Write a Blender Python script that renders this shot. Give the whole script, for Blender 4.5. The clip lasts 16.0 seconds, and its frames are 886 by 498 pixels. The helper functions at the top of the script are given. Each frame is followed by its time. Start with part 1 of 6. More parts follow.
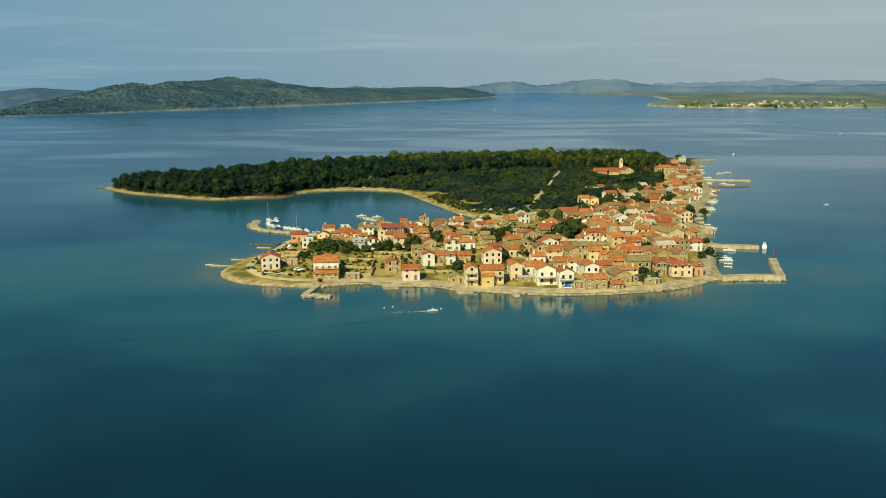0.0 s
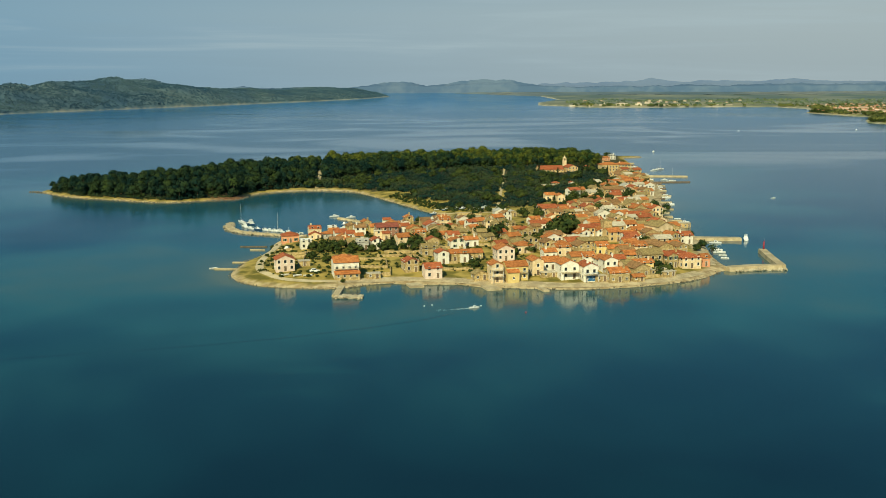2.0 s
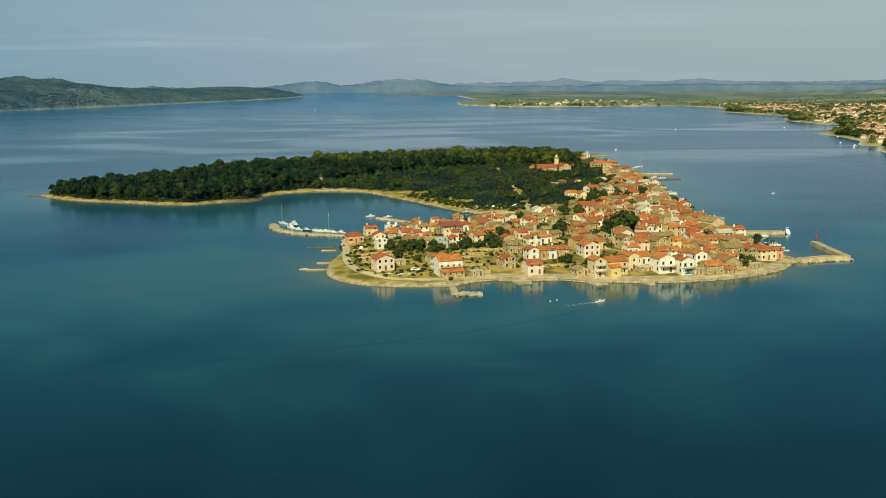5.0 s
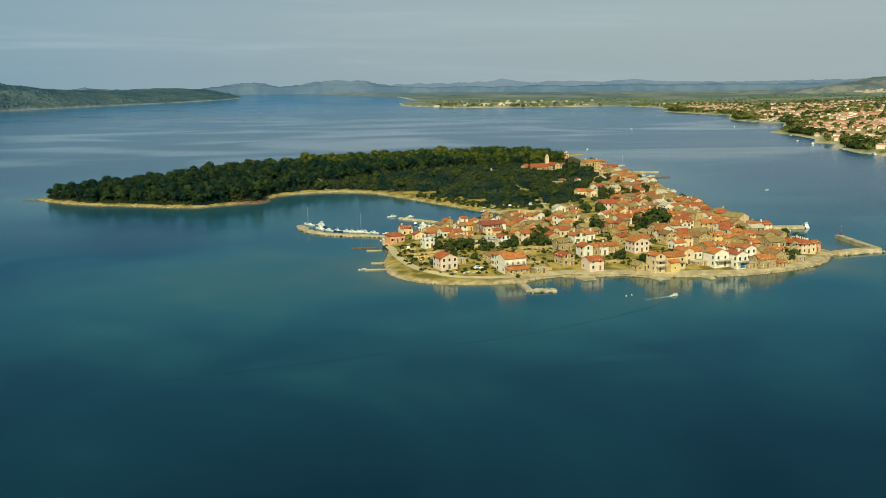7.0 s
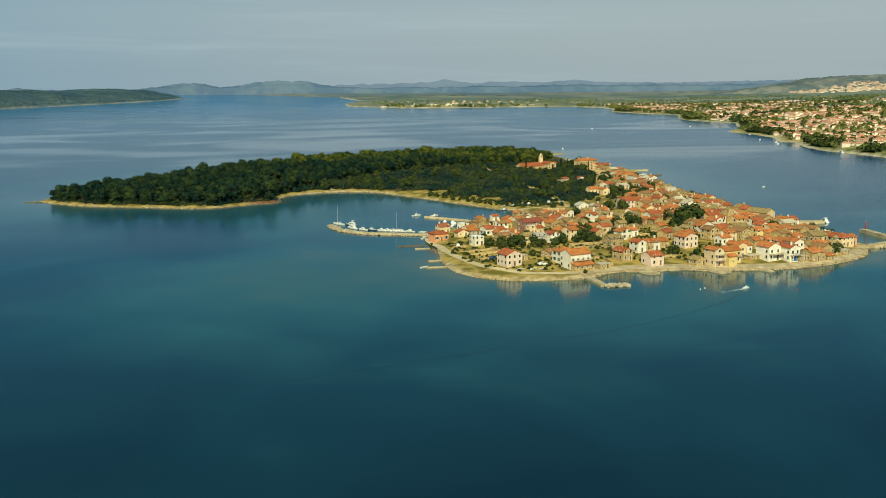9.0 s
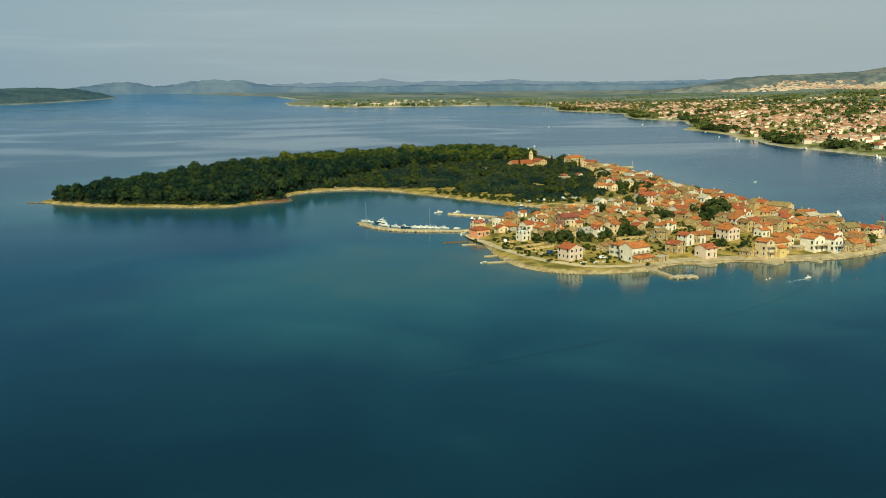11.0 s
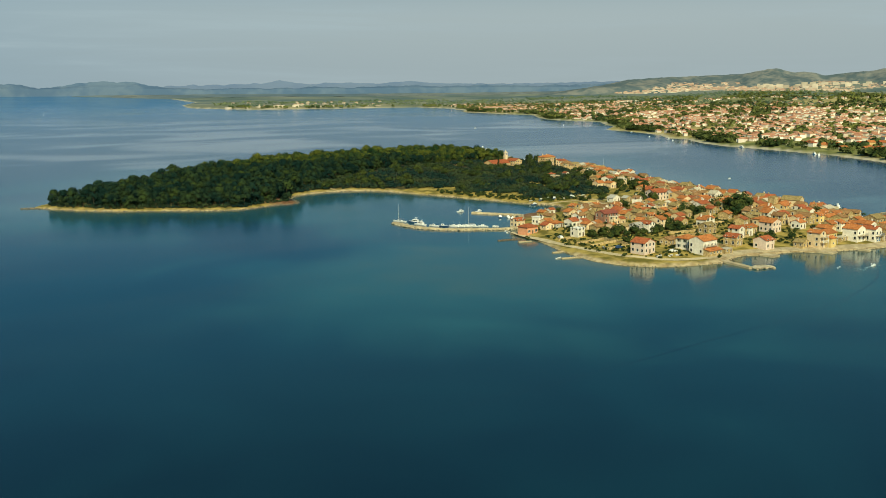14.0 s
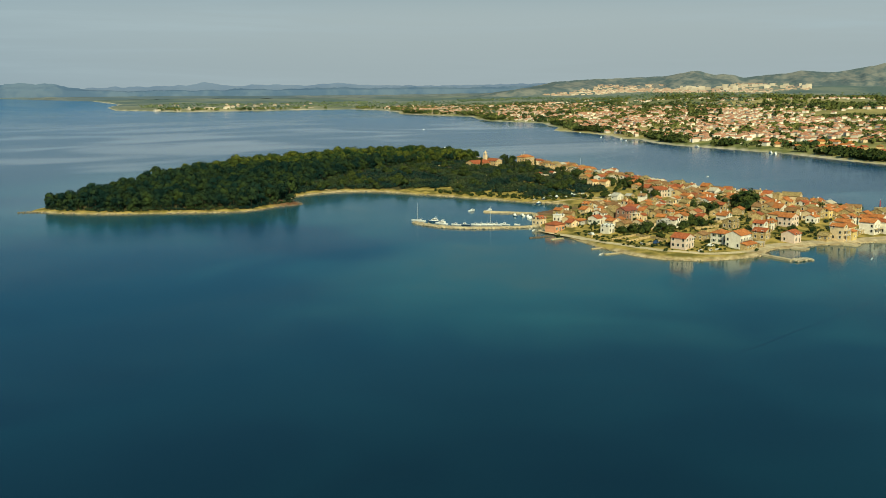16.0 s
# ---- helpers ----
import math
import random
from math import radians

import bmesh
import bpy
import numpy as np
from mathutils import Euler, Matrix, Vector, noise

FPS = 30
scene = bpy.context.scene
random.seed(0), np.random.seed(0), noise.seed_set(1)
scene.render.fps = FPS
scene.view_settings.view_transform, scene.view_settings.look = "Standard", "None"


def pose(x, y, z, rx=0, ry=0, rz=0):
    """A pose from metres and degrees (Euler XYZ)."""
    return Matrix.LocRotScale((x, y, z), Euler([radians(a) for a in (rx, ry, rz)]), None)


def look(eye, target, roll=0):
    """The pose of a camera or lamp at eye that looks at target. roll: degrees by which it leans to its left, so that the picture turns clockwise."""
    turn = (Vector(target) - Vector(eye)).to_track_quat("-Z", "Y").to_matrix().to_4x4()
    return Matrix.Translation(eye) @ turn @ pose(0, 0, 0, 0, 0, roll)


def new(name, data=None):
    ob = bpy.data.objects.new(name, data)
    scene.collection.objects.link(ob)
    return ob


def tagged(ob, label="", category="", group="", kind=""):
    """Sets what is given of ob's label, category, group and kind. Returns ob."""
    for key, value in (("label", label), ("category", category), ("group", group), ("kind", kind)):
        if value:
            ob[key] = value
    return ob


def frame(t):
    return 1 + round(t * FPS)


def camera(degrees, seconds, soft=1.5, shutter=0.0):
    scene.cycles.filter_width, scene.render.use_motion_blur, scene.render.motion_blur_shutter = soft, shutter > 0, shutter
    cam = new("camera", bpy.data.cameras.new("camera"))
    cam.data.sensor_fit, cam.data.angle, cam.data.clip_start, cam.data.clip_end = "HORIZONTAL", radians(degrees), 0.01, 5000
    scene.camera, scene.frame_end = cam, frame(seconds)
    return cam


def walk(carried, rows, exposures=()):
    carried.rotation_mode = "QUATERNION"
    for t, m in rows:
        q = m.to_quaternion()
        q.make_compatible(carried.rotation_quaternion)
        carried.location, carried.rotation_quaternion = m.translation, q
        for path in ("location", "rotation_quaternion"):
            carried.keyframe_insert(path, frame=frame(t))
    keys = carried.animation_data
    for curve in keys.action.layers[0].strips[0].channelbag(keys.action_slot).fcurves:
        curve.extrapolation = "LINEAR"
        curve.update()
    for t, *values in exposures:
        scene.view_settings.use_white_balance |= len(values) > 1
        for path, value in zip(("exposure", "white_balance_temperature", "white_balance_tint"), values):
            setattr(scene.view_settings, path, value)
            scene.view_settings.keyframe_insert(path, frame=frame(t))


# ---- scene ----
cam = camera(49.5, 16.0, soft=0.8)
walk(cam, [
    (0, look((14.79, -395.10, 77.99), (33.84, -1.24, 10.82), -0.12)),
    (0.5, look((0.88, -393.97, 77.69), (34.63, -1.08, 10.59), -0.20)),
    (1, look((-12.89, -392.81, 77.47), (35.85, -1.50, 10.34), -0.22)),
    (1.5, look((-26.80, -391.56, 77.39), (31.54, -1.57, 10.32), -0.22)),
    (2, look((-40.68, -390.27, 77.32), (27.20, -1.83, 10.19), -0.16)),
    (2.5, look((-54.28, -389.09, 77.36), (20.78, -1.99, 10.15), -0.25)),
    (3, look((-67.73, -387.89, 77.45), (14.24, -2.20, 10.18), -0.25)),
    (3.5, look((-81.26, -386.45, 77.62), (7.42, -2.26, 10.28), -0.29)),
    (4, look((-94.53, -384.35, 77.77), (0.14, -1.60, 10.38), -0.21)),
    (6.5, look((-161.82, -370.65, 78.10), (-32.59, 1.90, 10.93), -0.25)),
    (7, look((-175.07, -367.35, 78.06), (-39.49, 2.94, 10.97), -0.28)),
    (7.5, look((-188.22, -363.47, 77.91), (-46.27, 4.43, 10.80), -0.23)),
    (8, look((-201.30, -359.20, 77.70), (-52.25, 5.90, 10.71), -0.22)),
    (8.5, look((-214.40, -354.63, 77.55), (-59.18, 7.89, 10.53), -0.22)),
    (9, look((-227.43, -349.60, 77.31), (-66.08, 10.25, 10.43), -0.24)),
    (11.5, look((-293.31, -321.78, 76.24), (-96.57, 19.91, 8.86), -0.23)),
    (12, look((-306.11, -315.51, 76.04), (-100.46, 20.88, 8.60), -0.26)),
    (12.5, look((-318.52, -308.80, 75.89), (-107.16, 24.06, 8.54), -0.25)),
    (13, look((-330.78, -301.83, 75.76), (-113.71, 27.37, 8.63), -0.24)),
    (13.5, look((-342.81, -294.56, 75.58), (-119.81, 30.68, 8.59), -0.26)),
    (14, look((-354.72, -287.09, 75.62), (-125.63, 33.99, 9.08), -0.23)),
    (14.5, look((-366.68, -279.48, 75.52), (-131.38, 37.14, 9.26), -0.22)),
    (15, look((-378.69, -271.57, 75.27), (-137.20, 40.39, 9.18), -0.17)),
    (15.5, look((-390.50, -263.48, 74.97), (-141.50, 42.54, 8.99), -0.21)),
    (16, look((-402.28, -255.30, 74.67), (-146.57, 45.16, 8.87), -0.23)),
], exposures=[(0, 0.12, 6000, 2.0)])

# ---------------------------------------------------------------- sky, sun
SUN_AZ, SUN_EL = 208.0, 38.0          # clockwise from +y, above the horizon, degrees
world = bpy.data.worlds.new("sky")
scene.world = world
world.use_nodes = True
wn, wl = world.node_tree.nodes, world.node_tree.links
sky = wn.new("ShaderNodeTexSky")
sky.sky_type = "NISHITA"
sky.sun_disc = False
sky.sun_elevation, sky.sun_rotation = radians(SUN_EL), radians(SUN_AZ)
sky.air_density, sky.dust_density, sky.ozone_density = 1.6, 4.0, 2.0
coord = wn.new("ShaderNodeTexCoord")
stretch = wn.new("ShaderNodeMapping")
stretch.inputs["Scale"].default_value = (1.1, 1.1, 20.0)
wl.new(coord.outputs["Generated"], stretch.inputs["Vector"])
veil = wn.new("ShaderNodeTexNoise")
veil.inputs["Scale"].default_value, veil.inputs["Detail"].default_value = 2.2, 6.0
veil.inputs["Roughness"].default_value, veil.inputs["Distortion"].default_value = 0.55, 0.4
wl.new(stretch.outputs["Vector"], veil.inputs["Vector"])
ramp = wn.new("ShaderNodeValToRGB")
ramp.color_ramp.elements[0].position, ramp.color_ramp.elements[1].position = 0.42, 0.78
ramp.color_ramp.elements[0].color = (0.88, 0.88, 0.88, 1)
ramp.color_ramp.elements[1].color = (0.97, 0.97, 0.97, 1)
wl.new(veil.outputs["Fac"], ramp.inputs["Fac"])
cloud = wn.new("ShaderNodeMix")
cloud.data_type = "RGBA"
coord_up = wn.new("ShaderNodeSeparateXYZ")
wl.new(coord.outputs["Generated"], coord_up.inputs["Vector"])
glow = wn.new("ShaderNodeVectorMath")
glow.operation = "DOT_PRODUCT"
glow.inputs[1].default_value = (0.90, 0.44, 0.0)
wl.new(coord.outputs["Generated"], glow.inputs[0])
side = wn.new("ShaderNodeMapRange")
side.interpolation_type = "SMOOTHSTEP"
side.inputs["From Min"].default_value, side.inputs["From Max"].default_value = -0.15, 1.0
wl.new(glow.outputs["Value"], side.inputs["Value"])
haze = wn.new("ShaderNodeMix")
haze.data_type = "RGBA"
haze.inputs["A"].default_value = (1.34, 2.50, 3.46, 1)
haze.inputs["B"].default_value = (3.24, 3.58, 3.62, 1)
wl.new(side.outputs["Result"], haze.inputs["Factor"])
high = wn.new("ShaderNodeMapRange")
high.interpolation_type = "SMOOTHSTEP"
high.inputs["From Min"].default_value, high.inputs["From Max"].default_value = 0.065, 0.17
wl.new(coord_up.outputs["Z"], high.inputs["Value"])
deep = wn.new("ShaderNodeMix")
deep.data_type = "RGBA"
deep.inputs["B"].default_value = (0.22, 1.20, 2.10, 1)
wl.new(high.outputs["Result"], deep.inputs["Factor"])
wisp = wn.new("ShaderNodeMapRange")
wisp.interpolation_type = "SMOOTHSTEP"
wisp.inputs["From Min"].default_value, wisp.inputs["From Max"].default_value = 0.50, 0.72
wisp.inputs["To Max"].default_value = 0.55
wl.new(veil.outputs["Fac"], wisp.inputs["Value"])
thread = wn.new("ShaderNodeMix")
thread.data_type = "RGBA"
thread.inputs["B"].default_value = (3.35, 3.85, 3.95, 1)
wl.new(wisp.outputs["Result"], thread.inputs["Factor"])
wl.new(haze.outputs["Result"], thread.inputs["A"])
wl.new(thread.outputs["Result"], deep.inputs["A"])
wl.new(deep.outputs["Result"], cloud.inputs["B"])
up = wn.new("ShaderNodeSeparateXYZ")
wl.new(coord.outputs["Generated"], up.inputs["Vector"])
thin = wn.new("ShaderNodeMapRange")
thin.inputs["From Min"].default_value, thin.inputs["From Max"].default_value = 0.05, 0.75
thin.inputs["To Min"].default_value, thin.inputs["To Max"].default_value = 1.0, 0.99
wl.new(up.outputs["Z"], thin.inputs["Value"])
fade = wn.new("ShaderNodeMath")
fade.operation = "MULTIPLY"
wl.new(ramp.outputs["Color"], fade.inputs[0])
wl.new(thin.outputs["Result"], fade.inputs[1])
wl.new(fade.outputs[0], cloud.inputs["Factor"])
wl.new(sky.outputs["Color"], cloud.inputs["A"])
back = wn["Background"]
back.inputs["Strength"].default_value = 0.12
wl.new(cloud.outputs["Result"], back.inputs["Color"])

sun = new("sun", bpy.data.lights.new("sun", "SUN"))
sun.data.energy, sun.data.angle, sun.data.color = 4.9, radians(0.6), (1.0, 0.870, 0.51)
az, el = radians(SUN_AZ), radians(SUN_EL)
to_sun = Vector((math.sin(az) * math.cos(el), math.cos(az) * math.cos(el), math.sin(el)))
sun.matrix_world = look(to_sun * 600, (0, 0, 0))


# ---------------------------------------------------------------- materials
def mat(name, a, b, scale=0.6, rough=0.85, bump=0.0, fine=6.0, vary=0.0, mode="object", detail=6.0, spec=0.3, lo=0.35, hi=0.65, grain=0.45):
    """Two colours mixed by coarse and fine noise, with relief and a shade of its own for each object or island."""
    m = bpy.data.materials.new(name)
    m.use_nodes = True
    n, l = m.node_tree.nodes, m.node_tree.links
    bsdf = n["Principled BSDF"]
    bsdf.inputs["Roughness"].default_value = rough
    bsdf.inputs["Specular IOR Level"].default_value = spec
    if mode == "world":
        where = n.new("ShaderNodeNewGeometry").outputs["Position"]
    elif mode == "island":
        where = n.new("ShaderNodeNewGeometry").outputs["Position"]
    else:
        where = n.new("ShaderNodeTexCoord").outputs["Object"]
    big, small = n.new("ShaderNodeTexNoise"), n.new("ShaderNodeTexNoise")
    big.inputs["Scale"].default_value, big.inputs["Detail"].default_value = scale, detail
    small.inputs["Scale"].default_value, small.inputs["Detail"].default_value = scale * fine, 3.0
    l.new(where, big.inputs["Vector"])
    l.new(where, small.inputs["Vector"])
    add = n.new("ShaderNodeMath")
    add.operation = "MULTIPLY_ADD"
    add.inputs[1].default_value = grain
    l.new(small.outputs["Fac"], add.inputs[0])
    sub = n.new("ShaderNodeMath")
    sub.operation = "SUBTRACT"
    sub.inputs[1].default_value = grain / 2
    l.new(big.outputs["Fac"], sub.inputs[0])
    l.new(sub.outputs[0], add.inputs[2])
    ramp = n.new("ShaderNodeValToRGB")
    ramp.color_ramp.elements[0].position, ramp.color_ramp.elements[1].position = lo, hi
    ramp.color_ramp.elements[0].color, ramp.color_ramp.elements[1].color = (*a, 1), (*b, 1)
    l.new(add.outputs[0], ramp.inputs["Fac"])
    colour = ramp.outputs["Color"]
    if vary:
        if mode == "island":
            rand = n.new("ShaderNodeNewGeometry").outputs["Random Per Island"]
        else:
            rand = n.new("ShaderNodeObjectInfo").outputs["Random"]
        hue = n.new("ShaderNodeHueSaturation")
        span = n.new("ShaderNodeMapRange")
        span.inputs["To Min"].default_value, span.inputs["To Max"].default_value = 1 - vary, 1 + vary
        l.new(rand, span.inputs["Value"])
        l.new(span.outputs["Result"], hue.inputs["Value"])
        l.new(colour, hue.inputs["Color"])
        colour = hue.outputs["Color"]
    l.new(colour, bsdf.inputs["Base Color"])
    if bump:
        lift = n.new("ShaderNodeBump")
        lift.inputs["Strength"].default_value, lift.inputs["Distance"].default_value = 0.8, bump
        l.new(add.outputs[0], lift.inputs["Height"])
        l.new(lift.outputs["Normal"], bsdf.inputs["Normal"])
    return m


WALLS = {
    "white": mat("white_plaster", (0.68, 0.62, 0.52), (0.83, 0.78, 0.68), 0.5, 0.9, 0.01, vary=0.08),
    "cream": mat("cream_plaster", (0.62, 0.465, 0.27), (0.79, 0.62, 0.40), 0.5, 0.9, 0.01, vary=0.08),
    "pinkwhite": mat("pale_pink_plaster", (0.62, 0.47, 0.38), (0.74, 0.60, 0.50), 0.5, 0.9, 0.01, vary=0.06),
    "yellow": mat("yellow_plaster", (0.62, 0.46, 0.17), (0.74, 0.57, 0.25), 0.5, 0.9, 0.01, vary=0.06),
    "ochre": mat("ochre_plaster", (0.52, 0.36, 0.16), (0.64, 0.46, 0.23), 0.5, 0.9, 0.01, vary=0.06),
    "salmon": mat("salmon_plaster", (0.60, 0.27, 0.14), (0.70, 0.34, 0.19), 0.5, 0.9, 0.01, vary=0.06),
    "grey": mat("grey_render", (0.33, 0.32, 0.29), (0.46, 0.44, 0.40), 0.5, 0.9, 0.01, vary=0.08),
    "stone": mat("field_stone", (0.28, 0.200, 0.088), (0.54, 0.405, 0.197), 1.1, 0.95, 0.06, 3.0, vary=0.14),
    "darkbrick": mat("brown_render", (0.26, 0.13, 0.09), (0.33, 0.18, 0.12), 0.6, 0.9, 0.01, vary=0.06),
}
ROOFS = {
    "orange": mat("orange_roof_tile", (0.29, 0.092, 0.022), (0.51, 0.195, 0.056), 0.9, 0.85, 0.03, 4.0, vary=0.14),
    "red": mat("red_roof_tile", (0.24, 0.060, 0.021), (0.40, 0.121, 0.043), 0.9, 0.85, 0.03, 4.0, vary=0.14),
    "darkred": mat("dark_red_roof_tile", (0.20, 0.055, 0.035), (0.30, 0.09, 0.055), 0.9, 0.85, 0.03, 4.0, vary=0.1),
    "brown": mat("weathered_brown_tile", (0.17, 0.088, 0.036), (0.33, 0.185, 0.075), 1.2, 0.9, 0.03, 4.0, vary=0.14),
    "olive": mat("lichened_stone_tile", (0.19, 0.138, 0.055), (0.36, 0.265, 0.108), 1.2, 0.95, 0.03, 4.0, vary=0.12),
    "grey": mat("grey_roof_sheet", (0.33, 0.31, 0.27), (0.47, 0.44, 0.38), 0.9, 0.8, 0.02, 4.0, vary=0.1),
    "tan": mat("cement_roof", (0.40, 0.34, 0.25), (0.55, 0.48, 0.36), 0.9, 0.9, 0.02, vary=0.1),
    "white": mat("white_roof", (0.70, 0.68, 0.63), (0.80, 0.78, 0.73), 0.7, 0.85, 0.01, vary=0.05),
    "cream": mat("cream_roof", (0.60, 0.50, 0.36), (0.70, 0.60, 0.44), 0.7, 0.85, 0.01, vary=0.05),
}
FRAME = mat("window_frame_paint", (0.55, 0.52, 0.46), (0.72, 0.69, 0.62), 3.0, 0.6, vary=0.25)
SHUTTER = mat("green_shutter_paint", (0.05, 0.10, 0.06), (0.09, 0.15, 0.09), 3.0, 0.6, vary=0.2)
GLASS = mat("dark_window_glass", (0.015, 0.018, 0.02), (0.03, 0.035, 0.04), 2.0, 0.12, spec=0.5)
WOOD = mat("weathered_wood", (0.10, 0.07, 0.045), (0.24, 0.17, 0.11), 1.5, 0.85, 0.01, vary=0.2)
BLUE = mat("blue_paint", (0.03, 0.11, 0.24), (0.05, 0.16, 0.32), 1.0, 0.6, vary=0.1)
BOAT_WHITE = mat("white_gelcoat", (0.68, 0.68, 0.66), (0.80, 0.80, 0.78), 0.8, 0.35, vary=0.06, spec=0.5)
BOAT_BLUE = mat("navy_gelcoat", (0.02, 0.05, 0.12), (0.04, 0.08, 0.18), 0.8, 0.35, vary=0.06, spec=0.5)
METAL = mat("grey_metal", (0.35, 0.36, 0.36), (0.5, 0.5, 0.5), 2.0, 0.45, spec=0.5)
RED_PAINT = mat("red_paint", (0.30, 0.02, 0.03), (0.42, 0.04, 0.04), 1.0, 0.5, vary=0.05)
ROCK = mat("pale_rock", (0.28, 0.23, 0.15), (0.50, 0.43, 0.30), 0.5, 0.95, 0.12, 4.0, vary=0.18, mode="world")
CONCRETE = mat("pale_concrete", (0.33, 0.26, 0.155), (0.53, 0.43, 0.265), 0.25, 0.9, 0.02, 8.0, mode="world")
GRAVEL = mat("gravel_road", (0.44, 0.35, 0.20), (0.60, 0.49, 0.30), 0.2, 0.95, 0.02, 10.0, mode="world")
DIRT = mat("pale_dirt_path", (0.42, 0.32, 0.17), (0.56, 0.45, 0.26), 0.2, 0.95, 0.02, 10.0, mode="world")
BARK = mat("grey_brown_bark", (0.06, 0.045, 0.03), (0.13, 0.10, 0.07), 2.0, 0.95, 0.03)
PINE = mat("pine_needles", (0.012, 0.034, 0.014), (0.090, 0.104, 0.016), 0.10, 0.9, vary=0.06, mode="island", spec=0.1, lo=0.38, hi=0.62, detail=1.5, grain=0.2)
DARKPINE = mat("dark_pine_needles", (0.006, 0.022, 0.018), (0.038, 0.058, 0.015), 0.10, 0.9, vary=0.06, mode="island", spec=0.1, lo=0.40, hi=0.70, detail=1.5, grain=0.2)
SCRUB = mat("dark_scrub_leaves", (0.010, 0.030, 0.025), (0.055, 0.072, 0.024), 0.045, 0.9, vary=0.08, mode="island", spec=0.1, lo=0.42, hi=0.72, detail=3.0, grain=0.25)
GARDEN = mat("garden_leaves", (0.012, 0.030, 0.012), (0.066, 0.080, 0.018), 0.3, 0.9, vary=0.08, mode="island", spec=0.1)
MAINWOOD = mat("mainland_leaves", (0.040, 0.066, 0.024), (0.165, 0.175, 0.050), 0.01, 0.9, vary=0.15, mode="island", spec=0.1)
CYPRESS = mat("cypress_leaves", (0.012, 0.022, 0.010), (0.030, 0.045, 0.016), 0.5, 0.9, vary=0.25, mode="island", spec=0.1)


# ---------------------------------------------------------------- small tools
def mesh(name, verts, faces, mats, index=None, smooth=False):
    me = bpy.data.meshes.new(name)
    me.from_pydata([tuple(v) for v in verts], [], [tuple(f) for f in faces])
    for m in mats if isinstance(mats, (list, tuple)) else [mats]:
        me.materials.append(m)
    if index is not None:
        me.polygons.foreach_set("material_index", np.asarray(index, np.int32))
    if smooth:
        me.polygons.foreach_set("use_smooth", [True] * len(me.polygons))
    me.update()
    return me


def put(name, me, parent=None, m=None, label=""):
    ob = new(name, me)
    ob.parent = parent
    if m is not None:
        ob.matrix_basis = m
    if label:
        ob["label"] = label
    return ob


def part(name, bm, material, parent, label=""):
    me = bpy.data.meshes.new(name)
    bm.to_mesh(me)
    bm.free()
    me.materials.append(material)
    return put(name, me, parent, None, label)


BOX = [(0, 3, 2, 1), (4, 5, 6, 7), (0, 1, 5, 4), (1, 2, 6, 5), (2, 3, 7, 6), (3, 0, 4, 7)]


class Soup:
    """Vertices and faces gathered from simple solids."""

    def __init__(self):
        self.v, self.f, self.i = [], [], []

    def add(self, verts, faces, i=0):
        n = len(self.v)
        self.v += [tuple(v) for v in verts]
        self.f += [tuple(n + k for k in f) for f in faces]
        self.i += [i] * len(faces)

    def box(self, x0, x1, y0, y1, z0, z1, i=0, m=None):
        v = [Vector(p) for p in ((x0, y0, z0), (x1, y0, z0), (x1, y1, z0), (x0, y1, z0), (x0, y0, z1), (x1, y0, z1), (x1, y1, z1), (x0, y1, z1))]
        self.add([m @ p for p in v] if m is not None else v, BOX, i)

    def tube(self, x, y, z0, z1, r0, r1, n=10, i=0):
        v = [(x + r * math.cos(2 * math.pi * k / n), y + r * math.sin(2 * math.pi * k / n), z) for z, r in ((z0, r0), (z1, r1)) for k in range(n)]
        f = [(k, (k + 1) % n, n + (k + 1) % n, n + k) for k in range(n)] + [tuple(range(n - 1, -1, -1)), tuple(range(n, 2 * n))]
        self.add(v, f, i)

    def mesh(self, name, mats, smooth=False):
        return mesh(name, self.v, self.f, mats, self.i, smooth)


def smooth_line(points, per=4, closed=False):
    """A rounded line through the points."""
    p = np.array(points, float)
    n, out = len(p), []
    for k in range(n if closed else n - 1):
        a, b, c, d = (p[(k + s) % n] if closed else p[min(max(k + s, 0), n - 1)] for s in (-1, 0, 1, 2))
        for t in np.arange(per) / per:
            out.append(0.5 * (2 * b + (c - a) * t + (2 * a - 5 * b + 4 * c - d) * t * t + (3 * b - a - 3 * c + d) * t**3))
    if not closed:
        out.append(p[-1])
    return np.array(out)


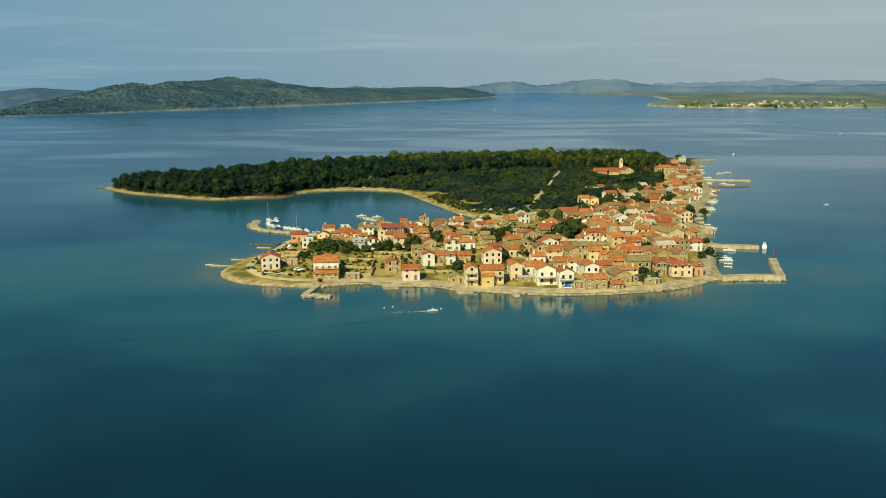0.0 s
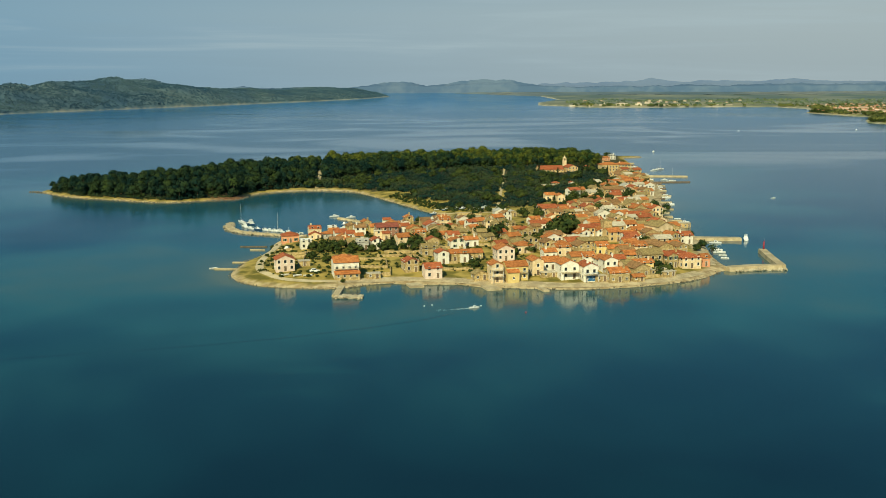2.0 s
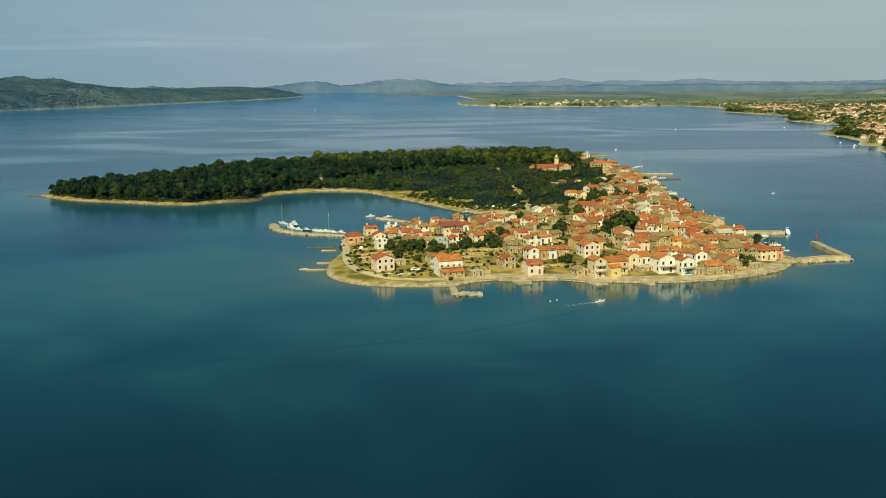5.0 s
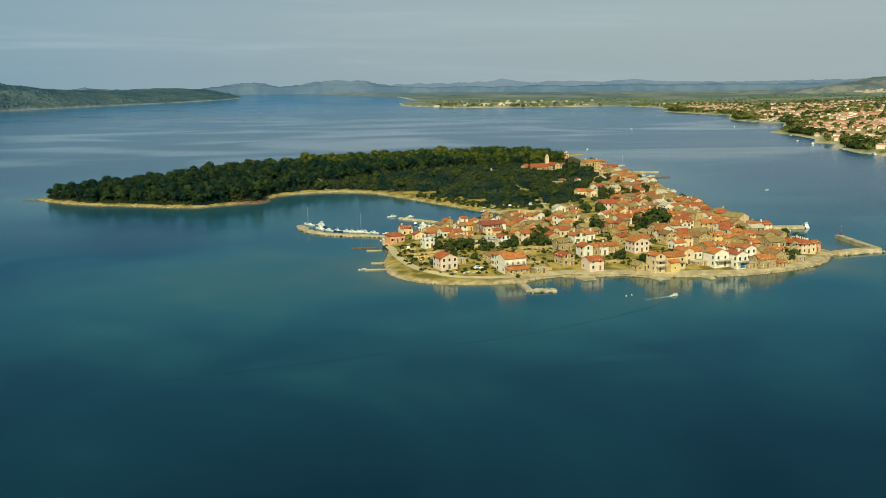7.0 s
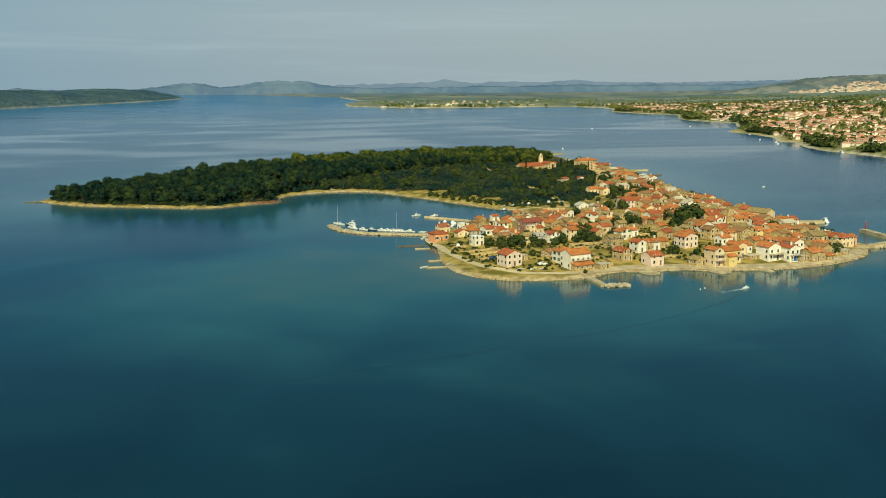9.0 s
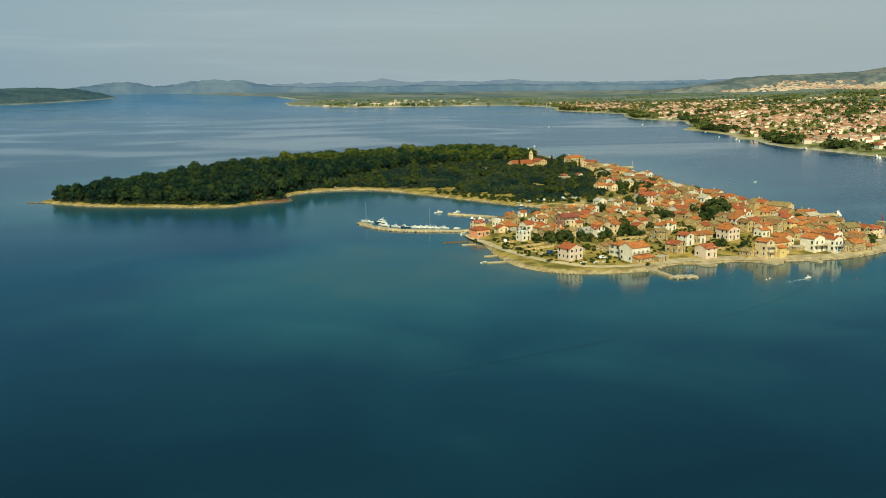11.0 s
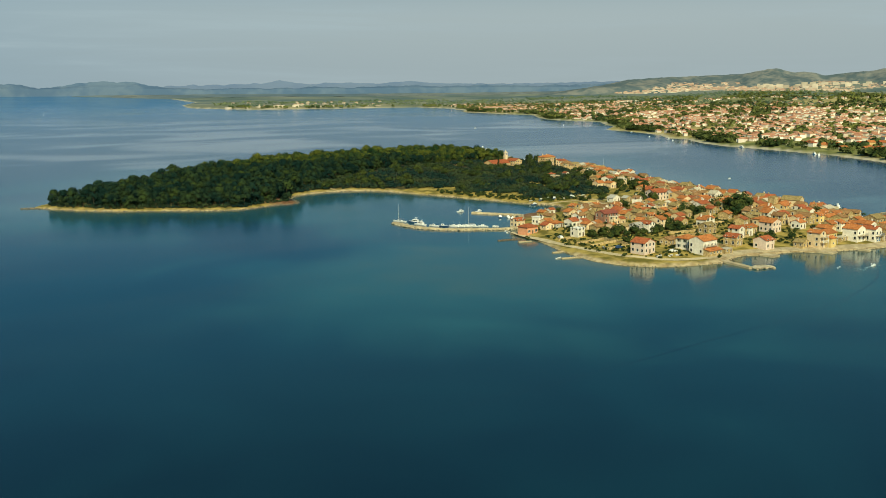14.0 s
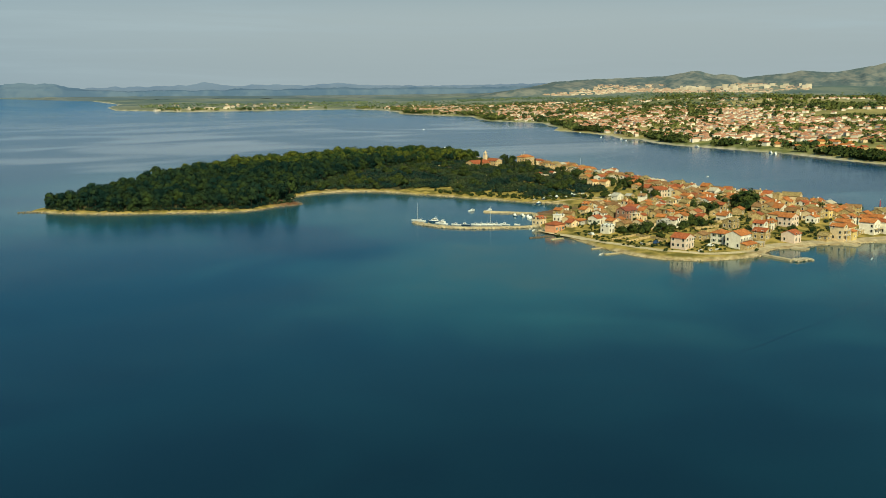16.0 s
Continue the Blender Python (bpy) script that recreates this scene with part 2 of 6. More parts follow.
def inland(points, line):
    """Distance from each point to a closed line, positive inside it."""
    p, a = np.asarray(points, float), np.asarray(line, float)
    b = np.roll(a, -1, 0)
    if len(p) < 40:
        out = []
        e = b - a
        for q in p:
            t = np.clip(((q - a) * e).sum(1) / ((e * e).sum(1) + 1e-9), 0, 1)
            far = np.hypot(*(q - a - e * t[:, None]).T).min()
            rise = np.where(e[:, 1] == 0, 1e-9, e[:, 1])
            odd = (((a[:, 1] > q[1]) != (b[:, 1] > q[1])) & (q[0] < e[:, 0] * (q[1] - a[:, 1]) / rise + a[:, 0])).sum() % 2
            out.append(far if odd else -far)
        return np.array(out)
    best, inside = np.full(len(p), 1e9), np.zeros(len(p), bool)
    for (x0, y0), (x1, y1) in zip(a, b):
        dx, dy = x1 - x0, y1 - y0
        t = np.clip(((p[:, 0] - x0) * dx + (p[:, 1] - y0) * dy) / (dx * dx + dy * dy + 1e-9), 0, 1)
        best = np.minimum(best, np.hypot(p[:, 0] - x0 - t * dx, p[:, 1] - y0 - t * dy))
        if y0 != y1:
            cross = ((y0 > p[:, 1]) != (y1 > p[:, 1])) & (p[:, 0] < dx * (p[:, 1] - y0) / dy + x0)
            inside ^= cross
    return np.where(inside, best, -best)


def waves(x, y, scale, seed):
    """Soft pseudo-random relief between about -1 and 1."""
    rng = np.random.default_rng(seed)
    out = np.zeros(np.shape(x))
    for k in range(5):
        for _ in range(4):
            a, ph = rng.uniform(0, 2 * np.pi, 2)
            s = scale / 1.9**k
            out += np.sin((x * np.cos(a) + y * np.sin(a)) * 2 * np.pi / s + ph) * 0.5 / 1.7**k * 0.6
    return out


# the far sea and land draw closer together the farther off they lie, and end at eye level
PIVOT, EYE_Z, NEAR_R, SPAN_R = np.array([-195.0, -345.0]), 77.0, 2700.0, 2000.0


def far_off(v):
    v = np.array(v, float)
    d = v[:, :2] - PIVOT
    r = np.maximum(np.hypot(d[:, 0], d[:, 1]), 1e-6)
    r2 = np.where(r > NEAR_R, NEAR_R + SPAN_R * (1 - np.exp(-(r - NEAR_R) / SPAN_R)), r)
    k = r2 / r
    v[:, :2] = PIVOT + d * k[:, None]
    v[:, 2] = EYE_Z + (v[:, 2] - EYE_Z) * k
    return v


# ---------------------------------------------------------------- the island's outline
SOUTH = [(-57, 28), (-60, 12), (-57, -3), (-50, -13), (-40, -19), (-28, -23), (-19, -25), (-14, -25), (-8, -21), (3, -19), (12, -24), (28, -26), (37, -33), (46, -36),
         (60, -41), (76, -44.5), (92, -44), (108, -41), (123, -36), (133, -29), (141, -21), (149, -16)]
EAST = [(150, -6), (154, 12), (162, 36), (168, 55), (172, 70), (176, 90), (181, 106), (184, 124), (186, 145), (194, 165), (206, 192), (220, 232), (234, 262), (246, 295),
        (256, 330), (266, 375), (276, 420), (290, 470), (306, 515), (318, 560), (328, 592), (350, 599), (350, 604), (328, 612)]
NORTH = [(300, 625), (250, 612), (170, 600), (80, 585), (0, 547), (-60, 502), (-120, 445), (-162, 397), (-188, 383), (-206, 371)]
CAPE = [(-211, 359), (-185, 322), (-150, 297), (-125, 279), (-105, 274), (-86, 282), (-66, 284), (-61, 303), (-45, 324), (-20, 331), (0, 327), (16, 315), (27, 284), (36, 250),
        (44, 220), (52, 190), (60, 172), (58, 160), (45, 153), (30, 150)]
HARBOUR = [(14, 148), (6, 140), (-6, 127), (-16, 118), (-24, 108), (-30, 99), (-37, 88), (-42, 72), (-50, 50), (-55, 38)]
SHORE = smooth_line(SOUTH + EAST + NORTH + CAPE + HARBOUR, 3, True)


def island_height(x, y, s):
    z = np.where(s < 0, np.maximum(s * 0.35, -4.0), np.minimum(s * 0.5, 1.0))
    z = z + np.where(s > 2, 4.2 * (1 - np.exp(-(s - 2) / 38)), 0)
    z = z + np.where(s > 0, 2.0 * np.exp(-(((x - 110) / 170) ** 2) - ((y - 450) / 100) ** 2), 0)
    return z + np.where(s > 3, 0.12 * waves(x, y, 30, 3), 0)


def ground_z(x, y):
    s = inland([(x, y)], SHORE)
    return float(island_height(np.array([x]), np.array([y]), s)[0])


# ---------------------------------------------------------------- the sea
def sea():
    cx, cy = 40.0, 150.0
    radii = np.concatenate([np.arange(6, 700, 9.0), np.geomspace(710, 16200, 80)])
    turns = 240
    ang = np.arange(turns) * 2 * np.pi / turns
    x = (cx + radii[:, None] * np.cos(ang)).ravel()
    y = (cy + radii[:, None] * np.sin(ang)).ravel()
    flat = np.stack([x, y, 0 * x], 1)
    flat = np.concatenate([flat, [(cx, cy, 0)]])
    s = -inland(flat[:, :2], SHORE)
    n = len(radii)
    faces = [(r * turns + a, (r + 1) * turns + a, (r + 1) * turns + (a + 1) % turns, r * turns + (a + 1) % turns) for r in range(n - 1) for a in range(turns)]
    faces += [(len(flat) - 1, a, (a + 1) % turns) for a in range(turns)]
    m = bpy.data.materials.new("sea_water")
    m.use_nodes = True
    nt, l = m.node_tree.nodes, m.node_tree.links
    bsdf = nt["Principled BSDF"]
    bsdf.inputs["IOR"].default_value, bsdf.inputs["Specular IOR Level"].default_value = 1.33, 0.20
    bsdf.inputs["Roughness"].default_value = 0.10
    pos = nt.new("ShaderNodeNewGeometry").outputs["Position"]
    near = nt.new("ShaderNodeAttribute")
    near.attribute_name = "shallow"
    wide, streak = nt.new("ShaderNodeTexNoise"), nt.new("ShaderNodeTexNoise")
    wide.inputs["Scale"].default_value, wide.inputs["Detail"].default_value, wide.inputs["Distortion"].default_value = 0.013, 6.0, 0.9
    l.new(pos, wide.inputs["Vector"])
    squash = nt.new("ShaderNodeMapping")
    squash.inputs["Rotation"].default_value, squash.inputs["Scale"].default_value = (0, 0, radians(20)), (0.0020, 0.0034, 1)
    l.new(pos, squash.inputs["Vector"])
    streak.inputs["Scale"].default_value, streak.inputs["Detail"].default_value, streak.inputs["Distortion"].default_value = 1.0, 4.0, 1.6
    l.new(squash.outputs["Vector"], streak.inputs["Vector"])
    # depth: deep blue to green over the pale shallows, with patches of weed
    mul = nt.new("ShaderNodeMath")
    mul.operation = "MULTIPLY_ADD"
    mul.inputs[1].default_value, mul.inputs[2].default_value = 0.60, -0.32
    l.new(wide.outputs["Fac"], mul.inputs[0])
    mix = nt.new("ShaderNodeMath")
    mix.operation = "ADD"
    mix.use_clamp = True
    l.new(near.outputs["Fac"], mix.inputs[0])
    l.new(mul.outputs[0], mix.inputs[1])
    ramp = nt.new("ShaderNodeValToRGB")
    e = ramp.color_ramp.elements
    e[0].position, e[0].color = 0.0, (0.0036, 0.0145, 0.026, 1)
    e[1].position, e[1].color = 1.0, (0.105, 0.125, 0.072, 1)
    for at, c in ((0.25, (0.0062, 0.029, 0.045, 1)), (0.55, (0.020, 0.080, 0.090, 1)), (0.8, (0.056, 0.098, 0.078, 1))):
        k = e.new(at)
        k.color = c
    l.new(mix.outputs[0], ramp.inputs["Fac"])
    # farther water turns paler blue: sky sheen and haze in the base colour
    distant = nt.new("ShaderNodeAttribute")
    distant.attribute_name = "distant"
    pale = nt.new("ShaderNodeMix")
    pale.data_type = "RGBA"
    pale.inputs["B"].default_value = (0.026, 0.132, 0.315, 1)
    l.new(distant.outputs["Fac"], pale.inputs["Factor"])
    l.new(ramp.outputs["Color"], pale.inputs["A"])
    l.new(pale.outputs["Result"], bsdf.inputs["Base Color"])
    bsdf.inputs["Specular IOR Level"].default_value = 0.38
    bsdf.inputs["Specular Tint"].default_value = (0.68, 0.91, 1.0, 1)
    # wind lanes: glassy slicks between ruffled water, and a calm lee round the island
    lee = nt.new("ShaderNodeAttribute")
    lee.attribute_name = "lee"
    slick = nt.new("ShaderNodeMapRange")
    slick.interpolation_type = "SMOOTHSTEP"
    slick.inputs["From Min"].default_value, slick.inputs["From Max"].default_value = 0.43, 0.68
    l.new(streak.outputs["Fac"], slick.inputs["Value"])
    calm = nt.new("ShaderNodeMath")
    calm.operation = "MAXIMUM"
    l.new(slick.outputs["Result"], calm.inputs[0])
    l.new(lee.outputs["Fac"], calm.inputs[1])
    gloss = nt.new("ShaderNodeMapRange")
    gloss.inputs["To Min"].default_value, gloss.inputs["To Max"].default_value = 0.175, 0.075
    l.new(calm.outputs[0], gloss.inputs["Value"])
    l.new(gloss.outputs["Result"], bsdf.inputs["Roughness"])
    ripple = nt.new("ShaderNodeTexNoise")
    ripple.inputs["Scale"].default_value, ripple.inputs["Detail"].default_value = 0.75, 3.5
    l.new(pos, ripple.inputs["Vector"])
    lift = nt.new("ShaderNodeBump")
    lift.inputs["Distance"].default_value = 0.08
    ruffle = nt.new("ShaderNodeMapRange")
    ruffle.inputs["To Min"].default_value, ruffle.inputs["To Max"].default_value = 0.36, 0.12
    l.new(calm.outputs[0], ruffle.inputs["Value"])
    l.new(ruffle.outputs["Result"], lift.inputs["Strength"])
    l.new(ripple.outputs["Fac"], lift.inputs["Height"])
    l.new(lift.outputs["Normal"], bsdf.inputs["Normal"])
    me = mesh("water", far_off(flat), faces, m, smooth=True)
    # a sandy shelf off the western point, with a dark bed of weed in it
    shoals = 0.20 * np.exp(-(((flat[:, 0] + 165) / 150) ** 2) - ((flat[:, 1] - 20) / 150) ** 2) - 0.34 * np.exp(-((np.hypot((flat[:, 0] + 150) / 34, (flat[:, 1] - 150) / 62) + 0.25 * waves(flat[:, 0], flat[:, 1], 70, 9)) ** 4))
    att = me.attributes.new("shallow", "FLOAT", "POINT")
    att.data.foreach_set("value", (0.60 * np.exp(-np.maximum(s, 0) / 13) + 0.62 * np.exp(-((np.maximum(s, 0) - 35) / 125) ** 2) * (0.74 + 0.26 * waves(flat[:, 0], flat[:, 1], 160, 8)) + shoals).astype(np.float32))
    me.attributes.new("lee", "FLOAT", "POINT").data.foreach_set("value", (0.62 * np.exp(-((np.maximum(s, 0) / 55) ** 2))).astype(np.float32))
    # weight of that painted sheen and haze, by distance over the water
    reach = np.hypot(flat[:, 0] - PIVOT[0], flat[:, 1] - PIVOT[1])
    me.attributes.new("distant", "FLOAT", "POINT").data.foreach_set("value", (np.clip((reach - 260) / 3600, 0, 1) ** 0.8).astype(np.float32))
    tagged(new("water", me), "calm dark teal sea with paler shallows round the island", "sea", kind="structure")


sea()


# ---------------------------------------------------------------- the island's ground
def island():
    step = 2.5
    xs, ys = np.arange(-226, 366, step), np.arange(-62, 642, step)
    gx, gy = np.meshgrid(xs, ys)
    p = np.stack([gx.ravel(), gy.ravel()], 1)
    s = inland(p, SHORE)
    z = island_height(p[:, 0], p[:, 1], s)
    nx = len(xs)
    keep = s > -9
    number = np.full(len(p), -1)
    number[keep] = np.arange(keep.sum())
    faces = []
    for j in range(len(ys) - 1):
        for i in range(nx - 1):
            q = (j * nx + i, j * nx + i + 1, (j + 1) * nx + i + 1, (j + 1) * nx + i)
            if keep[q[0]] and keep[q[1]] and keep[q[2]] and keep[q[3]]:
                faces.append([number[k] for k in q])
    x, y = p[:, 0], p[:, 1]
    front = (y < 8) & (x > -22)
    point = (y < 30) & (x <= -22)
    east = (x > 140) & (y < 560) & (x > 120 + 0.36 * y)
    band = np.where(front, 6.5, np.where(east, 9.0, np.where(point, 3.4, 2.0 + 1.2 * waves(x, y, 40, 14))))
    shore = np.clip((band - s) / 1.8, 0, 1)
    bay = np.exp(-(((x - 20) / 22) ** 2) - ((y - 142) / 14) ** 2) + np.exp(-(((x + 72) / 14) ** 2) - ((y - 292) / 14) ** 2)
    weed = np.clip(1.6 * bay * (s < 16), 0, 1)
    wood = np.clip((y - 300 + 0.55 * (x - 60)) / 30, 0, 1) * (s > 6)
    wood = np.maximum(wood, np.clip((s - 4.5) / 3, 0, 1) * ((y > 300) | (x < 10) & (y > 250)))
    m = bpy.data.materials.new("island_ground")
    m.use_nodes = True
    n, l = m.node_tree.nodes, m.node_tree.links
    bsdf = n["Principled BSDF"]
    bsdf.inputs["Roughness"].default_value = 0.95
    bsdf.inputs["Specular IOR Level"].default_value = 0.15
    pos = n.new("ShaderNodeNewGeometry").outputs["Position"]

    def two(scale, a, b, lo=0.4, hi=0.6):
        t = n.new("ShaderNodeTexNoise")
        t.inputs["Scale"].default_value, t.inputs["Detail"].default_value = scale, 8.0
        l.new(pos, t.inputs["Vector"])
        r = n.new("ShaderNodeValToRGB")
        r.color_ramp.elements[0].position, r.color_ramp.elements[1].position = lo, hi
        r.color_ramp.elements[0].color, r.color_ramp.elements[1].color = (*a, 1), (*b, 1)
        l.new(t.outputs["Fac"], r.inputs["Fac"])
        return r.outputs["Color"], t.outputs["Fac"]

    grass, relief = two(0.16, (0.140, 0.118, 0.024), (0.39, 0.285, 0.074))
    stone, _ = two(0.35, (0.30, 0.22, 0.115), (0.50, 0.395, 0.235))
    weedc, _ = two(0.3, (0.12, 0.06, 0.03), (0.24, 0.14, 0.075))
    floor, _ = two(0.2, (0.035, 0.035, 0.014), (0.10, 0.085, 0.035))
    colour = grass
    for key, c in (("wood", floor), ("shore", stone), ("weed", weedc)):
        a = n.new("ShaderNodeAttribute")
        a.attribute_name = key
        mix = n.new("ShaderNodeMix")
        mix.data_type = "RGBA"
        l.new(a.outputs["Fac"], mix.inputs["Factor"])
        l.new(colour, mix.inputs["A"])
        l.new(c, mix.inputs["B"])
        colour = mix.outputs["Result"]
    l.new(colour, bsdf.inputs["Base Color"])
    lift = n.new("ShaderNodeBump")
    lift.inputs["Distance"].default_value = 0.3
    l.new(relief, lift.inputs["Height"])
    l.new(lift.outputs["Normal"], bsdf.inputs["Normal"])
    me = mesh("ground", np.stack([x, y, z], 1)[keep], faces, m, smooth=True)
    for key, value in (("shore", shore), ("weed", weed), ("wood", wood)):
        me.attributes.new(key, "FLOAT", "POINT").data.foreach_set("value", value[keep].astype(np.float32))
    tagged(new("ground", me), "low island of dry grass with a pale stony shore", "island", kind="structure")


island()


# ---------------------------------------------------------------- land across the water
COAST = [(430, -600), (500, -150), (525, 60), (535, 183), (556, 230), (605, 320), (630, 410), (651, 507), (690, 578), (748, 650), (735, 668), (800, 745), (850, 850), (868, 930), (980, 1022),
         (1050, 1118), (1130, 1210), (1150, 1400), (1225, 1520), (1350, 1680), (1380, 1900), (1400, 2060), (1540, 2250), (1650, 2480), (1680, 2740), (1450, 2800), (1250, 2790), (1060, 2860), (985, 3260),
         (1150, 3800), (1500, 4600), (1900, 6200), (1900, 9000), (1200, 14000), (-3000, 26000), (-3000, 90000), (60000, 90000), (60000, -600)]


def mainland_height(x, y, s):
    d = np.hypot(x - PIVOT[0], y - PIVOT[1])
    b = np.degrees(np.arctan2(x - PIVOT[0], y - PIVOT[1]))
    hill = 48 * np.clip((b - 30) / 20, 0.18, 1) * (1 - np.exp(-np.maximum(s - 60, 0) / 620)) * (0.8 + 0.3 * waves(x, y, 1500, 5))
    z = 1.0 + np.clip(s, 0, 30) * 0.12 + np.maximum(hill, 0)
    z = z + np.where(s > 60, 2.5 * waves(x, y, 260, 6), 0)
    # the slope that carries the city
    z = z + 52 * np.clip((d - 4700) / 1700, 0, 1) * np.clip((b - 43) / 4, 0, 1) * (s > 0)
    return np.where(s < 0, np.maximum(s * 0.2, -8), z)


def land(name, outline, height, r0, r1, rings, b0, b1, turns, material, label, category):
    r = np.geomspace(r0, r1, rings)
    b = np.radians(np.linspace(b0, b1, turns))
    x = (PIVOT[0] + r[:, None] * np.sin(b)).ravel()
    y = (PIVOT[1] + r[:, None] * np.cos(b)).ravel()
    s = inland(np.stack([x, y], 1), outline)
    z = height(x, y, s)
    keep = s > -120 - 0.03 * np.hypot(x - PIVOT[0], y - PIVOT[1])
    number = np.full(len(x), -1)
    number[keep] = np.arange(keep.sum())
    faces = []
    for j in range(rings - 1):
        for i in range(turns - 1):
            q = (j * turns + i, j * turns + i + 1, (j + 1) * turns + i + 1, (j + 1) * turns + i)
            if keep[q[0]] and keep[q[1]] and keep[q[2]] and keep[q[3]]:
                faces.append([number[k] for k in q])
    me = mesh(name, far_off(np.stack([x, y, z], 1)[keep]), faces, material, smooth=True)
    me.attributes.new("beach", "FLOAT", "POINT").data.foreach_set("value", (np.clip(({"ground": 2.8}.get(name, 0.5) + 0.0012 * np.hypot(x, y) + 7 * waves(x, y, 300, 33) - s) / 5, 0, 1) * (np.hypot(x, y) < 6500) * {"ground": 1.0, "hill": 0.4, "backdrop": 0.0}[name])[keep].astype(np.float32))
    # how much haze colour the mainland takes, growing with distance
    me.attributes.new("far_haze", "FLOAT", "POINT").data.foreach_set("value", (np.clip((np.hypot(x, y) - 2100) / 1900, 0, 1) * (name == "ground"))[keep].astype(np.float32))
    return tagged(new(name, me), label, category, kind="structure")


def land_material(name, dark, light, dry, bush):
    m = bpy.data.materials.new(name)
    m.use_nodes = True
    n, l = m.node_tree.nodes, m.node_tree.links
    bsdf = n["Principled BSDF"]
    bsdf.inputs["Roughness"].default_value, bsdf.inputs["Specular IOR Level"].default_value = 0.95, 0.1
    pos = n.new("ShaderNodeNewGeometry").outputs["Position"]

    def cloud(scale, detail=8.0):
        t = n.new("ShaderNodeTexNoise")
        t.inputs["Scale"].default_value, t.inputs["Detail"].default_value = scale, detail
        l.new(pos, t.inputs["Vector"])
        return t.outputs["Fac"]

    def ramp(fac, lo, hi, a, b):
        r = n.new("ShaderNodeValToRGB")
        r.color_ramp.elements[0].position, r.color_ramp.elements[1].position = lo, hi
        r.color_ramp.elements[0].color, r.color_ramp.elements[1].color = (*a, 1), (*b, 1)
        l.new(fac, r.inputs["Fac"])
        return r.outputs["Color"]

    def blend(fac, a, b):
        x = n.new("ShaderNodeMix")
        x.data_type = "RGBA"
        l.new(fac, x.inputs["Factor"])
        l.new(a, x.inputs["A"])
        l.new(b, x.inputs["B"])
        return x.outputs["Result"]

    leaves = ramp(cloud(bush, 6.0), 0.38, 0.62, dark, light)
    open_land = ramp(cloud(0.02), 0.4, 0.6, tuple(c * 0.7 for c in dry), dry)
    patch = n.new("ShaderNodeMapRange")
    patch.inputs["From Min"].default_value, patch.inputs["From Max"].default_value = 0.44, 0.56
    l.new(cloud(0.0022, 6.0), patch.inputs["Value"])
    colour = blend(patch.outputs["Result"], leaves, open_land)
    # far ground fades to a pale grey-green, haze painted as colour
    far_haze = n.new("ShaderNodeAttribute")
    far_haze.attribute_name = "far_haze"
    colour = blend(far_haze.outputs["Fac"], colour, ramp(cloud(0.0045, 9.0), 0.40, 0.66, (0.092, 0.128, 0.128), (0.195, 0.208, 0.168)))
    beach = n.new("ShaderNodeAttribute")
    beach.attribute_name = "beach"
    sand = n.new("ShaderNodeRGB")
    sand.outputs[0].default_value = (0.46, 0.40, 0.29, 1)
    colour = blend(beach.outputs["Fac"], colour, sand.outputs[0])
    l.new(colour, bsdf.inputs["Base Color"])
    lift = n.new("ShaderNodeBump")
    lift.inputs["Distance"].default_value, lift.inputs["Strength"].default_value = 4.0, 0.7
    l.new(cloud(bush, 4.0), lift.inputs["Height"])
    l.new(lift.outputs["Normal"], bsdf.inputs["Normal"])
    return m


MAINLAND = land_material("mainland_maquis", (0.105, 0.122, 0.038), (0.235, 0.222, 0.078), (0.44, 0.35, 0.135), 0.04)
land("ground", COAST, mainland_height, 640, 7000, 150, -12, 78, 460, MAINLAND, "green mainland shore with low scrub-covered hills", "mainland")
# The plain beyond is coloured blue-grey: air haze put into its base colour.
DISTANCE = land_material("hazed_plain", (0.085, 0.125, 0.160), (0.130, 0.165, 0.190), (0.18, 0.20, 0.20), 0.006)
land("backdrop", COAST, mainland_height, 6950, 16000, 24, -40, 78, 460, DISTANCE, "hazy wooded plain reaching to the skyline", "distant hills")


def skyline(far, table, material, label, seed, rough=0.03):
    """A range of hills at that distance; table: bearing and height of the crest over eye level, in degrees."""
    at, up = np.array(table).T
    b = np.arange(at[0], at[-1], 0.05)
    crest = np.interp(b, at, up)
    crest = np.convolve(np.pad(crest, 5, "edge"), np.hanning(11) / np.hanning(11).sum(), "valid")
    crest = crest + rough * waves(b * 100, 0 * b, 110, seed)
    verts, rows = [], 16
    for j in range(rows + 1):
        t = j / rows
        r = far * (0.72 + 0.28 * t)
        fold = waves(b * 60 + 30 * t, b * 0 + 90 * t, 190, seed + 1)
        rise = np.clip(t ** 1.1 + 0.13 * fold * np.sin(math.pi * t), 0, 1)
        foot = EYE_Z - 12.0
        top = np.tan(np.radians(crest)) * far + 12.0
        z = EYE_Z - 12.0 - foot * (1 - min(1, t * 6)) + np.where(top > 0, top * rise, top)
        a = np.radians(b)
        verts.append(np.stack([PIVOT[0] + r * np.sin(a), PIVOT[1] + r * np.cos(a), z], 1))
    n = len(b)
    faces = [(j * n + i, j * n + i + 1, (j + 1) * n + i + 1, (j + 1) * n + i) for j in range(rows) for i in range(n - 1)]
    me = mesh("backdrop", far_off(np.concatenate(verts)), faces, material, smooth=True)
    tagged(new("backdrop", me), label, "distant hills", kind="structure")


# Haze of distance is put into these hills' base colours.
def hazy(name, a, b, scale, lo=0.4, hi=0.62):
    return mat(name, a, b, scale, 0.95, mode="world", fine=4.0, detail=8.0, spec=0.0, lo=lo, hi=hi)


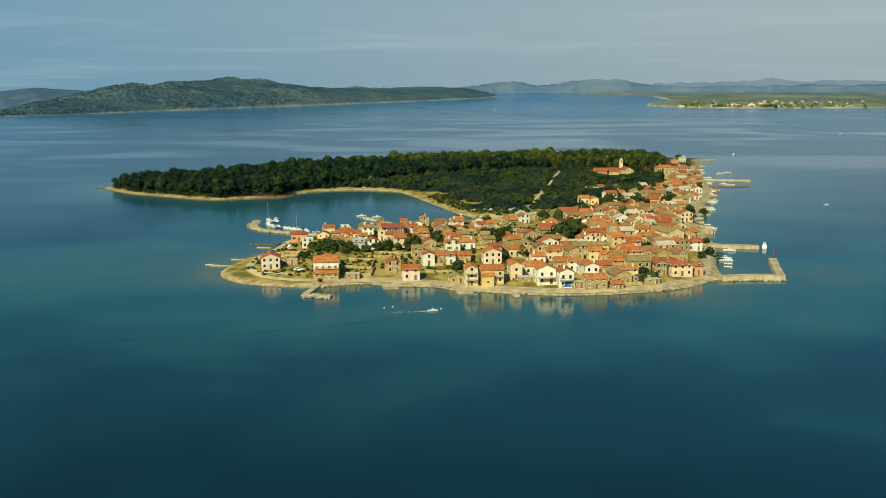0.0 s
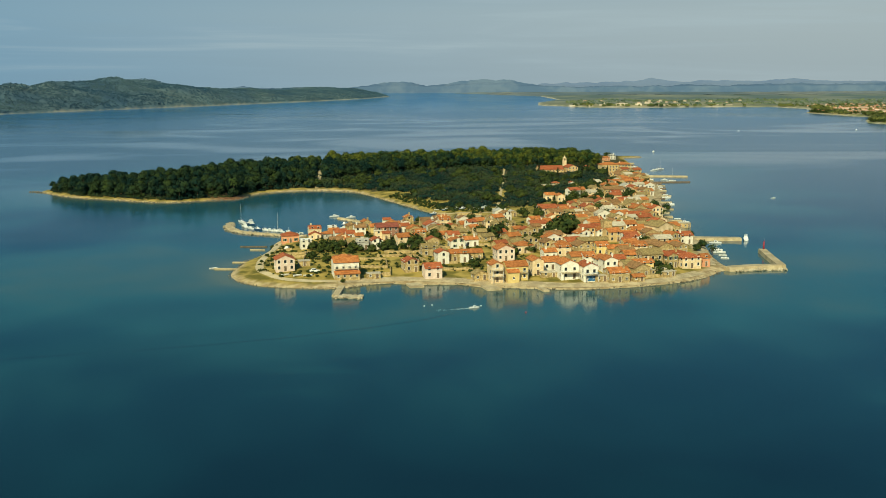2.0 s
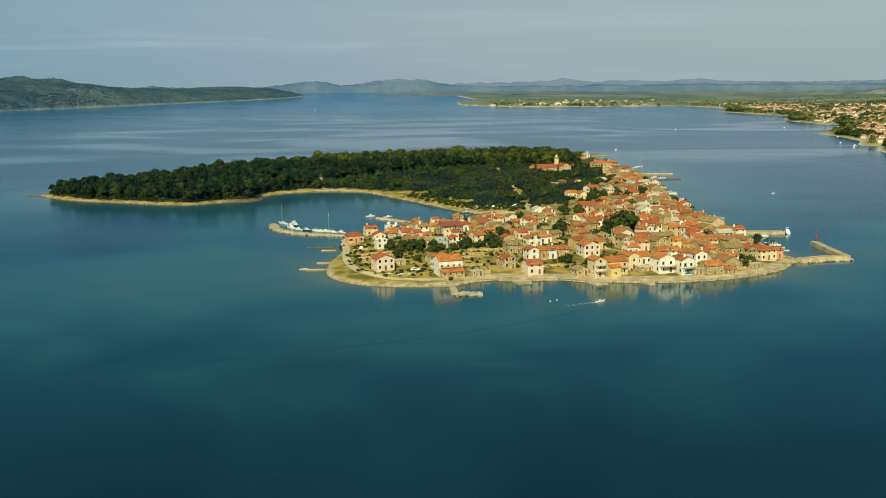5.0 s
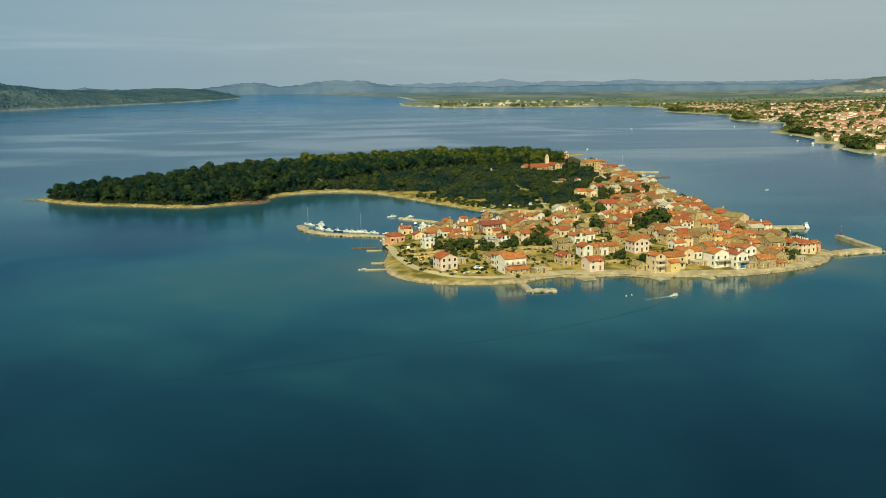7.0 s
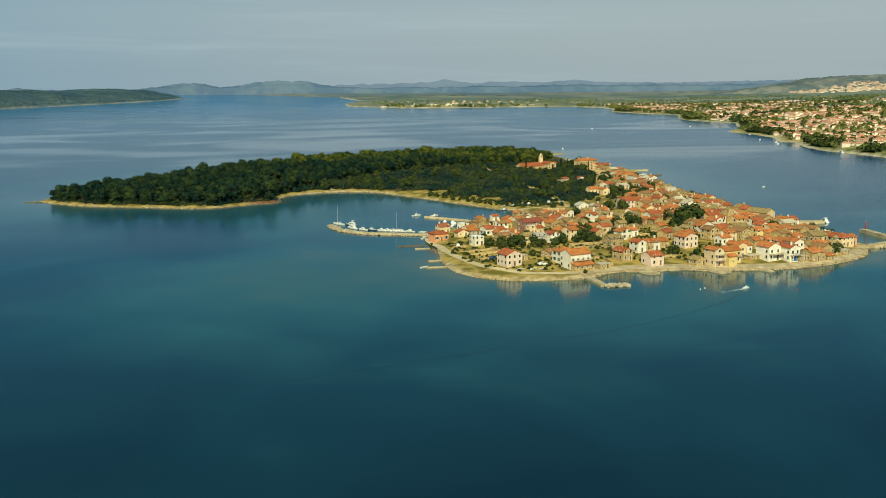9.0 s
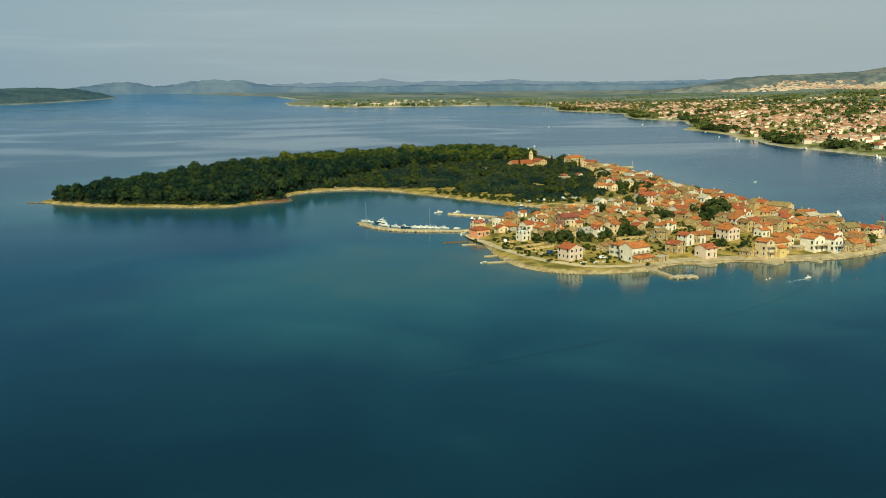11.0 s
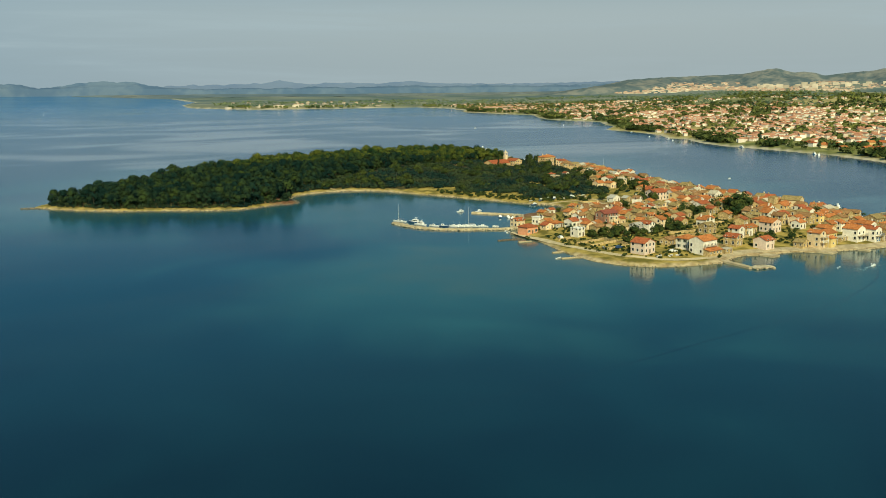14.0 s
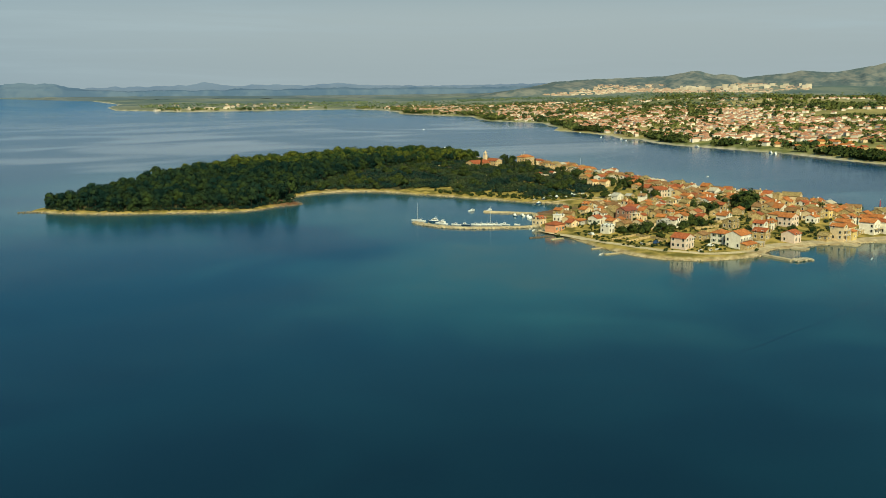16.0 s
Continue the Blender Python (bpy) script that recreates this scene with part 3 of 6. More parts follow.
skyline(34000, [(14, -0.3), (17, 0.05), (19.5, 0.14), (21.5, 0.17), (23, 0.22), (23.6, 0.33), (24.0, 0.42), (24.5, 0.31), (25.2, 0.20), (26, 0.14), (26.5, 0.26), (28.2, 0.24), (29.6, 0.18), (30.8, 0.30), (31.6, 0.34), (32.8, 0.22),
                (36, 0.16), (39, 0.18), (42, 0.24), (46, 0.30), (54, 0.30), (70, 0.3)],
        hazy("hazed_far_ridge", (0.138, 0.195, 0.330), (0.158, 0.215, 0.345), 0.004), "mountains on the skyline, coloured pale blue for haze", 81, 0.035)
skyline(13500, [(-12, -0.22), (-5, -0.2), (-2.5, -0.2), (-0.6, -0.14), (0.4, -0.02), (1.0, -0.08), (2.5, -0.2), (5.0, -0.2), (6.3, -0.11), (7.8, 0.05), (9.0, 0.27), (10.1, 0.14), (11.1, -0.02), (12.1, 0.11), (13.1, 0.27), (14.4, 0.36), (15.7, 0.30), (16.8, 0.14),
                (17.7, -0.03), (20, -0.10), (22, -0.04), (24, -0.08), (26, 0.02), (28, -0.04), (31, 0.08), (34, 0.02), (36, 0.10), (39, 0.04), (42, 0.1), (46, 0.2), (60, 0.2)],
        hazy("hazed_bay_hills", (0.078, 0.126, 0.215), (0.112, 0.160, 0.240), 0.006), "hazy blue hills behind the far bay", 83, 0.04)
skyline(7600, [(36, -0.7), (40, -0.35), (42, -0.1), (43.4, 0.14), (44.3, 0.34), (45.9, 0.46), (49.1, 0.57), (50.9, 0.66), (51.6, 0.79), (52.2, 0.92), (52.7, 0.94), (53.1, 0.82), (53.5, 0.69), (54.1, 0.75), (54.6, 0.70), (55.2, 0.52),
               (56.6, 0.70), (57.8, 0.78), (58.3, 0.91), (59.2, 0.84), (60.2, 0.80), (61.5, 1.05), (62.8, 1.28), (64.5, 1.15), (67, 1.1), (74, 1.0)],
        hazy("hazed_stony_hills", (0.090, 0.120, 0.135), (0.195, 0.198, 0.185), 0.010, 0.42, 0.66), "hazy grey-green stony limestone hills behind the city", 87, 0.02)

RIDGE = [(-1110, 2070), (-1010, 2120), (-880, 2330), (-700, 2700), (-520, 3050), (-330, 3420), (-150, 3800), (80, 4250), (320, 4800), (560, 5400), (800, 6200), (900, 6650), (600, 6900), (100, 6600), (-500, 5700),
         (-1000, 4300), (-1180, 3200), (-1200, 2450)]


def hill_height(x, y, s):
    along = (x + 1000) * 0.40 + (y - 2100) * 0.917
    crest = np.interp(along, [-200, 0, 150, 300, 446, 600, 700, 850, 1000, 1125, 1250, 1400, 1600, 1750, 1900, 2100, 2300, 2600, 2950, 3300, 3800, 4300, 4800, 5200],
                      [6, 20, 22, 36, 57, 71, 85, 93, 93, 102, 110, 106, 105, 112, 98, 80, 80, 67, 60, 58, 62, 74, 70, 16])
    z = crest * (1 - np.exp(-np.maximum(s, 0) / 200)) * 1.02 * (1 + 0.10 * waves(x, y, 900, 21)) + 7 * waves(x, y, 300, 22) * np.clip(s / 100, 0, 1)
    return np.where(s < 0, np.maximum(s * 0.2, -8), z + 0.5)


# Woods and open ground take a blue cast: haze mixed into the colour.
HILL = land_material("hazed_hill", (0.034, 0.073, 0.120), (0.064, 0.110, 0.148), (0.095, 0.140, 0.158), 0.03)
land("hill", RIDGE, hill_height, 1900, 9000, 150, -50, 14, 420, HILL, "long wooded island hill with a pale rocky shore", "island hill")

# The islands' blue is haze put into their base colour.
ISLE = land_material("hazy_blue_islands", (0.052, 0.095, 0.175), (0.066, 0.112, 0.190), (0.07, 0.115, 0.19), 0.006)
ISLES = [(-2300, 4050), (-1900, 3960), (-1500, 3900), (-1150, 3960), (-900, 4300), (-900, 6500), (-2600, 6500)]


def isle_height(x, y, s):
    b = np.degrees(np.arctan2(x - PIVOT[0], y - PIVOT[1]))
    d = np.hypot(x - PIVOT[0], y - PIVOT[1])
    low = np.interp(b, [-24, -21.5, -19.5, -17.5, -15.5], [16, 30, 27, 40, 26])
    top = np.interp(b, [-24, -22, -20.6, -19.4, -18.3, -17.4, -16, -14.5, -13], [40, 36, 48, 44, 58, 66, 54, 40, 30])
    z = low * np.clip(s / 130, 0, 1) + np.maximum(top - low, 0) * np.clip((d - 5000) / 400, 0, 1) + 3 * waves(x, y, 420, 61) * np.clip(s / 60, 0, 1)
    return np.where(s < 0, np.maximum(s * 0.2, -8), z)


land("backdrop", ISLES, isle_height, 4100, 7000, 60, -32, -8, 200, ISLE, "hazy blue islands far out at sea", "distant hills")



# ---------------------------------------------------------------- houses
def window_meshes(w, h, shutters=False, tone=None):
    s = Soup()
    t = 0.09
    v = []
    for y in (-0.06, 0.05):
        v += [(-w / 2 - t, y, -1.6 * t), (w / 2 + t, y, -1.6 * t), (w / 2 + t, y, h + t), (-w / 2 - t, y, h + t), (-w / 2, y, 0), (w / 2, y, 0), (w / 2, y, h), (-w / 2, y, h)]
    v[0], v[1] = (-w / 2 - 1.6 * t, -0.13, -1.6 * t), (w / 2 + 1.6 * t, -0.13, -1.6 * t)
    ring = []
    for k in range(4):
        j = (k + 1) % 4
        ring += [(k, j, 4 + j, 4 + k), (8 + j, 8 + k, 12 + k, 12 + j), (8 + k, 8 + j, j, k), (4 + k, 4 + j, 12 + j, 12 + k)]
    s.add(v, ring, 0)
    if shutters:
        s.box(-w - t, -w / 2 - t, -0.05, 0.03, 0, h, 1)
        s.box(w / 2 + t, w + t, -0.05, 0.03, 0, h, 1)
    p = Soup()
    p.box(-w / 2, w / 2, -0.02, 0.05, 0, h)
    return s.mesh("window", [tone or FRAME, SHUTTER]), p.mesh("pane", GLASS)


WINDOW = window_meshes(0.95, 1.25)
WINDOW_SHUT = window_meshes(0.9, 1.25, True)
WINDOW_SMALL = window_meshes(0.7, 0.8)


def door_mesh(w, h, material):
    s = Soup()
    s.box(-w / 2 - 0.1, -w / 2, -0.07, 0.05, 0, h + 0.1, 1)
    s.box(w / 2, w / 2 + 0.1, -0.07, 0.05, 0, h + 0.1, 1)
    s.box(-w / 2, w / 2, -0.07, 0.05, h, h + 0.1, 1)
    s.box(-w / 2, w / 2, -0.03, 0.05, 0, h, 0)
    return s.mesh("door", [material, FRAME])


DOOR = door_mesh(1.0, 2.1, WOOD)
GARAGE = door_mesh(3.0, 2.4, BLUE)
WHITE_DOOR = door_mesh(2.6, 2.4, FRAME)
CHIMNEY = Soup()
CHIMNEY.box(-0.35, 0.35, -0.3, 0.3, -1.2, 1.1)
CHIMNEY.box(-0.42, 0.42, -0.37, 0.37, 1.1, 1.22)
CHIMNEY = {k: CHIMNEY.mesh("chimney", WALLS[k]) for k in ("white", "stone", "cream")}
WORDS = {"white": "white plastered", "cream": "cream plastered", "pinkwhite": "pale pink plastered", "yellow": "yellow plastered", "ochre": "ochre plastered", "salmon": "salmon plastered",
         "grey": "grey rendered", "stone": "old bare stone", "darkbrick": "brown rendered"}
TILES = {"orange": "orange tile roof", "red": "red tile roof", "darkred": "dark red tile roof", "brown": "weathered brown tile roof", "olive": "lichened stone tile roof", "grey": "grey roof",
         "tan": "flat cement roof", "white": "flat white roof", "cream": "flat cream roof"}
SHAPES = {"g": "gabled", "p": "gable-fronted", "h": "hip-roofed", "f": "flat-roofed"}
TAKEN = []
rng = random.Random(11)


def turned(v, swap):
    return [(-y, x, z) for x, y, z in v] if swap else v


def gable_solid(L, S, h, slope, z0=-1.2):
    r = h + S / 2 * slope
    sec = [(-S / 2, z0), (S / 2, z0), (S / 2, h), (0, r), (-S / 2, h)]
    v = [(x, y, z) for x in (-L / 2, L / 2) for y, z in sec]
    f = [(0, 4, 3, 2, 1), (5, 6, 7, 8, 9)] + [(k, (k + 1) % 5, 5 + (k + 1) % 5, 5 + k) for k in range(5)]
    return v, f


def gable_roof(L, S, h, slope, over=0.4, thick=0.17):
    e, r = S / 2 + over, h + S / 2 * slope
    ze, x = h - over * slope, L / 2 + 0.22
    sec = [(-e, ze), (0, r), (e, ze), (e, ze + thick), (0, r + thick), (-e, ze + thick)]
    v = [(a, y, z) for a in (-x, x) for y, z in sec]
    f = [(0, 1, 4, 5), (1, 2, 3, 4), (11, 10, 7, 6), (10, 9, 8, 7)] + [(k, 6 + k, 6 + (k + 1) % 6, (k + 1) % 6) for k in range(6)]
    s = Soup()
    s.add(v, f)
    s.box(-x, x, -0.16, 0.16, r + thick - 0.06, r + thick + 0.07)
    return s


def hip_roof(L, S, h, slope, over=0.4, thick=0.17):
    x, y = L / 2 + over, S / 2 + over
    z, r = h - 0.05, h + S / 2 * slope
    run = max(L / 2 - S / 2, 0.2)
    v = [(-x, -y, z), (x, -y, z), (x, y, z), (-x, y, z), (-x, -y, z + thick), (x, -y, z + thick), (x, y, z + thick), (-x, y, z + thick), (-run, 0, r + thick), (run, 0, r + thick)]
    s = Soup()
    s.add(v, [(0, 3, 2, 1), (0, 1, 5, 4), (1, 2, 6, 5), (2, 3, 7, 6), (3, 0, 4, 7), (4, 5, 9, 8), (6, 7, 8, 9), (5, 6, 9), (7, 4, 8)])
    return s


def house(x, y, rot, w, d, h, shape, wall, roof, doors=True, base=None, label="", windows=True):
    z = ground_z(x, y) if base is None else base
    name = "shed" if h < 2.6 else "house"
    tall = {1: "single-storey", 2: "two-storey", 3: "three-storey"}[max(1, min(3, round(h / 2.5)))]
    ob = new(name)
    ob.matrix_basis = pose(x, y, z, 0, 0, rot)
    ob.empty_display_size = 1.0
    tagged(ob, label or f"{WORDS[wall]} {SHAPES[shape]} {tall} {name} with {TILES[roof]}", name, "village houses")
    TAKEN.append((x, y, 0.5 * math.sqrt(w * d)))
    slope = 0.44
    swap = shape == "p"
    L, S = (d, w) if swap else (w, d)
    if shape in "gp":
        v, f = gable_solid(L, S, h, slope)
        put("wall", mesh("wall", turned(v, swap), f, WALLS[wall]), ob)
        r = gable_roof(L, S, h, slope)
        r.v = turned(r.v, swap)
        put("roof", r.mesh("roof", ROOFS[roof]), ob, None, TILES[roof].replace(" roof", ""))
    elif shape == "h":
        swap = d > w
        L, S = max(w, d), min(w, d)
        s = Soup()
        s.box(-w / 2, w / 2, -d / 2, d / 2, -1.2, h)
        put("wall", s.mesh("wall", WALLS[wall]), ob)
        r = hip_roof(L, S, h, slope)
        r.v = turned(r.v, swap)
        put("roof", r.mesh("roof", ROOFS[roof]), ob, None, TILES[roof].replace(" roof", ""))
    else:
        s = Soup()
        s.box(-w / 2, w / 2, -d / 2, d / 2, -1.2, h)
        put("wall", s.mesh("wall", WALLS[wall]), ob)
        s = Soup()
        s.box(-w / 2 - 0.15, w / 2 + 0.15, -d / 2 - 0.15, d / 2 + 0.15, h, h + 0.22)
        put("roof", s.mesh("roof", ROOFS[roof]), ob)
    if shape in "gph" and h > 3.2 and rng.random() < 0.42:
        k = "white" if wall in ("white", "pinkwhite") else "stone" if wall == "stone" else "cream"
        a, b = rng.choice((-0.28, 0.28)) * L, rng.choice((-0.15, 0.15)) * S
        if swap:
            a, b = b, a
        put("chimney", CHIMNEY[k], ob, pose(a, b, h + S / 2 * slope * 0.75 + 0.2))
    if not windows:
        return ob
    kind = WINDOW_SMALL if h < 3.2 or (wall == "stone" and rng.random() < 0.4) else WINDOW_SHUT if rng.random() < 0.13 else WINDOW
    storeys = max(1, round(h / 2.6))
    for width, at, turn in ((w, -d / 2, 0), (d, -w / 2, -90), (d, -w / 2, 90)):
        if turn == 90 and x > 30:
            continue
        n = max(1, int(width / 2.5))
        for k in range(storeys):
            for j in range(n):
                u = (j - (n - 1) / 2) * width / n
                spot = pose(0, 0, 0, 0, 0, turn) @ pose(u, at, 0.95 + k * 2.45)
                if turn == 0 and k == 0 and j == n // 2 and doors:
                    put("door", DOOR, ob, pose(u, at, 0.05))
                    continue
                if turn and rng.random() < 0.3:
                    continue
                win = put("window", kind[0], ob, spot)
                put("pane", kind[1], win)
    return ob


def lean_to(ob, x0, x1, y0, y1, h0, h1, wall, roof, name="annex"):
    """A low part with a single slope, on a house's front."""
    s = Soup()
    s.add([(x0, y0, -1), (x1, y0, -1), (x1, y1, -1), (x0, y1, -1), (x0, y0, h0), (x1, y0, h0), (x1, y1, h1), (x0, y1, h1)], BOX)
    a = put(name, s.mesh(name, WALLS[wall]), ob)
    s = Soup()
    g = (h1 - h0) / (y1 - y0)
    s.add([(x0 - .3, y0 - .4, h0 + .02 - .4 * g), (x1 + .3, y0 - .4, h0 + .02 - .4 * g), (x1 + .3, y1, h1 + .02), (x0 - .3, y1, h1 + .02),
           (x0 - .3, y0 - .4, h0 + .2 - .4 * g), (x1 + .3, y0 - .4, h0 + .2 - .4 * g), (x1 + .3, y1, h1 + .2), (x0 - .3, y1, h1 + .2)], BOX)
    put("annex_roof", s.mesh("annex_roof", ROOFS[roof]), a)
    n = max(1, int((x1 - x0) / 2.4))
    for k in range(n):
        win = put("window", WINDOW_SMALL[0], a, pose(x0 + (k + 0.5) * (x1 - x0) / n, y0, 0.9))
        put("pane", WINDOW_SMALL[1], win)
    return a


def balcony(ob, x0, x1, y, z, depth, rail=FRAME):
    s = Soup()
    s.box(x0, x1, y - depth, y, z - 0.16, z)
    b = put("balcony", s.mesh("balcony", CONCRETE), ob)
    s = Soup()
    s.box(x0, x1, y - depth, y - depth + 0.05, z + 0.9, z + 0.98)
    for k in range(int((x1 - x0) / 0.35) + 1):
        u = x0 + k * 0.35
        s.box(u, u + 0.06, y - depth, y - depth + 0.05, z, z + 0.9)
    for u in (x0, x1 - 0.05):
        s.box(u, u + 0.05, y - depth + 0.05, y, z + 0.9, z + 0.98)
    put("railing", s.mesh("railing", rail), b)
    for u in (x0 + 0.1, x1 - 0.3):
        s = Soup()
        s.box(u, u + 0.2, y - depth, y - depth + 0.2, z - 2.7, z - 0.16)
        put("post", s.mesh("post", FRAME), b)


house(-38.1, 3.9, 6, 7.6, 7.6, 4.9, "p", "pinkwhite", "red")
house(-14.0, -0.5, 4, 7.6, 6.7, 5.0, "h", "white", "orange")
house(-3.2, -13.8, 2, 5.5, 3.4, 2.0, "f", "stone", "tan")
house(12.9, -5.1, 8, 5.9, 6.7, 4.2, "p", "stone", "red")
house(20.1, -16.7, 3, 6.9, 6.7, 4.2, "g", "pinkwhite", "red")
house(-13.7, 10.7, 10, 7.6, 5.0, 2.4, "g", "stone", "brown")
house(-29.9, 8.8, 6, 4.6, 3.4, 2.2, "f", "stone", "tan")
house(-27.6, 56.7, 6, 5.0, 5.0, 4.2, "f", "white", "white")
house(-34.5, 86.3, 6, 8.0, 6.7, 3.5, "h", "salmon", "red")
house(-21.3, 110.3, 8, 6.3, 5.0, 3.9, "g", "cream", "red")
house(-12.4, 104.1, 8, 3.9, 5.0, 3.9, "f", "white", "white")
house(-10.0, 79.7, 6, 5.9, 5.9, 3.4, "g", "white", "red")
house(-5.4, 76.2, 6, 4.2, 5.0, 3.0, "g", "white", "red")
house(-15.3, 86.2, 8, 5.9, 5.0, 2.5, "h", "grey", "orange")
house(-13.0, 57.8, 4, 7.1, 5.0, 3.0, "g", "stone", "brown")
house(-8.8, 52.3, 4, 2.5, 5.0, 3.7, "g", "cream", "orange")
house(-6.4, 46.3, 4, 5.9, 5.0, 3.5, "g", "cream", "olive")
house(-2.7, 40.9, 4, 5.5, 5.0, 3.9, "g", "grey", "grey")
house(3.6, 39.8, 8, 5.0, 5.9, 4.2, "p", "white", "red")
house(-0.0, 85.2, 6, 5.5, 5.9, 4.7, "g", "white", "brown")
house(7.9, 92.8, 6, 4.2, 5.0, 3.4, "g", "yellow", "orange")
house(12.7, 77.1, 4, 10.9, 6.7, 5.0, "g", "darkbrick", "darkred")
house(7.4, 66.6, 4, 3.7, 3.4, 4.4, "f", "cream", "cream")
house(10.9, 64.9, 4, 3.7, 3.4, 3.5, "g", "cream", "red")
house(18.6, 128.2, 4, 4.2, 3.4, 2.9, "g", "white", "red")
house(23.0, 87.4, 4, 4.5, 5.0, 3.7, "g", "white", "red")
house(16.4, 43.5, 12, 6.7, 5.9, 4.7, "g", "cream", "orange")
house(24.0, 49.2, 12, 5.0, 5.9, 3.7, "p", "stone", "orange")
house(37.6, 92.2, 8, 7.6, 6.7, 2.9, "p", "grey", "red")
house(24.6, 19.6, 4, 7.1, 5.9, 4.0, "g", "stone", "olive")
house(27.8, 4.7, 6, 4.9, 5.9, 4.7, "p", "white", "red")
house(33.3, 6.7, 4, 4.6, 5.0, 3.9, "g", "stone", "orange")
house(37.3, 6.0, 4, 3.8, 5.0, 4.0, "g", "white", "orange")
house(42.5, 8.4, 4, 6.7, 5.0, 3.5, "g", "stone", "orange")
house(39.6, 33.4, 6, 6.7, 5.9, 3.9, "p", "white", "orange")
house(37.9, -24.2, 6, 5.5, 5.0, 2.5, "p", "stone", "olive")
house(61.3, -21.6, 5, 4.7, 7.6, 5.9, "p", "cream", "orange")
house(90.2, -37.3, 3, 8.4, 6.7, 3.9, "g", "stone", "orange")
house(101.4, -30.3, 12, 7.2, 7.6, 3.7, "p", "stone", "brown")
house(129.0, -16.2, 8, 8.8, 7.6, 4.4, "h", "cream", "red")
house(137.1, -14.1, 8, 3.8, 5.0, 3.9, "g", "salmon", "orange")
house(109.6, 130.3, -5, 10.1, 8.4, 5.0, "g", "pinkwhite", "red")
house(117.0, 122.8, 0, 5.0, 6.7, 5.0, "g", "white", "orange")
house(119.7, 100.9, -5, 7.6, 5.9, 3.4, "g", "white", "orange")
house(130.8, 140.7, 0, 5.0, 6.7, 4.2, "p", "stone", "olive")
house(136.9, 140.2, 0, 5.9, 5.9, 4.2, "g", "cream", "red")
house(157.0, 187.7, 5, 6.7, 5.9, 3.4, "g", "stone", "orange")
house(150.9, 154.0, 5, 7.6, 5.9, 3.4, "g", "stone", "brown")
house(175.8, 202.5, 10, 8.4, 5.9, 3.8, "g", "cream", "red")
house(173.6, 182.4, 10, 6.7, 5.9, 3.4, "g", "cream", "red")
house(159.4, 154.4, 8, 9.2, 5.9, 3.4, "g", "stone", "brown")
house(168.6, 147.0, 10, 6.7, 5.9, 4.2, "p", "white", "red")
house(162.6, 120.9, 10, 5.9, 6.7, 4.2, "p", "stone", "brown")
house(153.5, 107.6, 2, 10.1, 7.6, 4.2, "g", "white", "red")
house(177.3, 151.6, 12, 5.9, 5.9, 4.2, "g", "cream", "orange")
house(187.5, 185.5, 12, 7.6, 5.9, 3.8, "g", "stone", "orange")
house(201.8, 218.9, 14, 5.9, 5.9, 3.4, "p", "white", "red")
house(206.4, 262.5, 8, 7.6, 6.7, 3.4, "p", "white", "grey")
house(211.9, 294.7, 8, 5.0, 6.7, 3.8, "p", "white", "grey")
house(227.6, 302.4, 14, 7.6, 6.7, 4.2, "g", "white", "orange")
house(222.3, 267.3, 16, 5.0, 6.7, 4.2, "p", "stone", "orange")
house(203.5, 292.9, 5, 5.0, 5.0, 2.9, "g", "white", "red")
house(189.1, 257.1, 5, 5.9, 5.9, 4.2, "p", "stone", "orange")
house(176.6, 247.9, 5, 5.9, 5.0, 3.4, "p", "stone", "olive")
house(163.0, 236.1, 5, 6.7, 5.9, 3.4, "g", "stone", "orange")
house(133.0, 204.9, 0, 6.7, 5.9, 3.4, "g", "cream", "orange")
house(138.2, 198.5, 0, 5.0, 6.7, 3.8, "p", "cream", "orange")
house(151.9, 273.5, 0, 8.4, 5.0, 2.2, "f", "stone", "tan")
house(161.2, 286.8, 0, 5.0, 4.2, 2.1, "h", "stone", "red")
house(171.9, 281.5, 0, 3.8, 4.2, 2.9, "p", "white", "red")
house(241.1, 356.2, 12, 7.6, 6.7, 3.8, "h", "yellow", "orange")
house(231.5, 371.5, 8, 14.3, 8.4, 8.4, "h", "ochre", "orange")
house(252.0, 393.5, 10, 11.8, 8.4, 7.6, "h", "ochre", "orange")
house(227.6, 414.4, 4, 5.9, 5.0, 2.5, "h", "white", "red")
house(283.4, 522.6, 10, 5.9, 5.0, 3.4, "h", "salmon", "orange")
house(298.1, 547.8, 10, 5.9, 5.9, 4.2, "h", "white", "grey")
house(134.0, 69.9, 0, 9.2, 6.7, 4.6, "g", "white", "orange")
house(126.4, 49.8, 0, 6.7, 5.0, 2.9, "g", "stone", "orange")
house(146.9, 63.0, 12, 5.9, 6.7, 4.2, "p", "salmon", "orange")
house(162.5, 77.5, 20, 5.0, 6.7, 3.4, "g", "stone", "orange")
house(180.5, 102.7, 20, 5.0, 4.2, 2.5, "f", "ochre", "tan")
house(102.4, 42.1, 8, 8.0, 6.7, 4.2, "p", "white", "orange")
house(106.4, 30.9, 3, 7.6, 5.0, 2.9, "g", "yellow", "olive")
house(99.3, 7.9, 3, 5.9, 5.9, 4.2, "g", "yellow", "orange")
house(84.2, 17.9, 3, 5.9, 5.9, 3.4, "h", "white", "orange")
house(90.6, 9.5, 8, 6.7, 7.6, 4.2, "p", "stone", "brown")
house(105.9, 5.9, 3, 10.1, 5.0, 3.4, "g", "stone", "orange")
house(127.9, 37.7, 5, 5.0, 5.9, 3.4, "p", "white", "orange")
house(120.6, 28.4, 5, 5.9, 5.9, 3.4, "p", "white", "red")
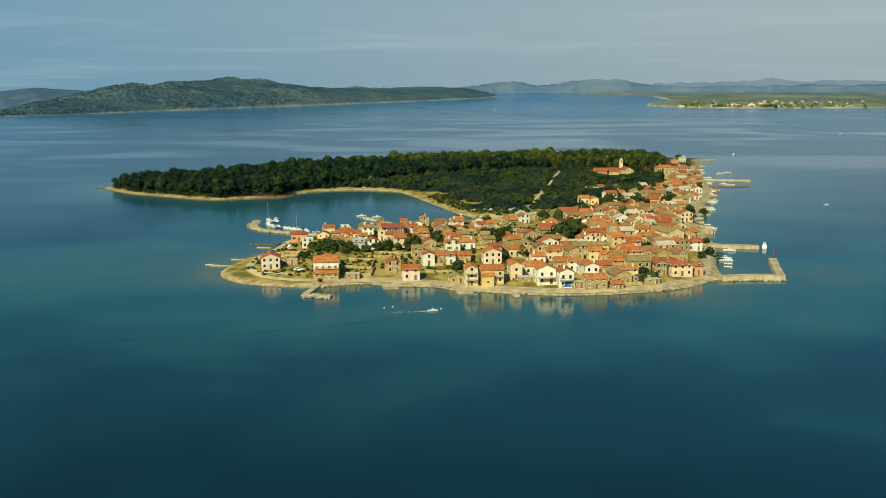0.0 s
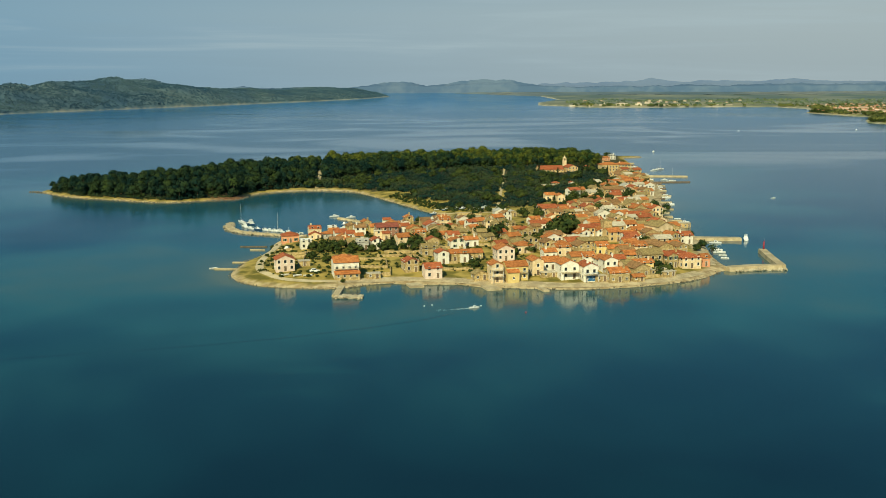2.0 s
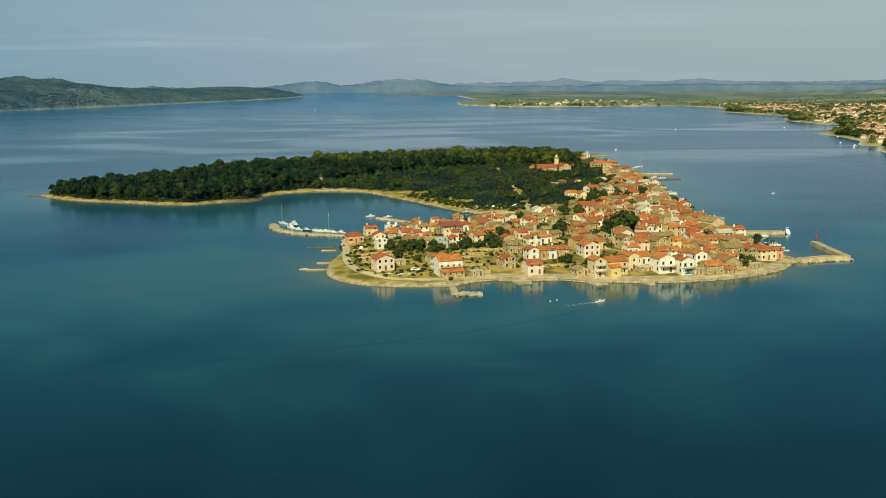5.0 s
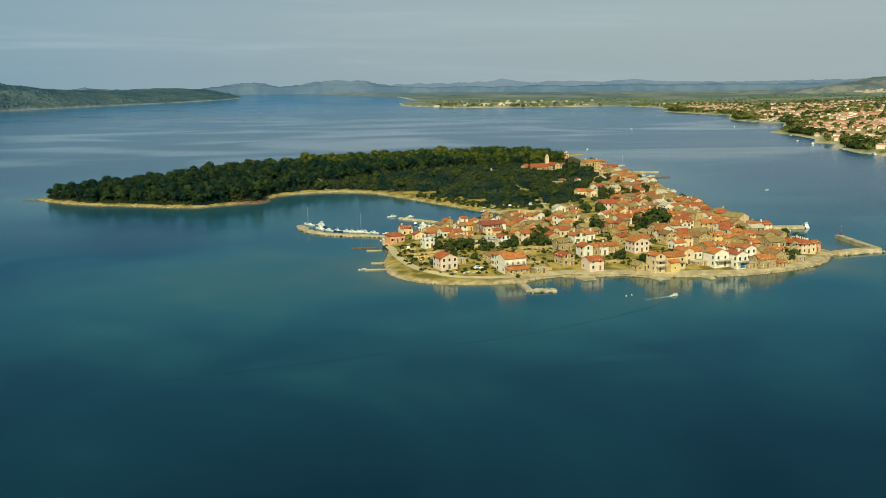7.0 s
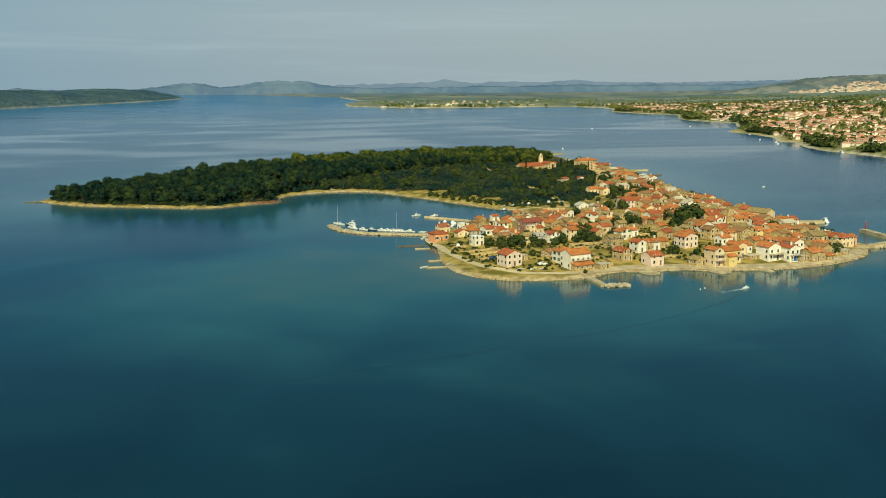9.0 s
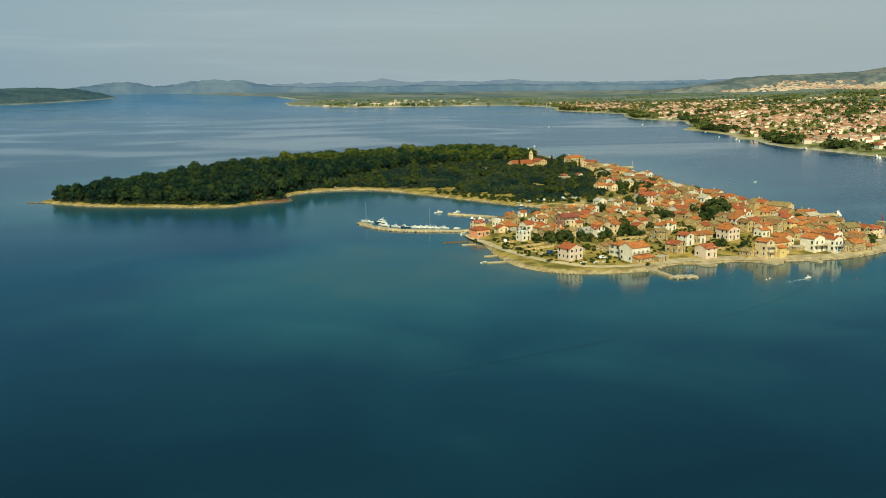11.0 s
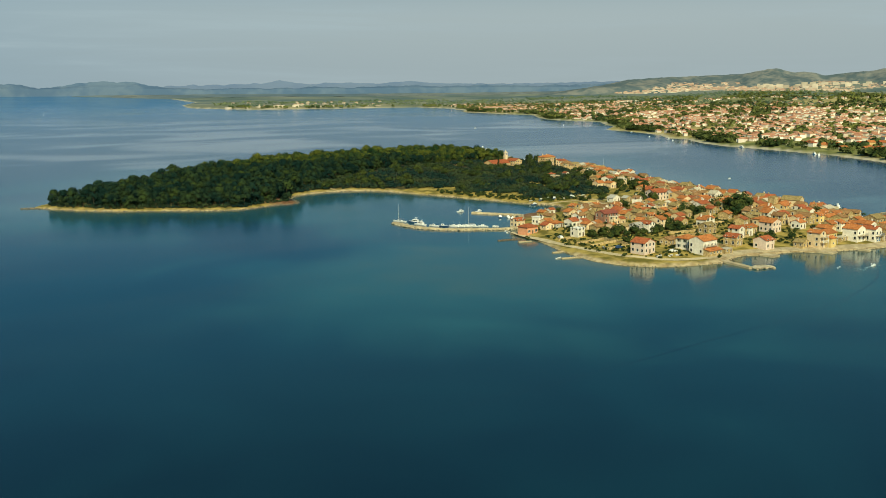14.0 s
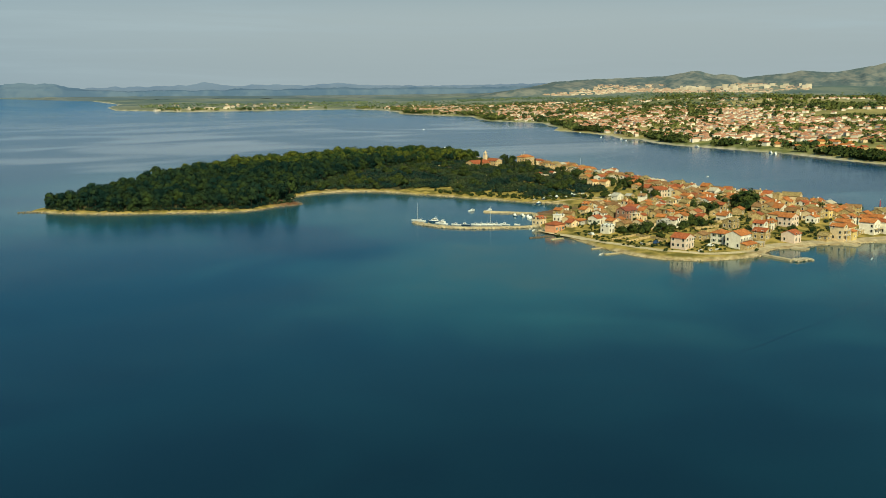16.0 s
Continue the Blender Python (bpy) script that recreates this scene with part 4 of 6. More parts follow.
house(124.7, 17.4, 5, 9.2, 5.9, 3.4, "g", "stone", "brown")
house(135.9, 35.4, 10, 7.6, 6.7, 3.8, "g", "stone", "brown")
house(144.7, 38.5, 20, 7.6, 6.7, 4.2, "p", "stone", "orange")
house(129.4, 10.7, 10, 6.7, 5.9, 3.8, "p", "stone", "brown")
house(136.2, 10.0, 20, 5.9, 6.7, 4.2, "p", "stone", "brown")
house(111.9, -16.3, 2, 9.2, 7.6, 5.5, "g", "stone", "olive")
house(105.0, -11.2, 2, 5.9, 5.9, 4.2, "g", "stone", "orange")
house(105.3, -25.2, 4, 8.4, 5.0, 4.2, "g", "yellow", "orange")
house(120.0, -17.3, 15, 5.0, 6.7, 5.0, "p", "stone", "red")
house(123.6, -11.8, 12, 5.9, 5.9, 4.2, "g", "stone", "red")
house(82.0, -10.0, 3, 5.9, 5.9, 3.8, "g", "stone", "orange")
house(86.5, -12.2, 3, 5.0, 5.9, 4.2, "g", "white", "orange")
house(91.0, -25.0, 3, 5.5, 6.7, 5.5, "p", "white", "orange")
house(97.9, -16.1, 3, 5.9, 5.0, 3.8, "g", "cream", "red")
house(97.4, -20.7, 3, 5.9, 4.2, 2.5, "g", "stone", "orange")
house(69.5, -15.0, 5, 7.6, 6.7, 3.4, "g", "white", "orange")
house(73.9, 2.1, 5, 5.9, 5.0, 3.4, "g", "white", "orange")
house(54.8, 5.1, 3, 7.6, 7.6, 5.0, "p", "pinkwhite", "orange")
house(66.8, 18.6, 5, 7.6, 6.7, 3.4, "h", "cream", "orange")
house(72.9, 27.1, 5, 5.0, 5.9, 4.2, "p", "stone", "olive")
house(79.5, 61.6, 5, 5.0, 5.0, 3.4, "p", "stone", "red")
house(89.6, 77.1, 0, 8.4, 5.9, 3.8, "g", "white", "red")
house(69.1, 78.8, 0, 5.9, 5.9, 4.2, "p", "stone", "olive")
house(74.5, 76.2, 0, 5.9, 5.9, 4.2, "g", "stone", "olive")
house(39.9, 70.7, 5, 6.7, 5.9, 3.4, "p", "stone", "olive")
house(85.6, 143.5, 5, 6.7, 5.0, 2.9, "p", "white", "grey")
house(91.3, 137.9, 5, 5.0, 4.2, 2.5, "p", "stone", "grey")
house(164.3, 241.1, 5, 5.9, 5.0, 3.4, "p", "stone", "olive")
house(41.2, 52.4, 8, 5.9, 5.0, 3.4, "g", "cream", "red")
house(46.7, 37.9, 8, 6.7, 5.0, 3.4, "g", "white", "orange")
house(147.1, 106.1, 8, 6.7, 5.9, 3.8, "g", "stone", "orange")
house(119.6, 80.0, 8, 6.7, 5.9, 3.8, "g", "white", "orange")
house(116.9, 95.2, 4, 5.9, 5.9, 3.4, "g", "white", "orange")
house(142.0, 57.1, 14, 5.9, 5.9, 3.8, "p", "white", "orange")
house(135.6, 15.5, 20, 6.7, 5.9, 3.8, "g", "stone", "orange")
house(128.4, -10.1, 18, 5.0, 6.7, 4.2, "p", "stone", "red")
house(107.5, 0.2, 6, 6.7, 5.9, 3.8, "g", "stone", "brown")
house(109.7, -29.1, 12, 7.6, 4.2, 2.2, "f", "stone", "tan")
house(113.4, -31.9, 18, 5.9, 4.2, 2.0, "f", "stone", "tan")
house(98.4, -38.0, 6, 5.0, 3.4, 2.0, "g", "stone", "orange")
house(83.7, -36.7, 4, 5.0, 3.4, 2.2, "f", "stone", "tan")
house(65.4, -27.2, 3, 6.7, 3.4, 1.8, "f", "stone", "tan")
house(90.8, -18.7, 4, 5.9, 5.9, 4.4, "p", "white", "orange")
house(99.9, -24.7, 6, 6.7, 5.0, 3.7, "g", "cream", "olive")

# larger houses of the front row, with their annexes and balconies
ob = house(-14.1, -9.7, 4, 10.1, 7.6, 6.3, "g", "white", "orange", doors=False, label="large white three-storey house with orange tile roof and annex")
lean_to(ob, -4.9, 4.9, -6.9, -3.8, 2.1, 2.9, "stone", "orange")
balcony(ob, -4.9, 4.9, -3.8, 3.7, 0.8)
ob = house(51.5, -27.6, 3, 8.8, 6.7, 5.6, "g", "yellow", "orange", label="yellow two-storey house with orange tile roof on the quay")
lean_to(ob, -4.4, 0.2, -5.6, -3.35, 3.6, 4.4, "yellow", "orange")
balcony(ob, 0.6, 4.3, -3.35, 2.9, 0.9)
ob = house(43.3, -28.4, 3, 4.7, 6.7, 6.9, "p", "cream", "orange", label="narrow cream three-storey house with stacked front balconies")
for level in (2.5, 4.9):
    balcony(ob, -2.35, 2.35, -3.35, level, 1.6)
ob = house(72.2, -29.6, 3, 7.2, 7.6, 5.9, "p", "white", "orange", label="white two-storey house with terrace and orange tile roof")
balcony(ob, -3.6, 3.6, -3.8, 2.8, 2.0)
ob = house(79.2, -34.2, 3, 5.6, 7.6, 5.9, "p", "white", "red", doors=False, label="white quay house with blue garage door and balcony")
balcony(ob, -2.8, 2.8, -3.8, 2.75, 1.6, BLUE)
put("garage_door", GARAGE, ob, pose(0.2, -3.8, 0.05), "blue garage door")


# church with its tall gable, and the square stone tower
church = house(145.6, 55.4, 18, 8.6, 11, 6.2, "p", "cream", "olive", label="cream stone church with a tall gable and stone tile roof", windows=False)
church.name = "church"
church["category"] = "church"
for u in (-2.2, 2.2):
    win = put("window", WINDOW_SMALL[0], church, pose(u, -5.5, 3.0))
    put("pane", WINDOW_SMALL[1], win)
put("door", DOOR, church, pose(0, -5.5, 0.05))

tower = new("tower")
tower.matrix_basis = pose(115.7, 47.5, ground_z(115.7, 47.5), 0, 0, 4) @ Matrix.Diagonal((0.9, 0.9, 0.82, 1))
tagged(tower, "square old stone tower standing among roofs", "tower")
s = Soup()
s.box(-2.3, 2.3, -2.3, 2.3, -1, 10.6)
s.box(-2.5, 2.5, -2.5, 2.5, 10.6, 11.0)
put("wall", s.mesh("wall", WALLS["stone"]), tower)
s = Soup()
s.add([(-2.4, -2.4, 11), (2.4, -2.4, 11), (2.4, 2.4, 11), (-2.4, 2.4, 11), (0, 0, 11.9)], [(3, 2, 1, 0), (0, 1, 4), (1, 2, 4), (2, 3, 4), (3, 0, 4)])
put("roof", s.mesh("roof", ROOFS["olive"]), tower)

# monastery: long wing, church and bell tower
wing = house(186.0, 387.0, 4, 21, 12, 2.5, "g", "ochre", "red", label="long low monastery wing with orange tile roof")
abbey = house(203.0, 383.5, 4, 8.5, 12, 4.6, "p", "ochre", "red", label="monastery church with orange tile roof among cypresses")
bell = new("bell_tower")
bell.matrix_basis = pose(200.5, 392.5, ground_z(200.5, 392.5), 0, 0, 4) @ Matrix.Diagonal((0.85, 0.85, 0.82, 1))
tagged(bell, "slender cream stone bell tower with a pointed cap", "bell tower")
s = Soup()
s.box(-1.6, 1.6, -1.6, 1.6, -1, 10.5)
s.box(-1.75, 1.75, -1.75, 1.75, 10.5, 10.8)
put("shaft", s.mesh("shaft", WALLS["cream"]), bell)
s = Soup()
for a, b in ((-1.4, -1.4), (0.8, -1.4), (0.8, 0.8), (-1.4, 0.8)):
    s.box(a, a + 0.6, b, b + 0.6, 10.8, 13.2)
s.box(-1.6, 1.6, -1.6, 1.6, 13.2, 13.5)
put("belfry", s.mesh("belfry", WALLS["cream"]), bell)
s = Soup()
s.tube(0, 0, 13.5, 16.0, 1.5, 0.12, 8)
put("cap", s.mesh("cap", WALLS["cream"]), bell)

# close-built lanes of the old village
LANES = [(64, 2), (138, 2), (164, 60), (172, 108), (194, 185), (228, 268), (256, 352), (268, 405), (240, 392), (214, 325), (176, 270), (150, 232), (128, 160), (100, 108), (88, 60)]
TAKEN += [(97, 57, 5.5), (65, 132, 7.5), (67, 144, 7.5)]
fill = random.Random(5)
spots, GAPS = [], []
for i in range(-2, 28):
    for j in range(-2, 50):
        spots.append((60 + i * 9.0 + fill.uniform(-1.8, 1.8) + 3 * (j % 2), j * 8.6 + fill.uniform(-1.6, 1.6)))
inside = inland(spots, LANES)
for (x, y), s in zip(spots, inside):
    w, d = fill.uniform(5.4, 8.6), fill.uniform(5.2, 6.8)
    pick = fill.random()
    rot = 4 + 10 * min(1, max(0, (x - 90) / 90)) + fill.uniform(-7, 7)
    h = fill.choice((3.0, 3.4, 4.2, 4.8, 5.4))
    wall = fill.choice(("stone", "stone", "stone", "cream", "cream", "white", "white", "ochre"))
    roof = fill.choice(("orange", "orange", "orange", "red", "red", "brown", "brown", "olive", "olive", "tan"))
    if wall == "white" and roof in ("olive", "brown"):
        roof = "orange"
    keep = 0.84 if y < 175 else 0.74 if x > 128 + 0.36 * (y - 60) else 0.30
    if s > 2 and all(math.hypot(x - a, y - b) > r + 3.0 for a, b, r in TAKEN):
        if fill.random() < keep:
            house(x, y, rot, w, d, h, "g" if pick < 0.55 else "p", wall, roof)
        else:
            GAPS.append((x, y))

YARDS = [(-30, 90), (0, 120), (40, 138), (80, 128), (100, 108), (88, 60), (66, 20), (40, 30), (10, 54), (-20, 70)]
for i in range(14):
    for j in range(15):
        x, y = -30 + i * 9.6 + fill.uniform(-2, 2), 16 + j * 8.8 + fill.uniform(-2, 2)
        w, d, h, rot, near = fill.uniform(4.2, 7.0), fill.uniform(4.0, 5.6), fill.choice((2.4, 2.8, 3.4, 4.2)), 12 + fill.uniform(-14, 14), fill.random()
        if inland([(x, y)], YARDS)[0] > 1 and near < 0.62 and all(math.hypot(x - a, y - b) > r + 2.9 for a, b, r in TAKEN):
            house(x, y, rot, w, d, h, "g" if near < 0.4 else "p", fill.choice(("stone", "stone", "stone", "cream", "white")), fill.choice(("olive", "brown", "orange", "orange", "red")))



# ---------------------------------------------------------------- trees and shrubs
def quad_mesh(name, v, quads, mats, index=None):
    me = bpy.data.meshes.new(name)
    v, quads = np.asarray(v, np.float32), np.asarray(quads, np.int32)
    me.vertices.add(len(v))
    me.vertices.foreach_set("co", v.ravel())
    me.loops.add(quads.size)
    me.loops.foreach_set("vertex_index", quads.ravel())
    me.polygons.add(len(quads))
    me.polygons.foreach_set("loop_start", np.arange(len(quads), dtype=np.int32) * 4)
    for m in mats:
        me.materials.append(m)
    if index is not None:
        me.polygons.foreach_set("material_index", np.asarray(index, np.int32))
    me.update(calc_edges=True)
    return me


def leaves(gen, lobes, per, size):
    """Small leaf clumps, as tilted four-cornered tufts, over the upper sides of round lobes (x, y, z, radius, flatness)."""
    out = []
    for x, y, z, r, flat in lobes:
        d = gen.normal(size=(per, 3))
        d[:, 2] = np.abs(d[:, 2]) * 1.1 - 0.45
        d /= np.linalg.norm(d, axis=1)[:, None]
        deep = np.where(gen.random((per, 1)) < 0.34, gen.uniform(0.35, 0.85, (per, 1)), gen.uniform(0.88, 1.05, (per, 1)))
        at = np.array([x, y, z]) + d * np.array([r, r, r * flat]) * deep
        n = d + gen.normal(size=(per, 3)) * 0.10
        n /= np.linalg.norm(n, axis=1)[:, None]
        a = np.cross(n, gen.normal(size=(per, 3)))
        a /= np.linalg.norm(a, axis=1)[:, None]
        b = np.cross(n, a)
        k = gen.uniform(0.6, 1.25, (per, 1)) * size
        j = gen.uniform(0.7, 1.3, (per, 4, 1))
        c = np.stack([at - a * k, at - b * k, at + a * k, at + b * k], 1)
        out.append(at[:, None] + (c - at[:, None]) * j)
    return np.concatenate(out).reshape(-1, 3)


def stem(h, r0, r1, bend, limbs, gen):
    """A tapered, leaning trunk with a few limbs, in four-cornered faces."""
    v, f = [], []

    def rod(p, q, a, b):
        n = len(v)
        for c, r in ((p, a), (q, b)):
            for k in range(6):
                v.append((c[0] + r * math.cos(k * math.pi / 3), c[1] + r * math.sin(k * math.pi / 3), c[2]))
        f.extend((n + k, n + (k + 1) % 6, n + 6 + (k + 1) % 6, n + 6 + k) for k in range(6))

    mid, top = (bend * 0.3, bend * 0.1, h * 0.55), (bend, bend * 0.4, h)
    rod((0, 0, -0.4), mid, r0, (r0 + r1) / 2)
    rod(mid, top, (r0 + r1) / 2, r1)
    for k in range(limbs):
        a = 2 * math.pi * (k + gen.uniform(-0.3, 0.3)) / limbs
        s = gen.uniform(0.55, 0.85)
        p = (bend * s, bend * 0.3 * s, h * s)
        rod(p, (p[0] + 1.8 * math.cos(a), p[1] + 1.8 * math.sin(a), p[2] + gen.uniform(1.0, 2.2)), r1 * 0.9, r1 * 0.4)
    return np.array(v), np.array(f)


def tree_kind(kind, seed):
    gen = np.random.default_rng(seed)
    if kind == "pine":
        h = gen.uniform(4.4, 5.8)
        n = gen.integers(3, 6)
        big = [(0.2, 0, h + 1.5, gen.uniform(2.4, 2.9), 0.82)]
        lobes, low = [], []
        for k in range(n):
            a, q = 2 * math.pi * k / n + gen.uniform(-0.4, 0.4), gen.uniform(1.5, 2.5)
            lobes.append((q * math.cos(a), q * math.sin(a), h + gen.uniform(-1.8, 0.6), gen.uniform(1.5, 2.2), gen.uniform(0.7, 0.95)))
        for k in range(3):
            a, q = 2 * math.pi * k / 3 + gen.uniform(-0.6, 0.6), gen.uniform(1.0, 1.9)
            low.append((q * math.cos(a), q * math.sin(a), h * gen.uniform(0.12, 0.45), gen.uniform(1.4, 2.0), 1.0))
        trunk = stem(h + 0.8, 0.28, 0.12, gen.uniform(-0.5, 0.5), 4, gen)
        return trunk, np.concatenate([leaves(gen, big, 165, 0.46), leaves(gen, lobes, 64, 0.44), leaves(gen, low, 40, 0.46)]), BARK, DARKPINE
    if kind == "garden":
        h = gen.uniform(0.9, 1.4)
        n = gen.integers(6, 8)
        lobes = [(0, 0, h + 1.6, 1.7, 0.95)]
        for k in range(n):
            a, q = 2 * math.pi * k / n + gen.uniform(-0.4, 0.4), gen.uniform(0.9, 1.7)
            lobes.append((q * math.cos(a), q * math.sin(a), h + gen.uniform(-0.5, 1.4), gen.uniform(1.0, 1.5), gen.uniform(0.8, 1.0)))
        return stem(h + 0.4, 0.2, 0.1, gen.uniform(-0.2, 0.2), 4, gen), leaves(gen, lobes, 96, 0.32), BARK, GARDEN
    if kind == "cypress":
        lobes = [(gen.uniform(-0.1, 0.1), gen.uniform(-0.1, 0.1), 1.2 + k * 0.95, 1.0 * (1 - (k / 9.0) ** 2) + 0.15, 1.3) for k in range(9)]
        return stem(3.0, 0.18, 0.1, 0.0, 3, gen), leaves(gen, lobes, 34, 0.3), BARK, CYPRESS
    if kind == "palm":
        v = []
        for k in range(16):
            a, up = 2 * math.pi * k / 16 + gen.uniform(-0.15, 0.15), gen.uniform(0.1, 1.0)
            p = np.array([0, 0, 3.6])
            for j in range(5):
                q = p + np.array([math.cos(a) * 0.5, math.sin(a) * 0.5, up * 0.45 - j * 0.22])
                side = np.array([-math.sin(a), math.cos(a), 0]) * (0.34 - 0.055 * j)
                v += [p - side, q - side, q + side + (0, 0, 0.05), p + side + (0, 0, 0.05)]
                p = q
        return stem(3.7, 0.22, 0.17, 0.1, 0, gen), np.array(v), BARK, GARDEN
    # low rounded shrub
    n = gen.integers(3, 6)
    lobes = [(gen.uniform(-1.2, 1.2), gen.uniform(-1.2, 1.2), gen.uniform(0.5, 1.3), gen.uniform(0.8, 1.4), gen.uniform(0.7, 1.0)) for _ in range(n)]
    return stem(1.0, 0.1, 0.05, 0.1, 2, gen), leaves(gen, lobes, 34, 0.33), BARK, SCRUB


KINDS = {k: [tree_kind(k, 40 + 7 * i + len(k)) for i in range(c)] for k, c in (("pine", 7), ("garden", 5), ("cypress", 3), ("palm", 2), ("shrub", 5))}
TREES = {}


def tree(kind, x, y, scale, turn, label, group, name="tree"):
    i = int(abs(x * 7 + y * 3)) % len(KINDS[kind])
    if (kind, i) not in TREES:
        (tv, tf), lv, bark, green = KINDS[kind][i]
        TREES[kind, i] = (quad_mesh("trunk", tv, tf, [bark]), quad_mesh("crown", lv, np.arange(len(lv)).reshape(-1, 4), [green]))
    trunk, crown = TREES[kind, i]
    ob = new(name)
    ob.matrix_basis = pose(x, y, ground_z(x, y), 0, 0, turn) @ Matrix.Diagonal((scale, scale, scale, 1))
    put("trunk", trunk, ob)
    put("crown", crown, ob)
    return tagged(ob, label, "tree", group)


def thicket(name, kind, spots, label, category, leafy):
    """Many trees as one growth."""
    vs, fs, ms, n = [], [], [], 0
    for x, y, z, scale, turn in spots:
        (tv, tf), lv, _, _ = KINDS[kind][int(abs(x * 7 + y * 3)) % len(KINDS[kind])]
        c, s = math.cos(turn), math.sin(turn)
        m = np.array([[c, -s, 0], [s, c, 0], [0, 0, 1]]) * scale
        for v, f, k in ((tv, tf, 0), (lv, np.arange(len(lv)).reshape(-1, 4), 1)):
            vs.append(v @ m.T + (x, y, z))
            fs.append(f + n)
            ms.append(np.full(len(f), k))
            n += len(v)
    me = quad_mesh(name, np.concatenate(vs), np.concatenate(fs), [BARK, leafy], np.concatenate(ms))
    return tagged(new(name, me), label, category, kind="stuff")


def scatter(outline, gap, seed, margin, jitter=0.42):
    gen = np.random.default_rng(seed)
    o = np.array(outline, float)
    xs, ys = np.arange(o[:, 0].min(), o[:, 0].max(), gap), np.arange(o[:, 1].min(), o[:, 1].max(), gap * 0.9)
    p = np.array([(x + (j % 2) * gap / 2, y) for j, y in enumerate(ys) for x in xs]) + 0.0
    p += gen.uniform(-jitter, jitter, p.shape) * gap
    p = p[(inland(p, outline) > 0)]
    s = inland(p, SHORE)
    p, s = p[s > margin], s[s > margin]
    z = island_height(p[:, 0], p[:, 1], s)
    return [(x, y, h, k, t) for (x, y), h, k, t in zip(p, z, 0.60 + 0.74 * gen.beta(1.5, 2.4, len(p)) + 0.30 * (gen.uniform(0, 1, len(p)) < 0.07), gen.uniform(0, 6.28, len(p)))]


PINEWOOD = [(-216, 366), (-156, 290), (-112, 268), (-78, 276), (-56, 312), (-40, 330), (-12, 350), (60, 400), (120, 420), (172, 428), (200, 430), (238, 440), (262, 480), (280, 555), (250, 605), (170, 596), (80, 580), (0, 541), (-60, 496),
            (-120, 439), (-165, 390)]
pines = [p for p in scatter(PINEWOOD, 6.2, 3, 4.0) if p[0] > -203 and abs(p[0] + 10 - 0.072 * (p[1] - 331)) > 3.4 and not (math.hypot(p[0] - 192, p[1] - 385) < 19 or math.hypot(p[0] - 240, p[1] - 470) < 14)]
edge = sorted(pines, key=lambda p: p[1] + 0.35 * p[0])
for x, y, z, k, t in edge[:230]:
    tree("pine", x, y, k, math.degrees(t), "mature green pine with a rounded crown", "pines of the wood", "pine_tree")
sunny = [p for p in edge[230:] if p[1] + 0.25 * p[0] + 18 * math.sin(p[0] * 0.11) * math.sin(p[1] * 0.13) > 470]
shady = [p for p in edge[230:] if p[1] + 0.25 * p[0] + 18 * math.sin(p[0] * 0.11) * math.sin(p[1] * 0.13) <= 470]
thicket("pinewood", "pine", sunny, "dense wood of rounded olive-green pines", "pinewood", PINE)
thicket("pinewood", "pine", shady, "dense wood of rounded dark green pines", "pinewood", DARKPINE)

under = [(x, y, z, 0.8 * k, t) for x, y, z, k, t in scatter(PINEWOOD, 3.4, 27, 3.0) if (x > -204 and y < 460 and abs(x + 10 - 0.072 * (y - 331)) > 2.2 and inland([(x, y)], SHORE)[0] < 10)]
thicket("undergrowth", "shrub", under, "dark low undergrowth along the edge of the pinewood", "scrub", SCRUB)

SCRUBLAND = [(-46, 332), (-10, 329), (18, 318), (30, 288), (40, 250), (51, 210), (72, 186), (112, 176), (134, 196), (152, 236), (178, 272), (214, 326), (236, 380), (252, 430), (236, 440), (200, 428), (172, 424), (120, 416), (60, 396), (-12, 358)]
path_line = smooth_line([(89, 168), (102, 213), (112, 252), (127, 308), (141, 366), (150, 400)], 6)


def off_path(p, gap):
    return min(math.hypot(p[0] - a, p[1] - b) for a, b in path_line) > gap


def clear(x, y, gap):
    return all(math.hypot(x - a, y - b) > r + gap for a, b, r in TAKEN)


low = [(x, y, z, k * 1.35, t) for x, y, z, k, t in scatter(SCRUBLAND, 4.4, 9, 4.2) if off_path((x, y), 4.3) and not (x > 14 and y < 312 and inland([(x, y)], SHORE)[0] < 17 + 7 * math.sin(y * 0.13 + x * 0.07)) and clear(x, y, 3.0) and math.hypot(x - 188, y - 374) > 14]
thicket("scrub", "shrub", low, "dark low evergreen scrub and olive groves", "scrub", SCRUB)
gen = random.Random(8)
for x, y, z, k, t in low:
    if gen.random() < 0.055:
        tree("garden", x, y, 1.1 + 0.5 * gen.random(), math.degrees(t), "rounded olive-green tree in the scrub", "scrub trees")
verge = [(x, y, z, k * 0.75, t) for x, y, z, k, t in scatter([(36, 262), (48, 200), (66, 178), (92, 170), (90, 186), (66, 205), (50, 250), (44, 285)], 3.8, 4, 4)]
thicket("bushes", "shrub", verge, "scattered low bushes on dry grass by the bay", "bushes", GARDEN)

